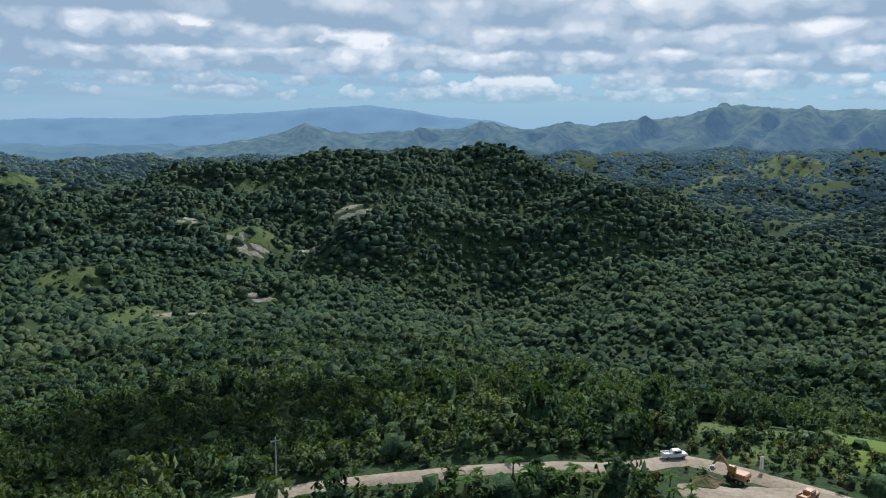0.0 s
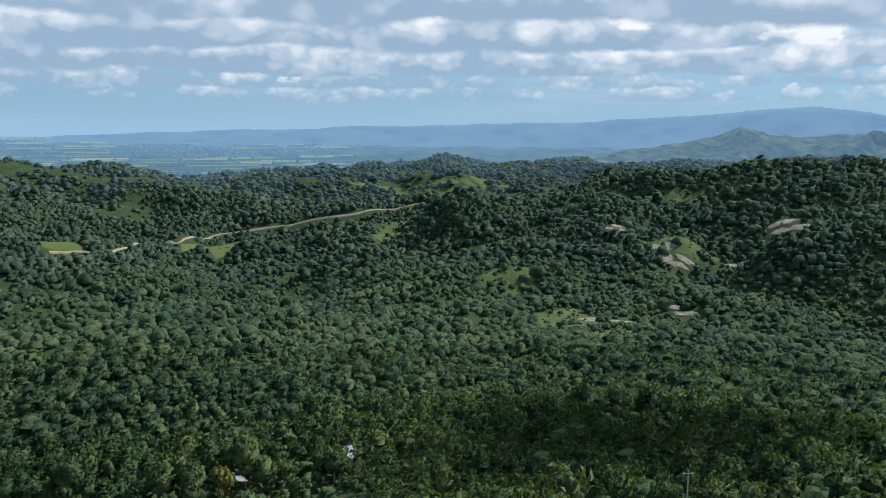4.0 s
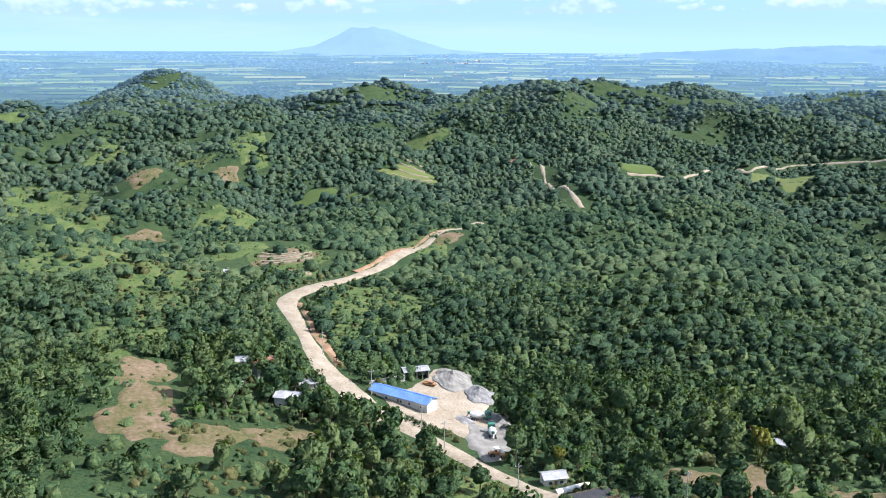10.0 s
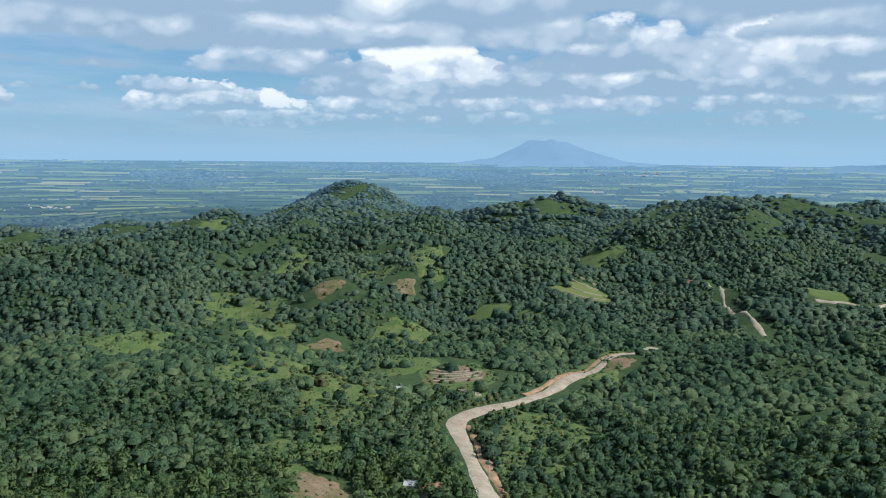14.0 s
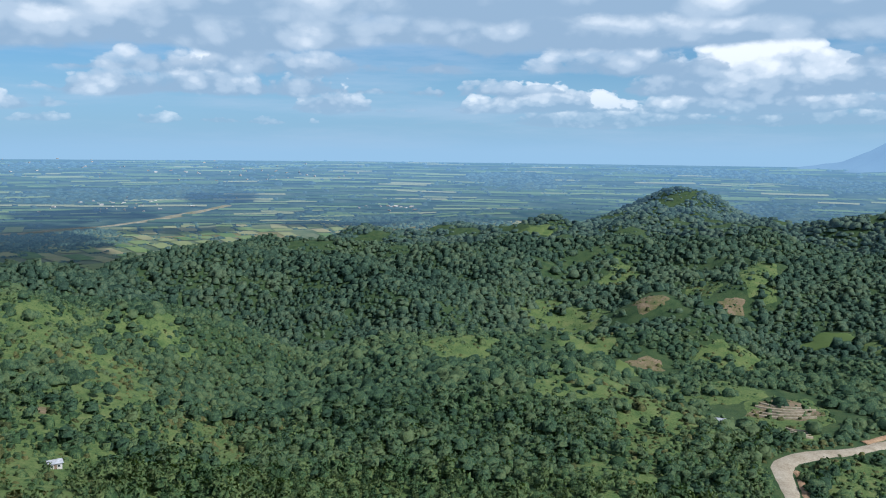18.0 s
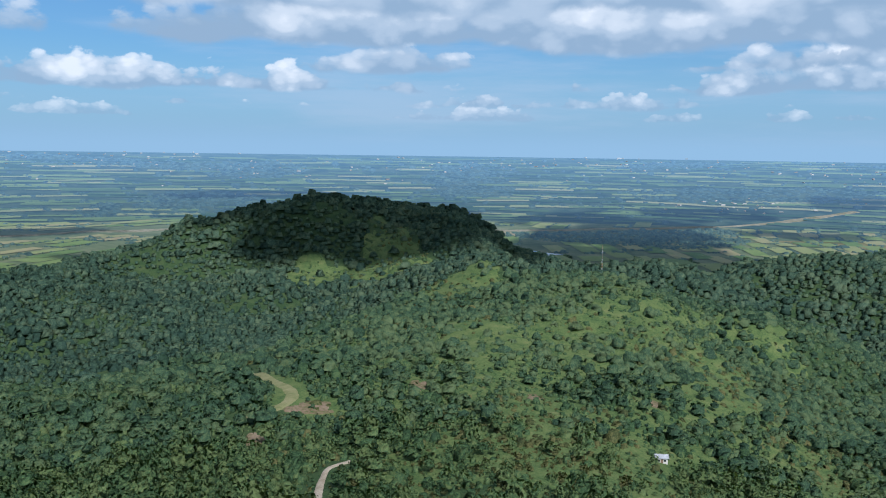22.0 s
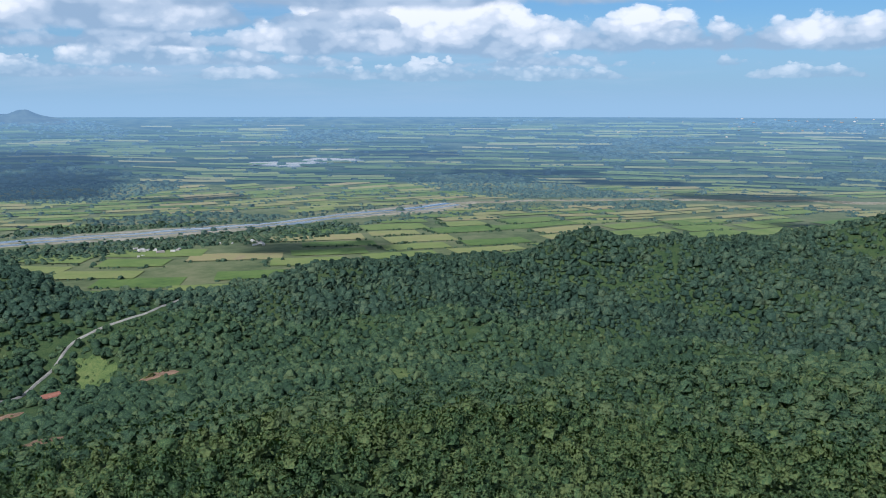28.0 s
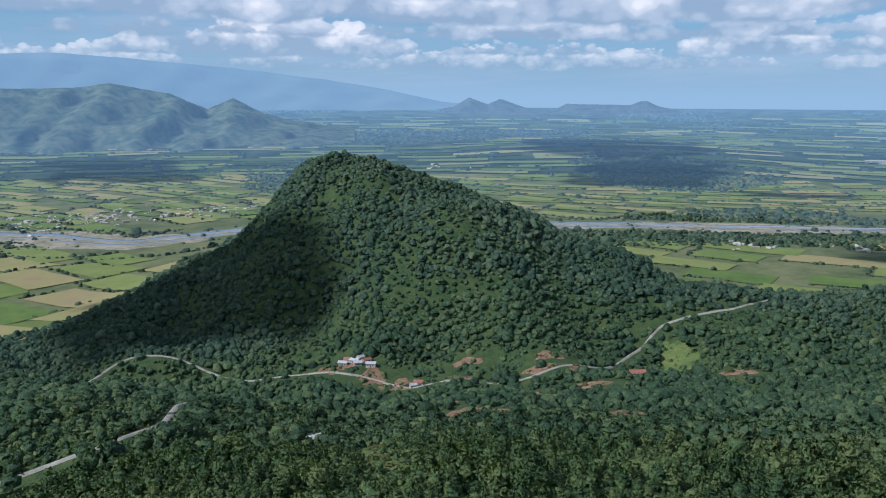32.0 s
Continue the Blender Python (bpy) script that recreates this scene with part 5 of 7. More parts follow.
GRAVEL = surface("grey_gravel", [(0.13, 0.125, 0.11), (0.20, 0.195, 0.18), (0.28, 0.275, 0.255)], 0.35, 0.95, 0.1, 0.1, 7.0)
CONCRETE = surface("grey_concrete_lane", [(0.13, 0.13, 0.12), (0.20, 0.20, 0.18), (0.29, 0.28, 0.26)], 0.2, 0.9, 0.02, 0.2)
SAND = surface("river_sand", [(0.09, 0.105, 0.06), (0.19, 0.185, 0.145), (0.30, 0.285, 0.235)], 0.02, 0.95, 0.0, 0.1, 6.0, spots=0.5)
WATER = surface("river_water", [(0.10, 0.14, 0.17), (0.14, 0.18, 0.21)], 0.02, 0.12, 0.0, 0.5)


def patch(name, row, mat, label, lift=0.35, rings=7, spokes=40, category="field"):
    """A clearing that lies on the ground, with an uneven edge."""
    turn, dist, along, across = row
    cx, cy = xy(turn, dist)
    t = radians(turn)
    a = np.arange(spokes) * 2 * np.pi / spokes
    edge = 1 + 0.16 * np.sin(3 * a + dist) + 0.10 * np.sin(5 * a + turn) + 0.07 * np.sin(9 * a + 2 * dist)
    f = (np.arange(1, rings + 1) / rings)[:, None] * edge[None, :]
    u, v = (f * np.cos(a)).ravel() * along, (f * np.sin(a)).ravel() * across
    u, v = np.append(u, 0.0), np.append(v, 0.0)
    x, y = cx - np.sin(t) * u + np.cos(t) * v, cy + np.cos(t) * u + np.sin(t) * v
    z = ground_z(x, y) + lift
    rim = np.zeros(len(x), bool)
    rim[(rings - 1) * spokes:rings * spokes] = True
    z[rim] -= lift + 0.25
    i, j = np.meshgrid(np.arange(rings - 1), np.arange(spokes), indexing="ij")
    q = np.stack([i * spokes + j, (i + 1) * spokes + j, (i + 1) * spokes + (j + 1) % spokes, i * spokes + (j + 1) % spokes], -1).reshape(-1, 4).tolist()
    q += [(rings * spokes, j, (j + 1) % spokes) for j in range(spokes)]
    me = bpy.data.meshes.new(name)
    me.from_pydata(np.stack([x, y, z], -1).tolist(), [], q)
    me.materials.append(mat)
    me.polygons.foreach_set("use_smooth", [True] * len(me.polygons))
    return tagged(new(name, me), label, category, kind="structure")


def strip(name, rows, wide, mat, label, lift=0.45, category="road", gap=None, wobble=0.12, seed=1, side=0.0, steps=5):
    """A road or river laid along a line, with soft uneven edges."""
    p = trail(rows, gap or wide * 0.6)
    rs = np.random.RandomState(seed)
    d = np.gradient(p, axis=0)
    d /= np.linalg.norm(d, axis=1)[:, None]
    nrm = np.stack([-d[:, 1], d[:, 0]], -1)
    half = wide / 2 * (1 + wobble * np.sin(np.arange(len(p)) * 0.31 + seed) + wobble * rs.uniform(-0.6, 0.6, len(p)))
    cols = []
    for k in range(steps):
        f = -1 + 2 * k / (steps - 1)
        q = p + nrm * (f * half + side)[:, None]
        z = ground_z(q[:, 0], q[:, 1]) + (lift if 0 < k < steps - 1 else -0.15)
        cols.append(np.stack([q[:, 0], q[:, 1], z], -1))
    n = len(p)
    i, j = np.meshgrid(np.arange(steps - 1), np.arange(n - 1), indexing="ij")
    q = np.stack([i * n + j, i * n + j + 1, (i + 1) * n + j + 1, (i + 1) * n + j], -1).reshape(-1, 4)
    ob = new(name, mesh_from(name, np.concatenate(cols), None, q, mat, smooth=True))
    return tagged(ob, label, category, kind="structure")


for row in MEADOWS + MEADOWS_HILL + MEADOWS_FAR:
    patch("meadow", row, MEADOW, "open grassy clearing between the trees")
patch("hill_grass", (128, 440, 215, 155), MEADOW, "rough yellow-green grass over the scrubby hill", 0.22, 30, 110)
RED_SOIL = surface("reddish_earth", [(0.060, 0.068, 0.034), (0.125, 0.085, 0.056), (0.185, 0.120, 0.084), (0.25, 0.185, 0.135)], 0.10, 0.95, 0.3, 0.1, 7.0, spots=0.5)
for row in SOILS:
    patch("bare_soil", row, RED_SOIL if row[0] > 200 else SOIL, "bare reddish brown tilled soil", 0.42)
for row in CROPS:
    patch("crop_field", row, CROP, "yellow-green crop field in a clearing", 0.5)
for row in PALES:
    for k in range(4):
        spot = (row[0] + math.degrees(math.sin(k * 2.4 + row[1]) * 0.6 * row[3] / row[1]), row[1] + math.cos(k * 1.9 + row[0]) * 0.6 * row[2], row[2] * 0.34, row[3] * 0.52)
        patch("stony_clearing", spot, PALE, "pale stony bare clearing on the slope", 0.55 + 0.05 * k)
RICE = surface("young_rice", [(0.065, 0.115, 0.018), (0.092, 0.145, 0.025), (0.12, 0.155, 0.036)], 0.10, 0.9, 0.3, 0.1, 9.0)
for row in RICES:
    patch("rice_field", row, RICE, "bright green rice field beside the road", 0.5)
patch("gravel_yard", YARD, DIRT_ROAD, "pale dusty construction yard", 0.5, category="yard")
patch("gravel_yard", YARD_END, GRAVEL, "grey gravelly end of the construction yard", 0.62, category="yard")
patch("earth_pad", (242.0, 469, 8, 8), DIRT_ROAD, "bare pale earth inside the hairpin bend", 0.7, category="yard")
patch("roadside_yard", NEAR_YARD, DIRT_ROAD, "pale earth yard beside the road", 0.5, category="yard")
strip("dirt_road", SITE_ROAD, 9.2, DIRT_ROAD, "wide pale earth road under construction", 0.55, seed=2, wobble=0.2)
strip("road_bank", SITE_ROAD[16:22], 5.0, CUT, "orange earth bank cut beside the road", 0.5, "bank", seed=3, side=6.0, wobble=0.3)
strip("road_bank", SITE_ROAD[9:13], 5.0, CUT, "reddish earth bank cut beside the road", 0.5, "bank", seed=4, side=-6.6, wobble=0.3)
strip("dirt_track", HILL_TRACK, 4.0, DIRT_ROAD, "pale earth track on the ridge", 0.6, seed=5, wobble=0.4)
strip("ridge_road", RIDGE_ROAD, 5.2, DIRT_ROAD, "pale earth road along the far ridge", 0.8, seed=6)
strip("near_road", NEAR_ROAD, 6.4, DIRT_ROAD, "pale earth road below the forest", 0.4, seed=7)
strip("pass_road", PASS_ROAD, 3.8, CONCRETE, "grey concrete road winding over the pass", 0.6, seed=8, wobble=0.04)
strip("valley_road", VALLEY_ROAD, 2.6, CONCRETE, "grey concrete road through the valley", 0.7, seed=9, wobble=0.04)
strip("farm_track", FARM_TRACK, 2.9, DIRT_ROAD, "pale farm track on the hill", 0.4, seed=10)
strip("grass_track", GRASS_TRACK, 7.0, DRY_GRASS, "grassy track through the scrub", 0.45, seed=11)
strip("river_bed", RIVER[14:], 42, SAND, "pale sandy river bed", 1.2, "river", 24, 0.22, 13, 0.0, 7)
strip("river_bed", RIVER[:15], 112, SAND, "wide pale sandy river bed", 1.2, "river", 30, 0.34, 12, 0.0, 9)
strip("river_water", RIVER[:15], 38, WATER, "shallow grey-blue river", 2.0, "river", 26, 0.25, 14, 16.0, 5)
strip("river_water", RIVER[:15], 15, WATER, "thin side channel of the grey-blue river", 1.9, "river", 22, 0.5, 15, -24.0, 5)
patch("lake", (193.8, 3235, 80, 130), WATER, "pale reservoir out on the plain", 2.5, category="lake")
patch("lake", (191.0, 3320, 85, 125), WATER, "pale reservoir out on the plain", 2.5, category="lake")
patch("pond", (132, 1900, 40, 60), WATER, "bright pond on the plain", 1.5, category="pond")


# shrubs and tall grass tufts over the meadows and round the farms
rs = np.random.RandomState(55)
sx, sy = [], []
for row in MEADOWS + MEADOWS_HILL:
    turn, dist, along, across = row
    n = int(3.14 * along * across / (24 if 108 < turn < 152 else 14 if dist < 500 else 26))
    cx, cy = xy(turn, dist)
    u, v = rs.uniform(-1, 1, n) * along, rs.uniform(-1, 1, n) * across
    ta = radians(turn)
    x, y = cx - np.sin(ta) * u + np.cos(ta) * v, cy + np.cos(ta) * u + np.sin(ta) * v
    ok = in_patch(x, y, row)
    sx.append(x[ok]), sy.append(y[ok])
for row in SOILS:
    n = int(row[2] * row[3] / 5)
    cx, cy = xy(row[0], row[1])
    x, y = cx + rs.uniform(-1, 1, n) * row[2], cy + rs.uniform(-1, 1, n) * row[2]
    ok = in_patch(x, y, row)
    sx.append(x[ok]), sy.append(y[ok])
x, y = scatter(190, 300, 4.6, 56)
ok = (turn_of(x, y) > 34) & (turn_of(x, y) < 88) & (wooded(x, y) > 0.2)
sx.append(x[ok]), sy.append(y[ok])
x, y = scatter(130, 195, 2.7, 57)
ok = (turn_of(x, y) > -32) & (turn_of(x, y) < 24) & ~near_trail(x, y, NEAR_ROAD, 4.4) & ~in_patch(x, y, NEAR_YARD, 1.15) & ~in_patch(x, y, RICES[0], 1.1) & ((turn_of(x, y) > -11) | (np.hypot(x, y) > 168) | (np.sin(x / 3) + np.sin(y / 4) > 1.1))
sx.append(x[ok]), sy.append(y[ok])
x, y = scatter(225, 680, 3.5, 59)
ok = (turn_of(x, y) > 108) & (turn_of(x, y) < 152) & (rs.uniform(size=len(x)) < np.where(wooded(x, y) > 0.3, 0.62, 0.22)) & (wooded(x, y) > 0.1)
sx.append(x[ok]), sy.append(y[ok])
x, y = scatter(190, 460, 3.3, 60)
ok = near_trail(x, y, SITE_ROAD, 15) & ~near_trail(x, y, SITE_ROAD, 6.3) & ~in_patch(x, y, YARD, 1.08) & ~in_patch(x, y, YARD_END, 1.1)
sx.append(x[ok]), sy.append(y[ok])
x, y = scatter(200, 420, 3.3, 61)
ok = near_trail(x, y, FARM_TRACK, 9) & ~near_trail(x, y, FARM_TRACK, 2.4)
sx.append(x[ok]), sy.append(y[ok])
sx, sy = np.concatenate(sx), np.concatenate(sy)
size = 1.0 * np.exp(rs.normal(0, 0.45, len(sx)))
tall, tint, near = rs.uniform(0.7, 1.2, len(sx)), np.clip(rs.normal(0.55, 0.28, len(sx)), 0, 1), np.hypot(sx, sy) < 300
SCRUB = foliage("olive_scrub_leaves", (0.036, 0.050, 0.020), (0.078, 0.092, 0.034), (0.140, 0.138, 0.056), 0.25)
olive = np.sin(sx / 37 + 1.5 * np.sin(sy / 51)) + np.sin(sy / 43) + rs.normal(0, 0.7, len(sx)) > 0.6
close = near & ((turn_of(sx, sy) < 30) & (np.hypot(sx, sy) < 215) | (turn_of(sx, sy) > 106) & (turn_of(sx, sy) < 154))
near &= ~close
for s, protos, mat, label, seed in ((close & ~olive, SHRUB_CROWNS, LEAF, "leafy green shrubs in the grass", 62), (close & olive, SHRUB_CROWNS, SCRUB, "olive-brown shrubs in the grass", 63),
                                    (near & ~olive, MID_CROWNS, LEAF, "low green shrubs and tall grass tufts", 58), (near & olive, MID_CROWNS, SCRUB, "low olive-brown scrub and dry tufts", 60),
                                    (~near & ~close & ~olive, FAR_CROWNS, LEAF, "low green shrubs and tall grass tufts", 59), (~near & ~close & olive, FAR_CROWNS, SCRUB, "low olive-brown scrub and dry tufts", 61)):
    plant("shrubs", label, protos, sx[s], sy[s], size[s], tall[s], tint[s], mat, size[s] * 0.3, seed, "shrubs")


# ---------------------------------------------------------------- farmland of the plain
# fields and far tree lines carry the same added haze emission
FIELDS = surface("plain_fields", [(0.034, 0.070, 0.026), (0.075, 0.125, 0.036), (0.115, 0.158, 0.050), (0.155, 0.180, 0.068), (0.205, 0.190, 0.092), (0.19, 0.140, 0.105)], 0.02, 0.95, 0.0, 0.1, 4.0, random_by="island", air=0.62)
m, t, out = material("far_fields_hazed")
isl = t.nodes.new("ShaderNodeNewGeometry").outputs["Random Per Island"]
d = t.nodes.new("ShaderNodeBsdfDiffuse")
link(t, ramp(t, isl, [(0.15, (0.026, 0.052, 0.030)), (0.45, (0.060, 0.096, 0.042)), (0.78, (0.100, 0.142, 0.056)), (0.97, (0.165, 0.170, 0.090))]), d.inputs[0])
link(t, haze_glow(t, d.outputs[0], 0.78), out.inputs[0])
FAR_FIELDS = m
LEAF_HAZED = foliage("leaves_hazed_far_off", (0.016, 0.034, 0.026), (0.028, 0.054, 0.036), (0.050, 0.076, 0.044), 0.1, 0.95, 2.5)


def farmland(r0, r1, cell, seed, slim=1.0, level=False):
    """Middles, half sizes and directions of parcels between r0 and r1."""
    rs = np.random.RandomState(seed)
    tilt = 0.42
    g = np.arange(-r1, r1, cell)
    rows = np.arange(-r1, r1, cell * 0.5 * slim)
    u, v = np.meshgrid(g, rows)
    u, v = u.ravel(), v.ravel()
    u = u + np.repeat(rs.uniform(-0.5, 0.5, len(rows)), len(g)) * cell
    bend = 0.25 * np.sin(u / 900) + 0.2 * np.sin(v / 700)
    x, y = u * math.cos(tilt) - v * math.sin(tilt) + bend * 120, u * math.sin(tilt) + v * math.cos(tilt) + bend * 90
    r, a = np.hypot(x, y), turn_of(x, y)
    wild = np.sin(x / 210 + 1.7 * np.sin(y / 330)) + np.sin(y / 190 + 1.5 * np.sin(x / 270))
    ok = (r > r0) & (r < r1) & (a > 35) & (a < 254) & (plain_part(x, y) > 0.86) & (land(x, y) < -150 + 0.05 * np.maximum(r - 2300, 0)) & (wild > -0.9 + rs.uniform(-0.5, 0.3, len(x))) & (rs.uniform(size=len(x)) < 0.86)
    ok &= ~near_trail(x, y, RIVER, 95)
    x, y = x[ok], y[ok]
    way_of = np.radians(turn_of(x, y)) + rs.uniform(-0.12, 0.12, len(x)) if level else np.full(len(x), tilt) + rs.uniform(-0.05, 0.05, len(x)) + 0.5 * np.sin(x / 800) * np.sin(y / 650)
    return x, y, way_of, cell * rs.uniform(0.34, 0.50, len(x)) * np.exp(rs.normal(0, 0.12, len(x))), cell * slim * rs.uniform(0.16, 0.245, len(x)), rs


def parcels(name, label, data, mat, lift):
    x, y, tilt, hu, hv, rs = data
    f = np.linspace(-1, 1, 4)
    fu, fv = np.meshgrid(f, f, indexing="ij")
    fu, fv = fu.ravel(), fv.ravel()
    c, s = np.cos(tilt)[:, None], np.sin(tilt)[:, None]
    u, v = fu[None] * hu[:, None], fv[None] * hv[:, None]
    px, py = x[:, None] + u * c - v * s, y[:, None] + u * s + v * c
    pz = ground_z(px, py) + lift + rs.uniform(0, 0.5, len(x))[:, None]
    k = np.array([(i * 4 + j, (i + 1) * 4 + j, (i + 1) * 4 + j + 1, i * 4 + j + 1) for i in range(3) for j in range(3)])
    q = (k[None] + (np.arange(len(x)) * 16)[:, None, None]).reshape(-1, 4)
    me = mesh_from(name, np.stack([px, py, pz], -1).reshape(-1, 3), None, q, mat)
    return tagged(new(name, me), label, "field", kind="stuff")


DRY_PLAIN = surface("dry_plain_grass", [(0.060, 0.075, 0.040), (0.12, 0.12, 0.070), (0.19, 0.175, 0.11)], 0.012, 0.95, 0.0, 0.1, 7.0)
for row in ((62, 2560, 150, 420), (74, 2600, 120, 260), (97, 2520, 120, 300), (112, 2350, 90, 200)):
    patch("dry_grassland", row, DRY_PLAIN, "straw-coloured dry grassland on the plain", 0.9, 16, 80)
near_land, mid_land, far_land = farmland(820, 1900, 150, 21, 1.1), farmland(1900, 2750, 150, 22, 0.7), farmland(2750, 4800, 270, 23, 0.38, True)
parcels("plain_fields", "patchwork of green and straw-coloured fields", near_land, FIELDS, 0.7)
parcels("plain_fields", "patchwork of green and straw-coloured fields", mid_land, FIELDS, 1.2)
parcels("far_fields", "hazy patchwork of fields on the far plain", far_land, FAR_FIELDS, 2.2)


def hedges(name, label, data, per, size, mat, seed, chance, high):
    """Rows of trees on some of the parcels' edges."""
    x, y, tilt, hu, hv, _ = data
    rs = np.random.RandomState(seed)
    px, py = [], []
    for along in (0, 1):
        s = np.where(rs.uniform(size=len(x)) < chance)[0]
        f = rs.uniform(-1.1, 1.1, (len(s), per))
        u = f * hu[s][:, None] if along == 0 else (hu[s] * 1.12)[:, None] + rs.normal(0, 2, (len(s), per))
        v = (hv[s] * 1.15)[:, None] + rs.normal(0, 2.5, (len(s), per)) if along == 0 else f * hv[s][:, None]
        c, sn = np.cos(tilt[s])[:, None], np.sin(tilt[s])[:, None]
        px.append((x[s][:, None] + u * c - v * sn).ravel())
        py.append((y[s][:, None] + u * sn + v * c).ravel())
    px, py = np.concatenate(px), np.concatenate(py)
    ok = ~near_trail(px, py, RIVER, 60)
    px, py = px[ok], py[ok]
    sz = size * np.exp(rs.normal(0, 0.3, len(px)))
    return plant(name, label, FAR_CROWNS, px, py, sz, rs.uniform(0.8, 1.2, len(px)) * high, np.clip(rs.normal(0.4, 0.2, len(px)), 0, 1), mat, sz * 0.3, seed + 1, "trees")


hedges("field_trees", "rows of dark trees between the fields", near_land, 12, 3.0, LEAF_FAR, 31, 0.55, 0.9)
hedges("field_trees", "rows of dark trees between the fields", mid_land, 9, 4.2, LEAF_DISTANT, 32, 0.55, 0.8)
hedges("far_field_trees", "hazy dark tree lines on the far plain", far_land, 4, 9.5, LEAF_HAZED, 33, 0.7, 0.6)


def plain_groves(name, label, r0, r1, step, size, mat, seed, high):
    """Groves where the plain is not tilled."""
    x, y = scatter(r0, r1, step, seed)
    a = turn_of(x, y)
    wild = np.sin(x / 210 + 1.7 * np.sin(y / 330)) + np.sin(y / 190 + 1.5 * np.sin(x / 270))
    ok = (a > 35) & (a < 254) & (plain_part(x, y) > 0.8) & (wild < -0.7) & ~near_trail(x, y, RIVER, 75)
    rs = np.random.RandomState(seed)
    ok &= rs.uniform(size=len(x)) < 0.75
    for row in CROPS:
        ok &= ~in_patch(x, y, row)
    x, y = x[ok], y[ok]
    sz = size * np.exp(rs.normal(0, 0.25, len(x)))
    return plant(name, label, FAR_CROWNS, x, y, sz, rs.uniform(0.7, 1.1, len(x)) * high, np.clip(rs.normal(0.4, 0.2, len(x)), 0, 1), mat, sz * 0.3, seed + 1)


p = trail(RIVER[:17], 7.0)
off = rs.normal(0, 44, p.shape)
p = (p + off)[(np.abs(off).max(1) > 22) & (np.sin(np.arange(len(p)) * 0.11) > -0.5)]
belt = trail(RIVER[:17], 4.2)
step = np.gradient(belt, axis=0)
step = np.stack([-step[:, 1], step[:, 0]], -1) / np.linalg.norm(step, axis=1)[:, None]
for where, thick, seed in ((82, 13, 0.0), (-88, 15, 2.0), (-150, 9, 4.0)):          # belts of trees on both banks
    thin = np.sin(np.arange(len(belt)) * 0.031 + seed) + 0.7 * np.sin(np.arange(len(belt)) * 0.083 + 2 * seed) > -0.7
    p = np.concatenate([p, (belt + step * (where + rs.normal(0, thick, len(belt)))[:, None])[thin]])
sz = 3.2 * np.exp(rs.normal(0, 0.4, len(p)))
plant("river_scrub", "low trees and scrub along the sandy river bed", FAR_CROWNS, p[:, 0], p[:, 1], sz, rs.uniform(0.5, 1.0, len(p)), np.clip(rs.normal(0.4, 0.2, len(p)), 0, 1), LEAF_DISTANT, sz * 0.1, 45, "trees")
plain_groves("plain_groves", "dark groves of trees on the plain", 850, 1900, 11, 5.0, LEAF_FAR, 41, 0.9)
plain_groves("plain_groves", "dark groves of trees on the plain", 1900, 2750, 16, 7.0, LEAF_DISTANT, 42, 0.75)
plain_groves("far_groves", "hazy groves on the far plain", 2750, 4700, 28, 13.0, LEAF_HAZED, 43, 0.5)


# ---------------------------------------------------------------- unseen clouds added overhead to cast shadows on the land
CLOUD = surface("cloud_white", [(0.75, 0.76, 0.78), (0.85, 0.86, 0.88)], 0.004, 1.0, 0.0, 0.0)
# heading and distance of each shadow, its half-widths along and across
SHADE_CLOUDS = ((141.5, 1150, 200, 290), (71.9, 1850, 130, 110), (126.0, 2350, 760, 330), (120.6, 3100, 140, 260), (209.0, 2750, 260, 240), (192.2, 1500, 70, 150), (211.2, 3300, 300, 330),
           (239.5, 890, 160, 165), (-27.0, 1000, 90, 100), (112.4, 3493, 150, 140), (163.7, 2450, 110, 240), (171.2, 2801, 80, 200), (243.2, 2900, 300, 220), (86, 2250, 50, 70), (16, 250, 60, 55), (105, 2700, 120, 200), (117.5, 1780, 210, 250), (115, 2550, 130, 180), (140, 2900, 130, 300), (150, 3400, 130, 380), (178, 3000, 100, 330), (186, 3500, 110, 280), (160, 1900, 50, 110), (200, 2400, 70, 190), (226, 2500, 110, 200))
for k, (turn, dist, along, across) in enumerate(SHADE_CLOUDS):
    rs = np.random.RandomState(70 + k)
    cx, cy = xy(turn, dist)
    lift = 2600.0
    low = float(ground_z(cx, cy))
    off = polar(SUN_TURN, lift / math.tan(radians(SUN_HIGH)))
    bm = bmesh.new()
    ta = radians(turn)
    for i in range(52):
        f, g = i / 51 * 1.5 - 0.75, rs.uniform(-0.66, 0.66)          # a chain of puffs along the longer side, ragged at its rim
        loose = i % 3 == 0
        f, g = (f * 1.25, g * 1.5) if loose else (f, g)
        u, v = (f * along, g * across) if along > across else (g * along, f * across)
        s = min(along, across) * (rs.uniform(0.08, 0.18) if loose else rs.uniform(0.22, 0.42))
        bmesh.ops.create_icosphere(bm, subdivisions=2, radius=1.0, matrix=Matrix.Translation((-math.sin(ta) * u + math.cos(ta) * v, math.cos(ta) * u + math.sin(ta) * v, rs.uniform(0, 0.4) * s)) @ Matrix.Diagonal((s, s, s * 0.55, 1)))
    me = bpy.data.meshes.new("cloud")
    bm.to_mesh(me)
    bm.free()
    me.materials.append(CLOUD)
    me.polygons.foreach_set("use_smooth", [True] * len(me.polygons))
    ob = new("cloud", me)
    ob.location = (cx + off.x, cy + off.y, low + lift)
    tagged(ob, "unseen white cloud set high to shade the land", "cloud", "cumulus clouds")


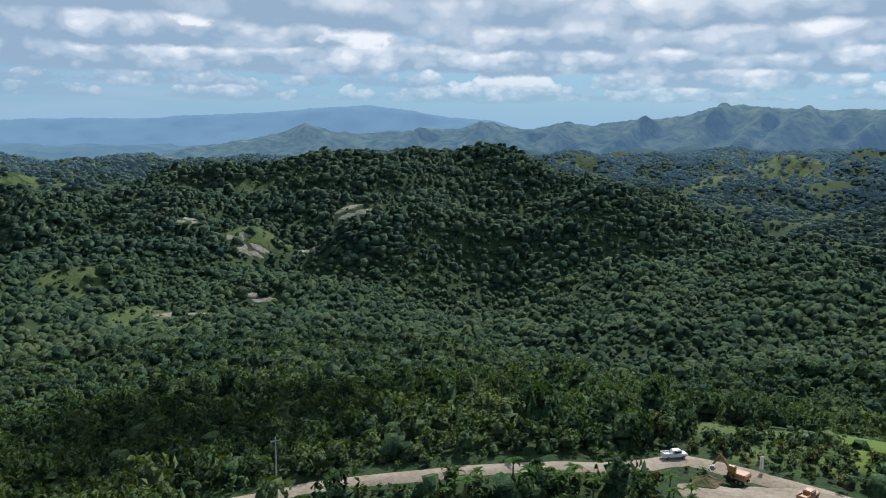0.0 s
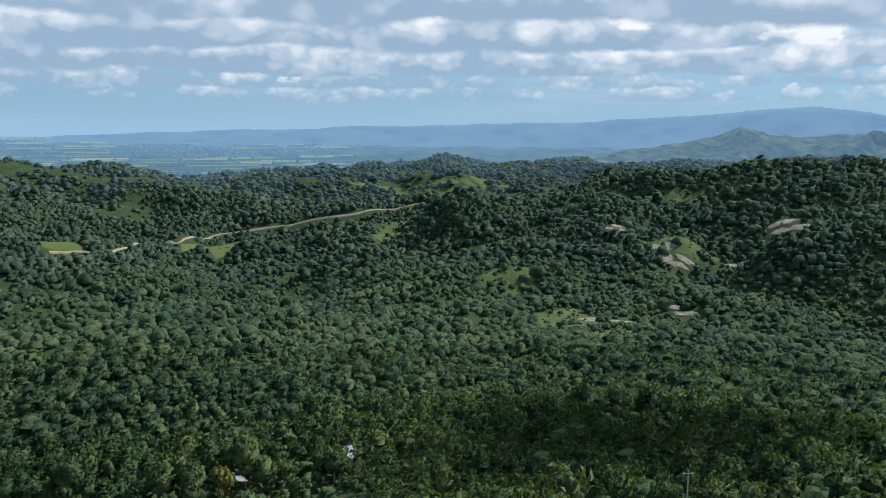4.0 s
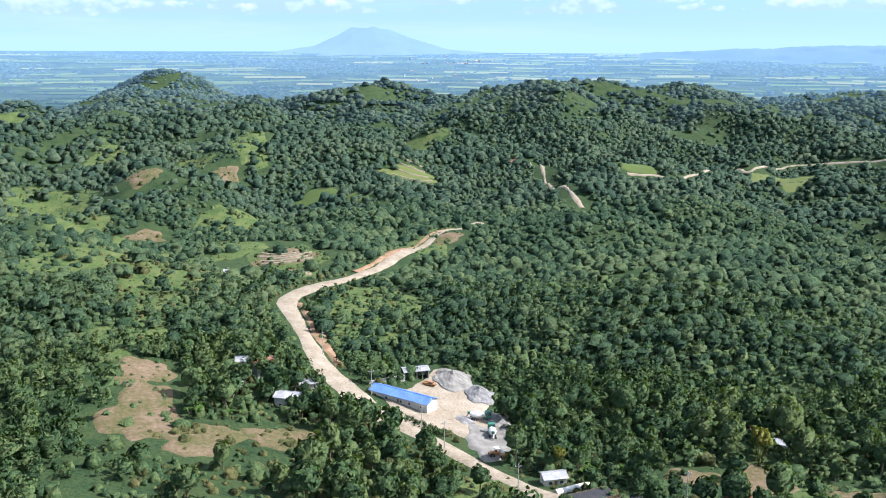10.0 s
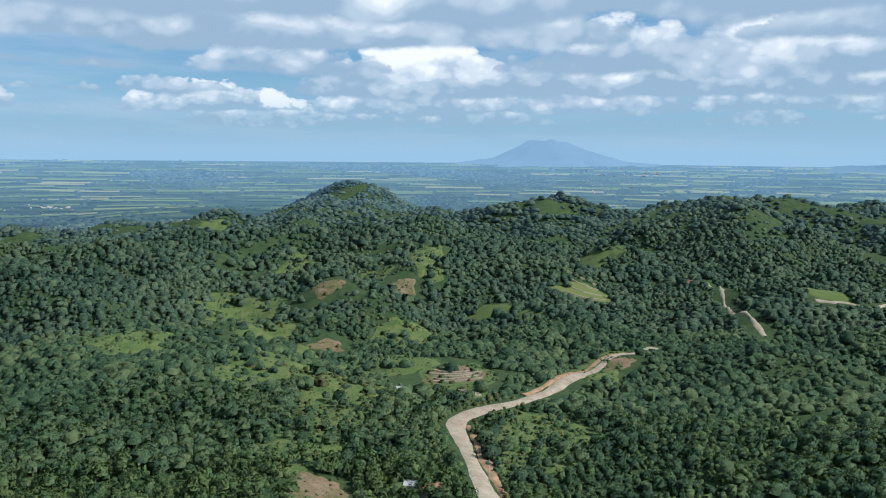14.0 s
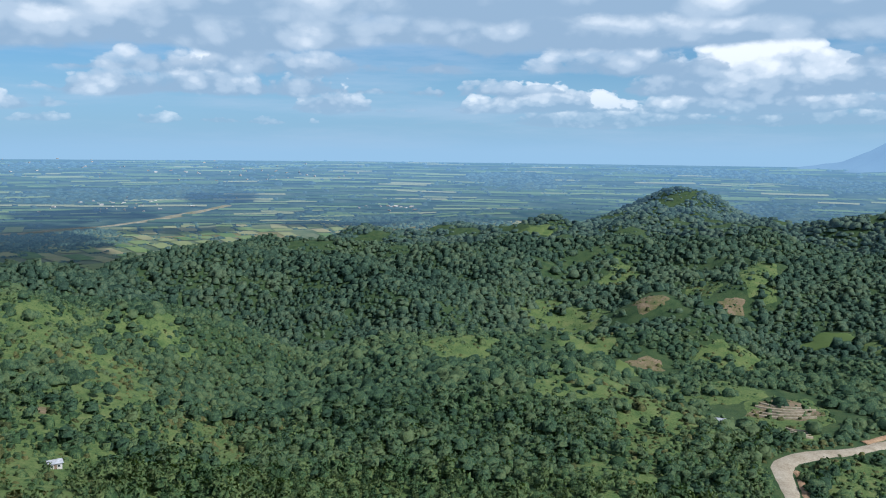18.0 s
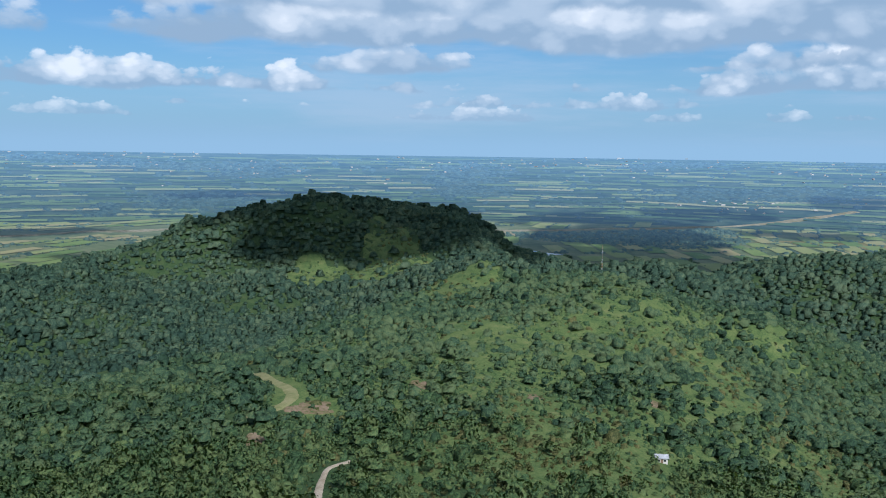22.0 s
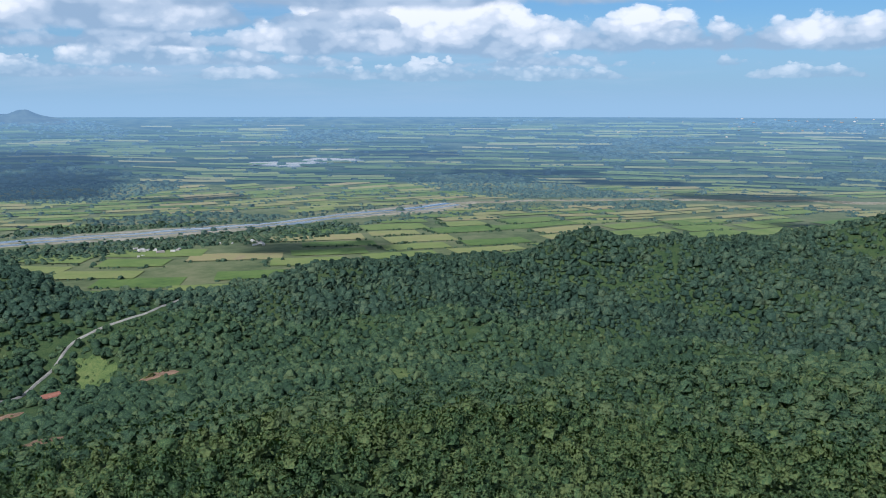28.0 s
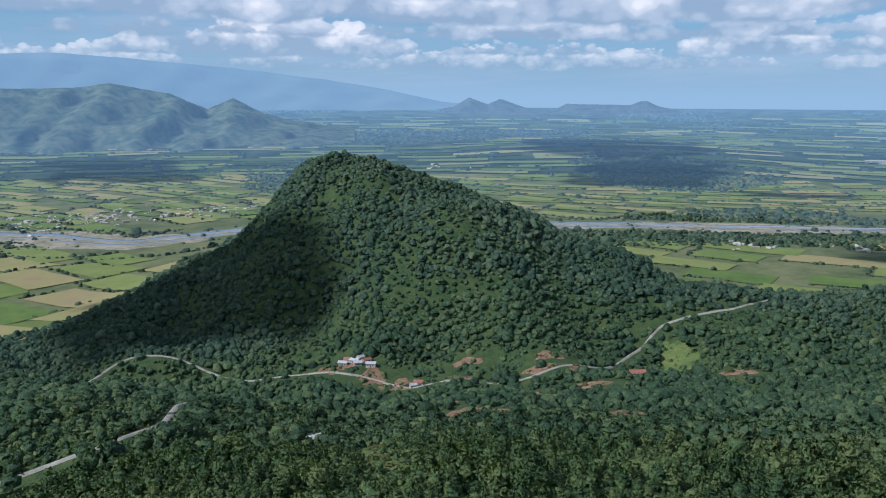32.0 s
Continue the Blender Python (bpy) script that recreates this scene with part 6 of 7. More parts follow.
# ---------------------------------------------------------------- small builders
def box(bm, x0, y0, z0, x1, y1, z1, bevel=0.0):
    r = bmesh.ops.create_cube(bm, size=1.0, matrix=Matrix.Translation(((x0 + x1) / 2, (y0 + y1) / 2, (z0 + z1) / 2)) @ Matrix.Diagonal((x1 - x0, y1 - y0, z1 - z0, 1)))
    if bevel:
        edges = list({e for v in r["verts"] for e in v.link_edges})
        bmesh.ops.bevel(bm, geom=edges, offset=bevel, segments=2, affect="EDGES")
    return bm


def box_bm(*a, bevel=0.0):
    return box(bmesh.new(), *a, bevel=bevel)


def rod(bm, a, b, r, seg=8, r2=None):
    a, b = Vector(a), Vector(b)
    d = b - a
    m = Matrix.Translation((a + b) / 2) @ d.to_track_quat("Z", "Y").to_matrix().to_4x4()
    bmesh.ops.create_cone(bm, cap_ends=True, segments=seg, radius1=r, radius2=r if r2 is None else r2, depth=d.length, matrix=m)
    return bm


def rod_bm(*a, **k):
    return rod(bmesh.new(), *a, **k)


def thing(name, turn, r, spin, label, category, group="", lift=0.0):
    """An Empty on the ground at heading and distance, turned by spin degrees from facing the eye."""
    x, y = xy(turn, r)
    ob = new(name)
    ob.empty_display_size = 0.5
    ob.matrix_world = pose(float(x), float(y), float(ground_z(x, y)) + lift, 0, 0, turn + spin)
    return tagged(ob, label, category, group)


WHITE_WALL = surface("white_painted_wall", [(0.36, 0.35, 0.33), (0.50, 0.49, 0.46), (0.60, 0.59, 0.56)], 0.6, 0.8, 0.01, 0.3)
GREY_WALL = surface("grey_block_wall", [(0.24, 0.23, 0.22), (0.36, 0.35, 0.33), (0.45, 0.44, 0.42)], 0.7, 0.9, 0.02, 0.2)
BLUE_ROOF = surface("blue_sheet_roof", [(0.045, 0.13, 0.42), (0.07, 0.19, 0.55), (0.12, 0.26, 0.60)], 0.4, 0.42, 0.0, 0.5)
TIN_ROOF = surface("weathered_tin_roof", [(0.26, 0.27, 0.28), (0.38, 0.39, 0.41), (0.50, 0.51, 0.53)], 0.5, 0.45, 0.0, 0.5, metal=0.25)
RUST_ROOF = surface("rusty_red_roof", [(0.15, 0.060, 0.040), (0.22, 0.090, 0.060), (0.27, 0.14, 0.10)], 0.5, 0.65, 0.0, 0.4)
WOOD = surface("brown_weathered_wood", [(0.10, 0.065, 0.040), (0.17, 0.115, 0.075), (0.22, 0.16, 0.11)], 1.2, 0.85, 0.01)
BARK = surface("grey_brown_bark", [(0.09, 0.07, 0.05), (0.15, 0.12, 0.09), (0.22, 0.19, 0.15)], 1.5, 0.95, 0.03)
POST = surface("grey_concrete_post", [(0.34, 0.33, 0.31), (0.46, 0.45, 0.43)], 0.8, 0.85)
STEEL = surface("grey_steel", [(0.28, 0.29, 0.30), (0.38, 0.39, 0.40)], 1.0, 0.5, 0.0, 0.5, metal=0.6)
RUBBER = surface("black_rubber", [(0.018, 0.018, 0.018), (0.035, 0.034, 0.032)], 2.0, 0.8)
GREEN_PAINT = surface("green_vehicle_paint", [(0.02, 0.13, 0.09), (0.04, 0.19, 0.13)], 1.0, 0.45, 0.0, 0.5)
WHITE_PAINT = surface("white_vehicle_paint", [(0.62, 0.62, 0.60), (0.78, 0.78, 0.76)], 1.0, 0.4, 0.0, 0.5)
ORANGE_PAINT = surface("dusty_orange_paint", [(0.26, 0.125, 0.045), (0.40, 0.20, 0.075)], 1.0, 0.5, 0.0, 0.5)
GLASS = surface("dark_window_glass", [(0.02, 0.025, 0.03), (0.04, 0.05, 0.06)], 1.0, 0.08, 0.0, 0.6)
NET = surface("black_shade_net", [(0.025, 0.027, 0.030), (0.055, 0.058, 0.062)], 0.5, 0.8, 0.05)
RED_BARS = surface("dark_red_frames", [(0.12, 0.03, 0.025), (0.20, 0.06, 0.045)], 1.0, 0.8)
STONE = surface("pale_terrace_stone", [(0.17, 0.145, 0.10), (0.26, 0.22, 0.155), (0.33, 0.285, 0.21)], 0.5, 0.95, 0.08)


def gable_roof(bm, w, d, h, rise, over, thick=0.12, ridges=0):
    """Two slopes along x with overhang; corrugations as raised ribs."""
    for s in (-1, 1):
        y0, y1 = s * (d / 2 + over), 0.0
        z0, z1 = h - over * rise / (d / 2), h + rise
        x = w / 2 + over
        v = [bm.verts.new(p) for p in ((-x, y0, z0), (x, y0, z0), (x, y1, z1), (-x, y1, z1), (-x, y0, z0 + thick), (x, y0, z0 + thick), (x, y1, z1 + thick), (-x, y1, z1 + thick))]
        for f in ((0, 1, 2, 3), (4, 7, 6, 5), (0, 4, 5, 1), (1, 5, 6, 2), (2, 6, 7, 3), (3, 7, 4, 0)):
            bm.faces.new([v[i] for i in f])
        for k in range(ridges):
            xr = -x + 2 * x * (k + 0.5) / ridges
            rod(bm, (xr, y0, z0 + thick), (xr, y1, z1 + thick), 0.05, 4)
    bmesh.ops.recalc_face_normals(bm, faces=bm.faces[:])
    return bm


def house(turn, r, spin, w, d, h, rise, wall_mat, roof_mat, label, name="house", category="house", group="", windows=2, over=0.45, ribs=12, open_front=False):
    """A small building: four walls, two roof slopes, a door and windows on its long sides."""
    ob = thing(name, turn, r, spin, label, category, group, -0.15)
    t, b = 0.16, -1.6
    if not open_front:
        part("wall", box_bm(-w / 2, -d / 2, b, w / 2, -d / 2 + t, h), wall_mat, ob)
    else:
        for k in range(5):
            x = -w / 2 + 0.15 + (w - 0.3) * k / 4
            part("post", box_bm(x - 0.1, -d / 2, b, x + 0.1, -d / 2 + 0.2, h), POST, ob)
    part("wall", box_bm(-w / 2, d / 2 - t, b, w / 2, d / 2, h), wall_mat, ob)
    for s in (-1, 1):
        bm = bmesh.new()
        x0, x1 = s * (w / 2 - t), s * w / 2
        prof = [(-d / 2 + t, b), (d / 2 - t, b), (d / 2 - t, h), (0, h + rise - 0.05), (-d / 2 + t, h)]
        va, vb = [bm.verts.new((x0, y, z)) for y, z in prof], [bm.verts.new((x1, y, z)) for y, z in prof]
        bm.faces.new(va), bm.faces.new(vb[::-1])
        for i in range(5):
            bm.faces.new((va[i], va[(i + 1) % 5], vb[(i + 1) % 5], vb[i]))
        bmesh.ops.recalc_face_normals(bm, faces=bm.faces[:])
        part("wall", bm, wall_mat, ob)
    roof = part("roof", gable_roof(bmesh.new(), w, d, h, rise, over, 0.10, ribs), roof_mat, ob)
    part("ridge_cap", rod_bm((-w / 2 - over, 0, h + rise + 0.10), (w / 2 + over, 0, h + rise + 0.10), 0.14, 6), roof_mat, roof)
    for s in (-1, 1):
        if s == -1 and open_front:
            continue
        y0, y1 = sorted((s * (d / 2 - 0.02), s * (d / 2 + 0.05)))
        part("door", box_bm(-0.45, y0, 0.1, 0.45, y1, 2.1), WOOD, ob)
        for k in range(windows):
            x = -w / 2 + w * (k + 0.5) / windows
            if abs(x) < 1.0:
                x += 1.3
            wf = part("window", box_bm(x - 0.55, y0, 1.0, x + 0.55, y1, 2.0), WHITE_WALL, ob)
            y2, y3 = sorted((s * (d / 2 + 0.051), s * (d / 2 + 0.07)))
            part("pane", box_bm(x - 0.45, y2, 1.1, x + 0.45, y3, 1.9), GLASS, wf)
    return ob


def wheel(parent, x, y, r=0.5, w=0.3):
    bm = rod_bm((x, y - w / 2, r), (x, y + w / 2, r), r, 18)
    bmesh.ops.bevel(bm, geom=[e for e in bm.edges if e.calc_face_angle(0) > 1.0], offset=0.06, segments=2, affect="EDGES")
    tyre = part("wheel", bm, RUBBER, parent)
    part("rim", rod_bm((x, y - w / 2 - 0.015, r), (x, y + w / 2 + 0.015, r), r * 0.5, 12), STEEL, tyre)
    return tyre


def mixer_truck(turn, r, spin, label):
    ob = thing("concrete_mixer_truck", turn, r, spin, label, "truck", "mixer trucks", 0.5)
    part("chassis", box_bm(-4.0, -0.55, 0.75, 3.9, 0.55, 1.05, bevel=0.05), STEEL, ob)
    cab = part("cab", box_bm(2.1, -1.2, 0.8, 4.1, 1.2, 3.1, bevel=0.18), GREEN_PAINT, ob)
    part("windscreen", box_bm(4.08, -1.0, 1.9, 4.12, 1.0, 2.8), GLASS, cab)
    for s in (-1, 1):
        part("side_window", box_bm(2.9, min(s * 1.19, s * 1.22), 1.9, 3.8, max(s * 1.19, s * 1.22), 2.7), GLASS, cab)
        part("headlight", rod_bm((4.08, s * 0.85, 1.15), (4.15, s * 0.85, 1.15), 0.14, 10), WHITE_PAINT, cab)
    bm = bmesh.new()
    stations = ((-3.5, 2.5, 0.55), (-2.6, 2.3, 1.0), (-1.2, 2.1, 1.32), (0.2, 1.95, 1.25), (1.4, 1.85, 0.75))
    rings = [[bm.verts.new((x, rr * math.cos(a), z + rr * math.sin(a))) for a in (2 * math.pi * k / 18 for k in range(18))] for x, z, rr in stations]
    for a, b in zip(rings, rings[1:]):
        for k in range(18):
            bm.faces.new((a[k], a[(k + 1) % 18], b[(k + 1) % 18], b[k]))
    bm.faces.new(rings[0]), bm.faces.new(rings[-1][::-1])
    bmesh.ops.recalc_face_normals(bm, faces=bm.faces[:])
    drum = part("drum", bm, WHITE_PAINT, ob, "white ribbed mixing drum")
    part("hopper", box_bm(-4.2, -0.5, 2.6, -3.4, 0.5, 3.4, bevel=0.08), GREEN_PAINT, drum)
    part("chute", rod_bm((-4.0, 0, 2.4), (-4.9, 0, 1.3), 0.22, 8), STEEL, ob)
    part("water_tank", rod_bm((1.75, -0.9, 1.7), (1.75, 0.9, 1.7), 0.32, 12), WHITE_PAINT, ob)
    for x in (3.1, -1.6, -2.9):
        for s in (-1, 1):
            wheel(ob, x, s * 1.05, 0.52, 0.34)
    return ob


def pickup(turn, r, spin, label, paint):
    ob = thing("pickup_truck", turn, r, spin, label, "truck", "", 0.42)
    part("body", box_bm(-2.5, -0.9, 0.45, 2.5, 0.9, 1.05, bevel=0.10), paint, ob)
    cab = part("cab", box_bm(-0.6, -0.82, 1.0, 1.3, 0.82, 1.75, bevel=0.16), paint, ob)
    part("windscreen", box_bm(1.27, -0.68, 1.15, 1.33, 0.68, 1.6), GLASS, cab)
    for s in (-1, 1):
        part("side_window", box_bm(-0.4, min(s * 0.80, s * 0.84), 1.2, 1.1, max(s * 0.80, s * 0.84), 1.6), GLASS, cab)
        part("cargo_side", box_bm(-2.45, min(s * 0.78, s * 0.88), 1.0, -0.65, max(s * 0.78, s * 0.88), 1.35), paint, ob)
        part("headlight", box_bm(2.48, s * 0.65 - 0.15, 0.75, 2.52, s * 0.65 + 0.15, 0.92), WHITE_PAINT, ob)
    part("tailgate", box_bm(-2.5, -0.78, 1.0, -2.42, 0.78, 1.35), paint, ob)
    for x in (1.6, -1.6):
        for s in (-1, 1):
            wheel(ob, x, s * 0.82, 0.37, 0.24)
    return ob


def digger(turn, r, spin, label):
    ob = thing("excavator", turn, r, spin, label, "excavator", "", 0.45)
    for s in (-1, 1):
        tr = part("track", box_bm(-1.8, s * 1.05 - 0.28, 0.0, 1.8, s * 1.05 + 0.28, 0.8, bevel=0.25), RUBBER, ob)
        for k in range(4):
            part("roller", rod_bm((-1.2 + 0.8 * k, s * 1.05 - 0.3, 0.38), (-1.2 + 0.8 * k, s * 1.05 + 0.3, 0.38), 0.22, 10), STEEL, tr)
    part("body", box_bm(-2.0, -1.25, 0.9, 1.4, 1.25, 1.9, bevel=0.14), ORANGE_PAINT, ob)
    cab = part("cab", box_bm(0.1, 0.25, 1.85, 1.5, 1.2, 3.0, bevel=0.12), ORANGE_PAINT, ob)
    part("windscreen", box_bm(1.48, 0.35, 2.05, 1.53, 1.1, 2.85), GLASS, cab)
    part("boom", rod_bm((1.3, -0.2, 1.6), (3.6, -0.2, 4.0), 0.26, 8), ORANGE_PAINT, ob)
    part("stick", rod_bm((3.5, -0.2, 4.1), (5.0, -0.2, 1.8), 0.20, 8), ORANGE_PAINT, ob)
    part("bucket", box_bm(4.6, -0.65, 0.7, 5.4, 0.25, 1.6, bevel=0.16), STEEL, ob)
    return ob


def roller(turn, r, spin, label):
    ob = thing("road_roller", turn, r, spin, label, "roller", "", 0.55)
    part("drum", rod_bm((2.0, -1.05, 0.75), (2.0, 1.05, 0.75), 0.75, 24), STEEL, ob)
    part("yoke", box_bm(0.7, -1.25, 0.65, 2.3, -1.08, 0.95), ORANGE_PAINT, ob)
    part("yoke", box_bm(0.7, 1.08, 0.65, 2.3, 1.25, 0.95), ORANGE_PAINT, ob)
    part("body", box_bm(-2.4, -0.85, 0.7, 0.9, 0.85, 1.6, bevel=0.12), ORANGE_PAINT, ob)
    for x in (-0.4, 0.8):
        for s in (-1, 1):
            part("canopy_post", rod_bm((x, s * 0.75, 1.55), (x, s * 0.75, 2.75), 0.05, 6), STEEL, ob)
    part("canopy", box_bm(-0.7, -0.95, 2.75, 1.1, 0.95, 2.87, bevel=0.04), WHITE_PAINT, ob)
    part("seat", box_bm(-0.3, -0.3, 1.58, 0.2, 0.3, 2.1, bevel=0.08), RUBBER, ob)
    for s in (-1, 1):
        wheel(ob, -1.5, s * 0.95, 0.75, 0.5)
    return ob


def heap(name, turn, r, radius, high, mat, label, seed):
    """A loose pile with a ragged cone shape."""
    rs = np.random.RandomState(seed)
    x, y = xy(turn, r)
    bm = bmesh.new()
    n, rings = 28, 9
    off = rs.uniform(0, 6.3, 5)
    rows = []
    for i in range(rings + 1):
        f = i / rings
        row = []
        for k in range(n):
            a = 2 * math.pi * k / n
            q = radius * f * (1 + 0.14 * math.sin(2 * a + off[0]) + 0.09 * math.sin(5 * a + off[1]) + 0.04 * math.sin(11 * a + off[2]))
            px, py = q * math.cos(a) * 1.15, q * math.sin(a)
            z = high * (1 - f) ** 1.05 * (1 + 0.10 * math.sin(3 * a + off[3] + 4 * f)) + rs.uniform(-0.04, 0.04) * high * (0 < f < 1)
            row.append(bm.verts.new((px, py, z + float(ground_z(x + px, y + py) - ground_z(x, y)) + (0.5 if f < 1 else -0.3))))
            if i == 0:
                break
        rows.append(row)
    for k in range(n):
        bm.faces.new((rows[0][0], rows[1][k], rows[1][(k + 1) % n]))
    for a, b in zip(rows[1:], rows[2:]):
        for k in range(n):
            bm.faces.new((a[k], b[k], b[(k + 1) % n], a[(k + 1) % n]))
    me = bpy.data.meshes.new(name)
    bm.to_mesh(me)
    bm.free()
    me.materials.append(mat)
    ob = new(name, me)
    ob.location = (float(x), float(y), float(ground_z(x, y)))
    return tagged(ob, label, "pile")


# ---------------------------------------------------------------- the construction site
DARK_GRAVEL = surface("dark_grey_gravel", [(0.12, 0.12, 0.12), (0.20, 0.20, 0.20), (0.30, 0.30, 0.29)], 0.4, 0.95, 0.1, 0.1, 7.0)
house(67.8, 290.0, -36, 25.0, 6.4, 3.0, 1.3, WHITE_WALL, BLUE_ROOF, "long white site shed under a bright blue sheet roof", "site_shed", "shed", windows=5, ribs=27)
house(66.9, 314.5, 12, 9.5, 5.0, 3.4, 0.5, WHITE_WALL, TIN_ROOF, "white site office with a pale tin roof", "site_office", "shed", open_front=True)
heap("gravel_mound", 64.3, 314, 9.2, 3.5, GRAVEL, "large pale grey gravel pile in the yard", 1)
heap("gravel_mound", 62.4, 303, 6.6, 3.4, DARK_GRAVEL, "dark grey gravel pile in the yard", 2)
heap("rubble_pile", 61.2, 283, 5.5, 1.6, GRAVEL, "low heap of grey rubble", 3)
heap("rubble_pile", 60.6, 268, 5.0, 1.2, GRAVEL, "low heap of pale rubble", 4)
heap("spoil_heap", 63.4, 279, 3.6, 1.1, DARK_GRAVEL, "low dark heap of spoil", 5)
mixer_truck(62.4, 281, 10, "green mixer truck with a white drum")
mixer_truck(61.5, 267, 95, "green mixer truck parked by the rubble")
roller(61.2, 247, 20, "orange road roller beside the road")
pickup(65.9, 306, -20, "dusty loader truck near the office", ORANGE_PAINT)
wall = thing("site_wall", 68.9, 306, 22, "low white boundary wall by the yard gate", "wall")
for k in range(6):
    part("panel", box_bm(-7.2 + 2.4 * k, -0.08, -0.8, -4.84 + 2.4 * k, 0.08, 1.9, bevel=0.02), WHITE_WALL, wall)
    part("post", box_bm(-7.32 + 2.4 * k, -0.14, -0.8, -7.19 + 2.4 * k, 0.14, 2.05), POST, wall)

rs = np.random.RandomState(8)
hx, hy = [], []
for k, p in enumerate(trail(((69.7, 281), (67.4, 272), (65.0, 262)), 1.5)):
    for j in range(4):
        hx.append(p[0] + rs.uniform(-2.4, 2.4) if k else p[0])
        hy.append(p[1] + rs.uniform(-2.4, 2.4) if k else p[1])
hx, hy = np.array(hx), np.array(hy)
plant("verge_shrubs", "low green shrubs on the verge between road and shed", NEAR_CROWNS, hx, hy, rs.uniform(0.5, 1.1, len(hx)), np.full(len(hx), 1.2), rs.uniform(0.3, 0.9, len(hx)), LEAF, np.full(len(hx), 0.2), 5, "shrubs")

# farmhouses and huts among the trees: heading, distance, spin, length, depth, wall height
house(77.4, 304, 30, 8.0, 6.0, 4.6, 1.5, GREY_WALL, RUST_ROOF, "small farmhouse with a bright red roof", group="farm huts")
house(75.7, 279, -25, 8.5, 5.5, 4.2, 1.2, GREY_WALL, TIN_ROOF, "farm hut with a pale blue-grey tin roof", group="farm huts")
house(74.4, 292, 10, 6.0, 4.5, 4.0, 1.0, GREY_WALL, TIN_ROOF, "small tin-roofed hut under trees", group="farm huts")
house(79.5, 288, 40, 5.5, 4.0, 3.6, 0.9, WHITE_WALL, TIN_ROOF, "tiny white hut with a tin roof", group="farm huts")
house(78.4, 308, -10, 7.5, 4.5, 4.2, 1.0, GREY_WALL, TIN_ROOF, "grey hut beside the red-roofed house", group="farm huts")
house(57.1, 228, 20, 6.5, 4.5, 2.8, 0.9, WHITE_WALL, TIN_ROOF, "white roadside hut with a tin roof", group="farm huts")
house(42.0, 266, -15, 5.0, 3.2, 2.8, 0.6, WHITE_WALL, TIN_ROOF, "small hut with a shining white roof", group="farm huts")
house(35.1, 271, 70, 9.0, 5.0, 4.0, 1.0, GREY_WALL, TIN_ROOF, "long hut with an old grey tin roof", group="farm huts")
house(79.5, 455, 0, 5.0, 4.0, 2.8, 0.9, WHITE_WALL, TIN_ROOF, "white hut among fields", group="farm huts")
house(123.5, 327, 10, 4.6, 3.4, 2.6, 0.8, WHITE_WALL, TIN_ROOF, "white hut on the grassy slope", group="farm huts")
house(233.8, 345, 25, 6.0, 4.0, 3.4, 0.9, GREY_WALL, TIN_ROOF, "lone hut with a shining tin roof in the woods", group="farm huts")
house(60.1, 965, 0, 12, 8, 5, 2.2, WHITE_WALL, RUST_ROOF, "house with a red roof on the ridge", group="farm huts")
house(210.2, 577, 20, 11, 6.5, 3.2, 1.6, WHITE_WALL, RUST_ROOF, "house with a reddish roof by the valley road", group="village houses")
rs = np.random.RandomState(12)
for k, (turn, r) in enumerate(((229.9, 660), (229.5, 656), (229.1, 660), (228.7, 653), (229.3, 650), (225.6, 598), (225.2, 603), (230.3, 654), (228.4, 645))):
    house(turn, r, float(rs.uniform(-40, 40)), float(rs.uniform(5, 7.5)), float(rs.uniform(4, 5)), float(rs.uniform(2.5, 3.2)), 1.1, GREY_WALL, TIN_ROOF if k % 3 else RUST_ROOF,
          "grey village house with a tin roof" if k % 3 else "village house with a rusty red roof", group="village houses", ribs=0)

# seed beds under black nets, with a white tunnel beside them
for k, (turn, r, w) in enumerate(((54.6, 214, 7.5), (52.6, 208, 8.0), (50.4, 205, 7.0))):
    bed = thing("seed_bed", turn, r, 34, "seed bed covered with a black shade net", "bed", "seed beds", 0.3)
    part("net", box_bm(-w, -2.6, 0.55, w, 2.6, 0.68, bevel=0.04), NET, bed)
    part("side_board", box_bm(-w - 0.1, -2.75, -0.7, w + 0.1, -2.62, 0.72), WOOD, bed)
    part("side_board", box_bm(-w - 0.1, 2.62, -0.7, w + 0.1, 2.75, 0.72), WOOD, bed)
tunnel = thing("plant_tunnel", 55.6, 222, 34, "low white plastic plant tunnel", "greenhouse", lift=0.1)
part("cover", rod_bm((-6, 0, 0.4), (6, 0, 0.4), 1.0, 14), WHITE_PAINT, tunnel)
for x in (-6.02, -3, 0, 3, 6.02):
    part("hoop", rod_bm((x - 0.05, 0, 0.4), (x + 0.05, 0, 0.4), 1.04, 14), STEEL, tunnel)
frames = thing("ground_lettering", 44.6, 222, 15, "dark planted bars of lettering laid out on bare soil", "sign", lift=0.3)
for k in range(6):
    part("bar", box_bm(-3.4 + 1.2 * k, -1.6 + 0.3 * (k % 2), 0.0, -2.5 + 1.2 * k, 1.4, 0.5), RED_BARS, frames)

# roadside of the near road
pickup(-12.2, 174.5, 25, "white pickup truck on the earth road", WHITE_PAINT)
digger(-15.9, 165, 150, "orange excavator beside the road")
pickup(-19.9, 160, 60, "dusty orange truck in the roadside yard", ORANGE_PAINT)
heap("soil_heap", -14.0, 163, 3.0, 1.3, SOIL, "brown heap of loose soil", 6)
flag = thing("white_sign_board", -17.4, 171, 0, "tall white sign board on a post", "sign")
part("post", rod_bm((0, 0, -0.3), (0, 0, 3.6), 0.06, 8), STEEL, flag)
part("board", box_bm(-0.35, -0.03, 1.0, 0.35, 0.03, 3.5), WHITE_PAINT, flag)


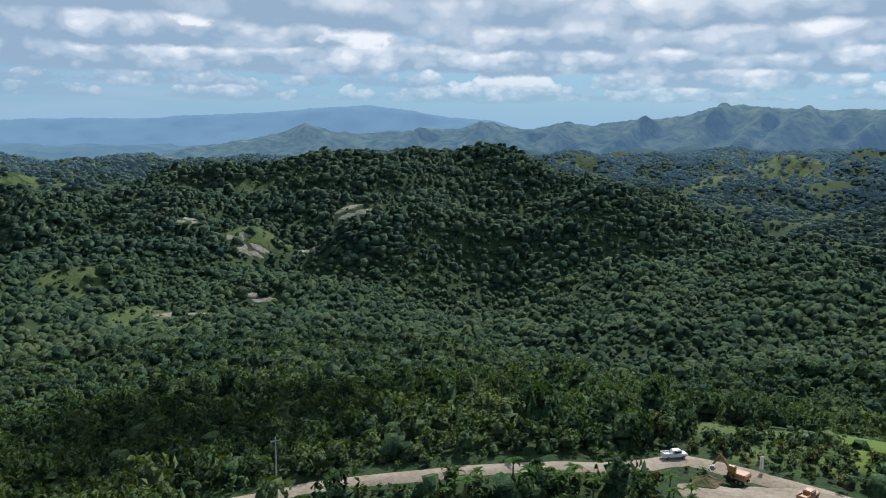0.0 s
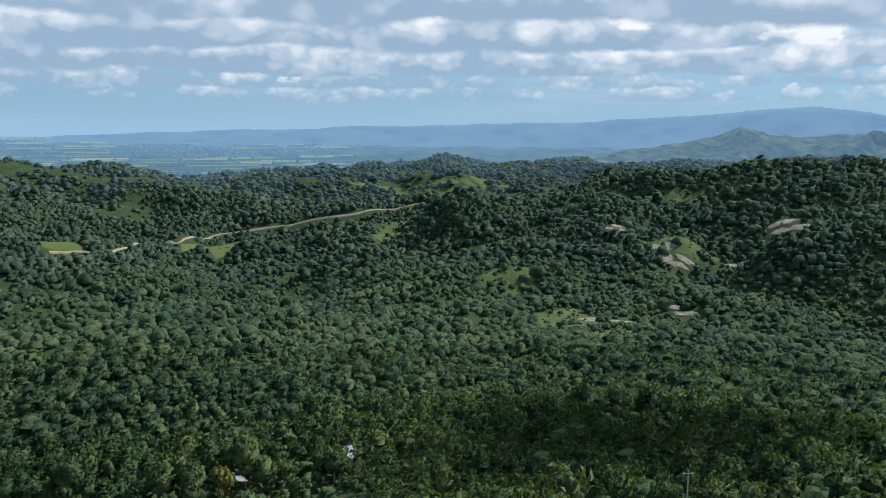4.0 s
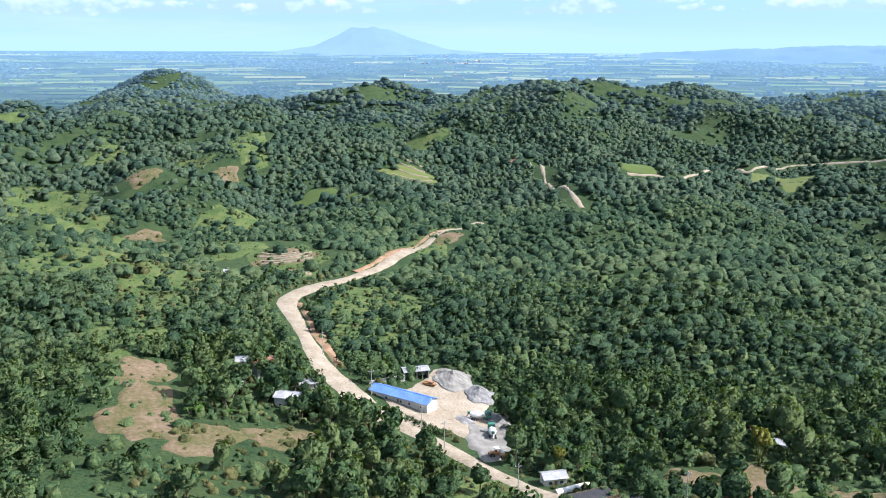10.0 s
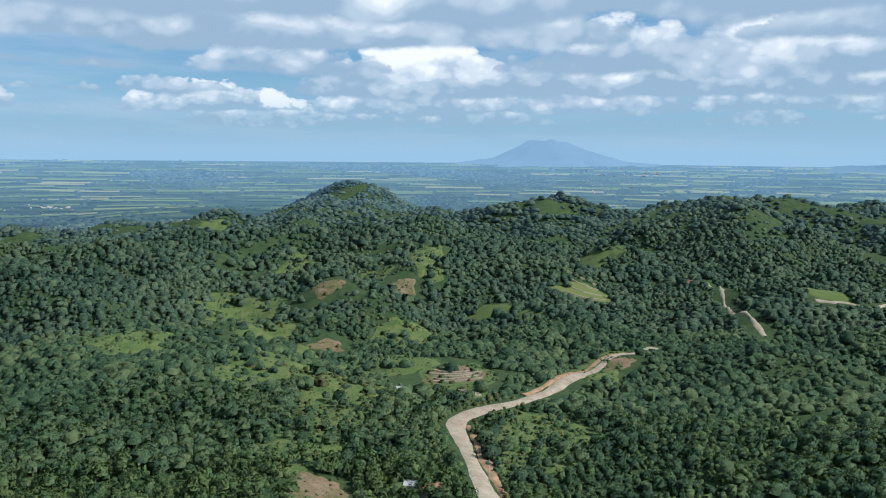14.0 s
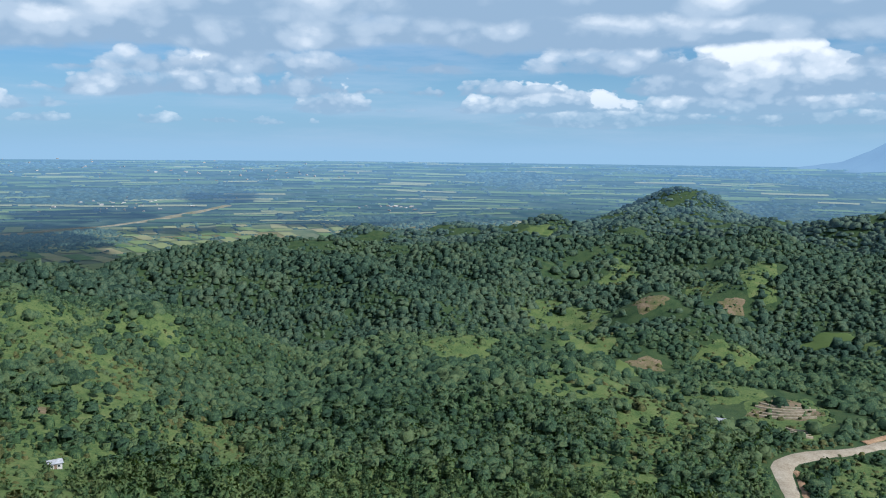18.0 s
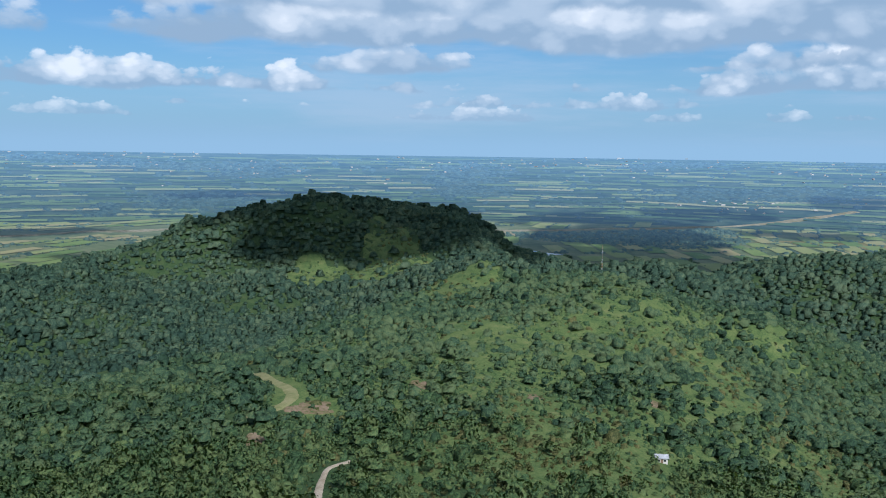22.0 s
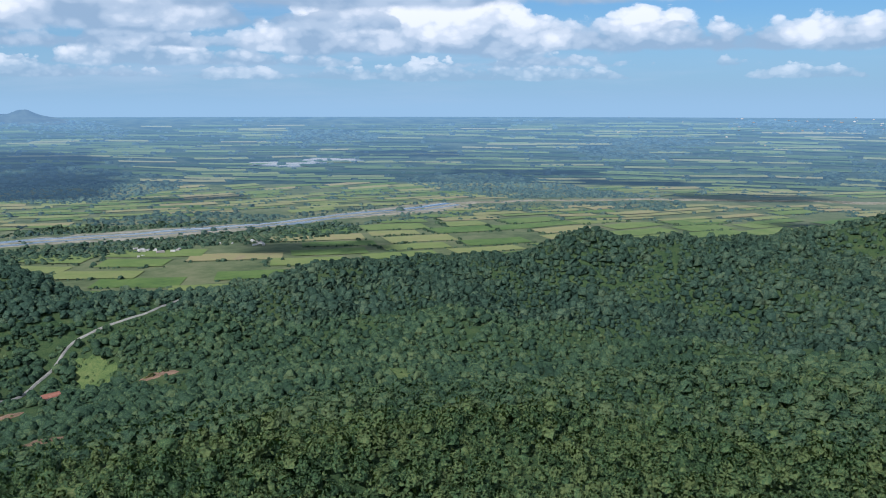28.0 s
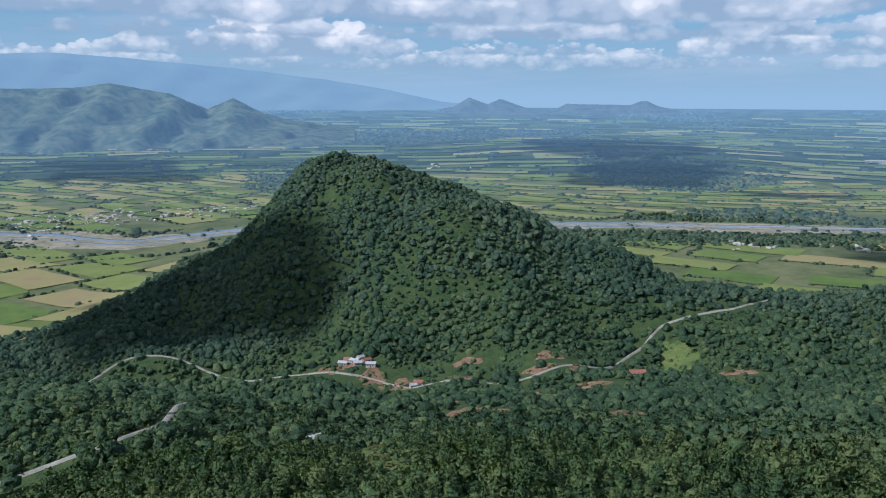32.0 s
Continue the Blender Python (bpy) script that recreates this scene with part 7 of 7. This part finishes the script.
def pole(turn, r, high, label):
    ob = thing("utility_pole", turn, r, 20, label, "pole", "utility poles", -0.3)
    part("post", rod_bm((0, 0, 0), (0, 0, high), 0.17, 10, 0.11), POST, ob)
    arm = part("crossarm", box_bm(-1.0, -0.06, high - 0.8, 1.0, 0.06, high - 0.66), STEEL, ob)
    for x in (-0.9, 0.0, 0.9):
        part("insulator", rod_bm((x, 0, high - 0.66), (x, 0, high - 0.42), 0.06, 8), WHITE_PAINT, arm)


for turn, r, high in ((59.6, 214, 10.5), (64.9, 249, 10), (70.0, 293, 10), (73.3, 330, 10), (13.4, 172, 10.5), (47.9, 215, 9), (66.5, 266, 9)):
    pole(turn, r, high, "slim grey utility pole beside the road")

# lattice mast on the far shoulder of the hill
mast = thing("lattice_mast", 127.4, 760, 0, "slim red and white lattice mast on the hilltop", "mast", lift=-0.3)
for k in range(3):
    a = k * 2.094
    for i in range(6):
        part("leg", rod_bm((0.55 * math.cos(a) * (1 - i / 12), 0.55 * math.sin(a) * (1 - i / 12), i * 4.0), (0.55 * math.cos(a) * (1 - (i + 1) / 12), 0.55 * math.sin(a) * (1 - (i + 1) / 12), (i + 1) * 4.0), 0.055, 6),
             ORANGE_PAINT if i % 2 else WHITE_PAINT, mast)
        b = (k + 1) * 2.094
        part("brace", rod_bm((0.55 * math.cos(a) * (1 - i / 12), 0.55 * math.sin(a) * (1 - i / 12), i * 4.0), (0.55 * math.cos(b) * (1 - (i + 1) / 12), 0.55 * math.sin(b) * (1 - (i + 1) / 12), (i + 1) * 4.0), 0.035, 5), STEEL, mast)


# terraces: low curved banks of stone and earth
def terrace(turn, r, wide, count, gap, seed):
    rs = np.random.RandomState(seed)
    x0, y0 = xy(turn, r)
    t = radians(turn)
    top = tagged(new("terrace"), "pale curved terrace banks on the slope", "terrace")
    top.location = (float(x0), float(y0), float(ground_z(x0, y0)))
    for k in range(count):
        bm = bmesh.new()
        rows = []
        for i in range(25):
            f = -1 + 2 * i / 24
            u, v = (k - count / 2) * gap + 3.2 * f * f + rs.uniform(-0.15, 0.15), f * wide * (0.8 + 0.2 * math.sin(k * 2.1 + 1))
            x, y = x0 - math.sin(t) * u + math.cos(t) * v, y0 + math.cos(t) * u + math.sin(t) * v
            z = float(ground_z(x, y))
            rows.append([bm.verts.new((x - x0 - math.sin(t) * s, y - y0 + math.cos(t) * s, z + hgt - top.location.z)) for s, hgt in ((-1.1, -0.3), (-0.5, 1.3), (0.6, 1.4), (1.3, -0.2))])
        for a, b in zip(rows, rows[1:]):
            for j in range(3):
                bm.faces.new((a[j], b[j], b[j + 1], a[j + 1]))
        part("bank", bm, STONE, top)


terrace(75.6, 515, 17, 5, 6.5, 3)
terrace(74.7, 466, 7, 4, 5.5, 4)
terrace(67.0, 905, 22, 4, 12.0, 5)


# ---------------------------------------------------------------- trees that stand singly round the farms and the site
def limb_mesh(seed, high):
    rs = np.random.RandomState(seed)
    bm = rod_bm((0, 0, -0.6), (rs.uniform(-0.2, 0.2), rs.uniform(-0.2, 0.2), high * 0.55), 0.24, 8, 0.15)
    for k in range(4):
        a = k * 1.57 + rs.uniform(-0.4, 0.4)
        rod(bm, (0, 0, high * rs.uniform(0.35, 0.52)), (math.cos(a) * 1.5, math.sin(a) * 1.5, high * rs.uniform(0.65, 0.8)), 0.10, 6, 0.05)
    return bm


def crown_mesh(name, seed, cards, lobes, card, mat, tint, radius, base, squash=1.0):
    rs = np.random.RandomState(seed)
    v, f = crown_proto(seed, cards, lobes, card, 5, 9, 0.84, -0.45)
    nrm = v - (0, 0, 0.75)
    nrm = nrm / np.linalg.norm(nrm, axis=1)[:, None] + np.repeat(rs.normal(0, 0.33, (len(v) // 4 + 1, 3)), 4, 0)[:len(v)]
    nrm = nrm / np.linalg.norm(nrm, axis=1)[:, None]
    v = v * (radius, radius, radius * squash) + (0, 0, base)
    return mesh_from(name, v, None, f, mat, np.full(len(v), tint), smooth=True, normals=nrm)


single = []
for k in range(9):
    ob = new("tree")
    ob.empty_display_size = 0.5
    tagged(ob, ("round dense mango-like tree with dark leaves", "spreading broadleaf tree with mid-green leaves", "light green young broadleaf tree")[k % 3], "tree", "farm trees")
    high = 5.2 + 0.5 * (k % 4)
    part("trunk", limb_mesh(300 + k, high), BARK, ob)
    cm = crown_mesh("crown", 320 + k, 130, 9 + k % 4, 0.21, LEAF, (0.25, 0.5, 0.8)[k % 3], 3.0 + 0.2 * (k % 3), 1.5 + 0.2 * (k % 4), 1.0 + 0.12 * (k % 3))
    crown = new("crown", cm)
    crown.parent = ob
    single.append(ob)
rs = np.random.RandomState(77)
tx, ty = scatter(SINGLE_FROM, SINGLE_TO, 7.6, 78)
a = turn_of(tx, ty)
ok = (a > 36) & (a < 86) & (rs.uniform(size=len(tx)) < wooded(tx, ty))
for k, (x, y) in enumerate(list(zip(tx[ok], ty[ok]))[:290]):
    m = Matrix.LocRotScale((x, y, float(ground_z(x, y))), Euler((0, 0, rs.uniform(0, 6.28))), Vector((1, 1, 1)) * float(rs.uniform(0.75, 1.3)))
    if k < len(single):
        single[k].matrix_world = m
    else:
        copy_thing(single[int(rs.randint(len(single)))], m)

# bamboo: a tall yellow-green clump of leaning canes
BAMBOO = foliage("bamboo_leaves", (0.10, 0.11, 0.02), (0.17, 0.18, 0.035), (0.24, 0.24, 0.06), 0.3)
for turn, r, big in ((43.4, 252, 1.0), (56.8, 236, 0.75)):
    clump = thing("bamboo_clump", turn, r, 0, "tall yellow-green bamboo clump", "bamboo", "bamboo clumps")
    rs = np.random.RandomState(int(r))
    for k in range(16):
        a = rs.uniform(0, 6.28)
        tip = Vector((math.cos(a) * rs.uniform(0.8, 3.0), math.sin(a) * rs.uniform(0.8, 3.0), rs.uniform(8, 12))) * big
        part("cane", rod_bm((math.cos(a) * 0.7, math.sin(a) * 0.7, -0.3), tip, 0.08, 6, 0.03), BAMBOO, clump)
        cm = crown_mesh("leaves", 500 + k, 26, 4, 0.34, BAMBOO, 0.6, 1.25 * big, 0, 1.6)
        lv = new("leaves", cm)
        lv.parent = clump
        lv.location = tip * 0.82 - Vector((0, 0, 1.2))

# banana plants: a soft stem and long arching leaves
BANANA = foliage("banana_leaves", (0.06, 0.12, 0.03), (0.10, 0.18, 0.04), (0.16, 0.24, 0.06), 0.3)
STEM = surface("banana_stem", [(0.12, 0.14, 0.05), (0.20, 0.20, 0.08)], 2.0, 0.7)


def banana_leaf(seed):
    rs = np.random.RandomState(seed)
    bm = bmesh.new()
    L, rows = rs.uniform(2.0, 2.8), []
    for i in range(7):
        f = i / 6
        w = 0.34 * math.sin(math.pi * min(1, 0.12 + 0.88 * f) ** 0.9) + 0.02
        x, z = L * f * (1 - 0.15 * f), L * (0.75 * f - 0.75 * f * f)
        rows.append([bm.verts.new((x, -w, z + 0.12 * w)), bm.verts.new((x, 0, z - 0.02)), bm.verts.new((x, w, z + 0.12 * w))])
    for a, b in zip(rows, rows[1:]):
        for j in range(2):
            bm.faces.new((a[j], b[j], b[j + 1], a[j + 1]))
    me = bpy.data.meshes.new("leaf")
    bm.to_mesh(me)
    bm.free()
    me.materials.append(BANANA)
    return me


leaf_meshes = [banana_leaf(600 + k) for k in range(4)]
first = tagged(new("banana_plant"), "banana plant with long arching green leaves", "banana plant", "banana plants")
part("stem", rod_bm((0, 0, -0.3), (0.1, 0, 2.6), 0.17, 8, 0.10), STEM, first)
for k in range(8):
    lf = new("leaf", leaf_meshes[k % 4])
    lf.parent = first
    lf.matrix_basis = pose(0.08, 0, 2.4 + 0.05 * k, 0, -18 + 9 * (k % 3), k * 45 + 10 * (k % 2))
rs = np.random.RandomState(91)
spots = [(rs.uniform(-13, 3), rs.uniform(150, 158)) for k in range(34)] + [(rs.uniform(-13, -8), rs.uniform(187, 194)) for k in range(8)] + [(rs.uniform(51, 55), rs.uniform(232, 240)) for k in range(12)] + [(rs.uniform(79, 82.5), rs.uniform(262, 282)) for k in range(16)]
for k, (turn, r) in enumerate(spots):
    x, y = xy(turn, r)
    m = Matrix.LocRotScale((float(x), float(y), float(ground_z(x, y))), Euler((0, 0, rs.uniform(0, 6.28))), Vector((1, 1, 1)) * float(rs.uniform(0.7, 1.25)))
    if k == 0:
        first.matrix_world = m
    else:
        copy_thing(first, m)


# ---------------------------------------------------------------- roofs of the towns out on the plain
def town(name, label, spots, mat, big, seed):
    """Many small gabled houses in one mesh; each spot holds heading, distance, spread and count."""
    rs = np.random.RandomState(seed)
    vs, fs, off = [], [], 0
    base = np.array([(-1, -0.7, -1), (1, -0.7, -1), (1, 0.7, -1), (-1, 0.7, -1), (-1, -0.7, 0.6), (1, -0.7, 0.6), (1, 0.7, 0.6), (-1, 0.7, 0.6), (-1, 0, 1.05), (1, 0, 1.05)])
    quad = np.array([(0, 1, 5, 4), (2, 3, 7, 6), (4, 5, 9, 8), (6, 7, 8, 9), (1, 2, 6, 5), (3, 0, 4, 7), (5, 6, 9, 9), (7, 4, 8, 8)])
    tri = [tuple(dict.fromkeys(q)) for q in quad.tolist()]
    for turn, r, spread, count in spots:
        for k in range(count):
            x, y = xy(turn + rs.normal(0, 0.5) * spread / r * 57.3, r + rs.normal(0, 0.35) * spread)
            s, a = big * rs.uniform(0.6, 1.6), rs.uniform(0, 3.14)
            b = base * (s * rs.uniform(0.9, 1.8), s, s * 0.55)
            px, py = b[:, 0] * math.cos(a) - b[:, 1] * math.sin(a) + x, b[:, 0] * math.sin(a) + b[:, 1] * math.cos(a) + y
            vs.append(np.stack([px, py, b[:, 2] + float(ground_z(x, y)) + s * 0.5], -1))
            fs += [tuple(i + off for i in f) for f in tri]
            off += 10
    me = bpy.data.meshes.new(name)
    me.from_pydata(np.concatenate(vs).tolist(), [], fs)
    me.materials.append(mat)
    return tagged(new(name, me), label, "houses", kind="stuff")


ROOFS = surface("town_roofs", [(0.18, 0.16, 0.14), (0.36, 0.35, 0.34), (0.46, 0.46, 0.45)], 0.02, 0.7, 0.0, 0.3, random_by="island")
town("town_houses", "small pale houses of a riverside town among trees", ((246.8, 1880, 200, 90), (243, 1900, 160, 60), (237, 1960, 120, 40), (203, 1500, 60, 14), (197, 1560, 60, 10)), ROOFS, 2.6, 1)
town("far_houses", "pale specks of towns on the far plain", ((101.6, 3250, 120, 20), (118, 3300, 300, 40), (110, 4300, 500, 60), (124, 4500, 700, 60), (134, 4500, 500, 40), (64, 4400, 300, 40), (66, 3900, 200, 20), (145, 4300, 800, 60), (160, 4500, 900, 60), (222, 2900, 100, 12)), ROOFS, 3.3, 2)
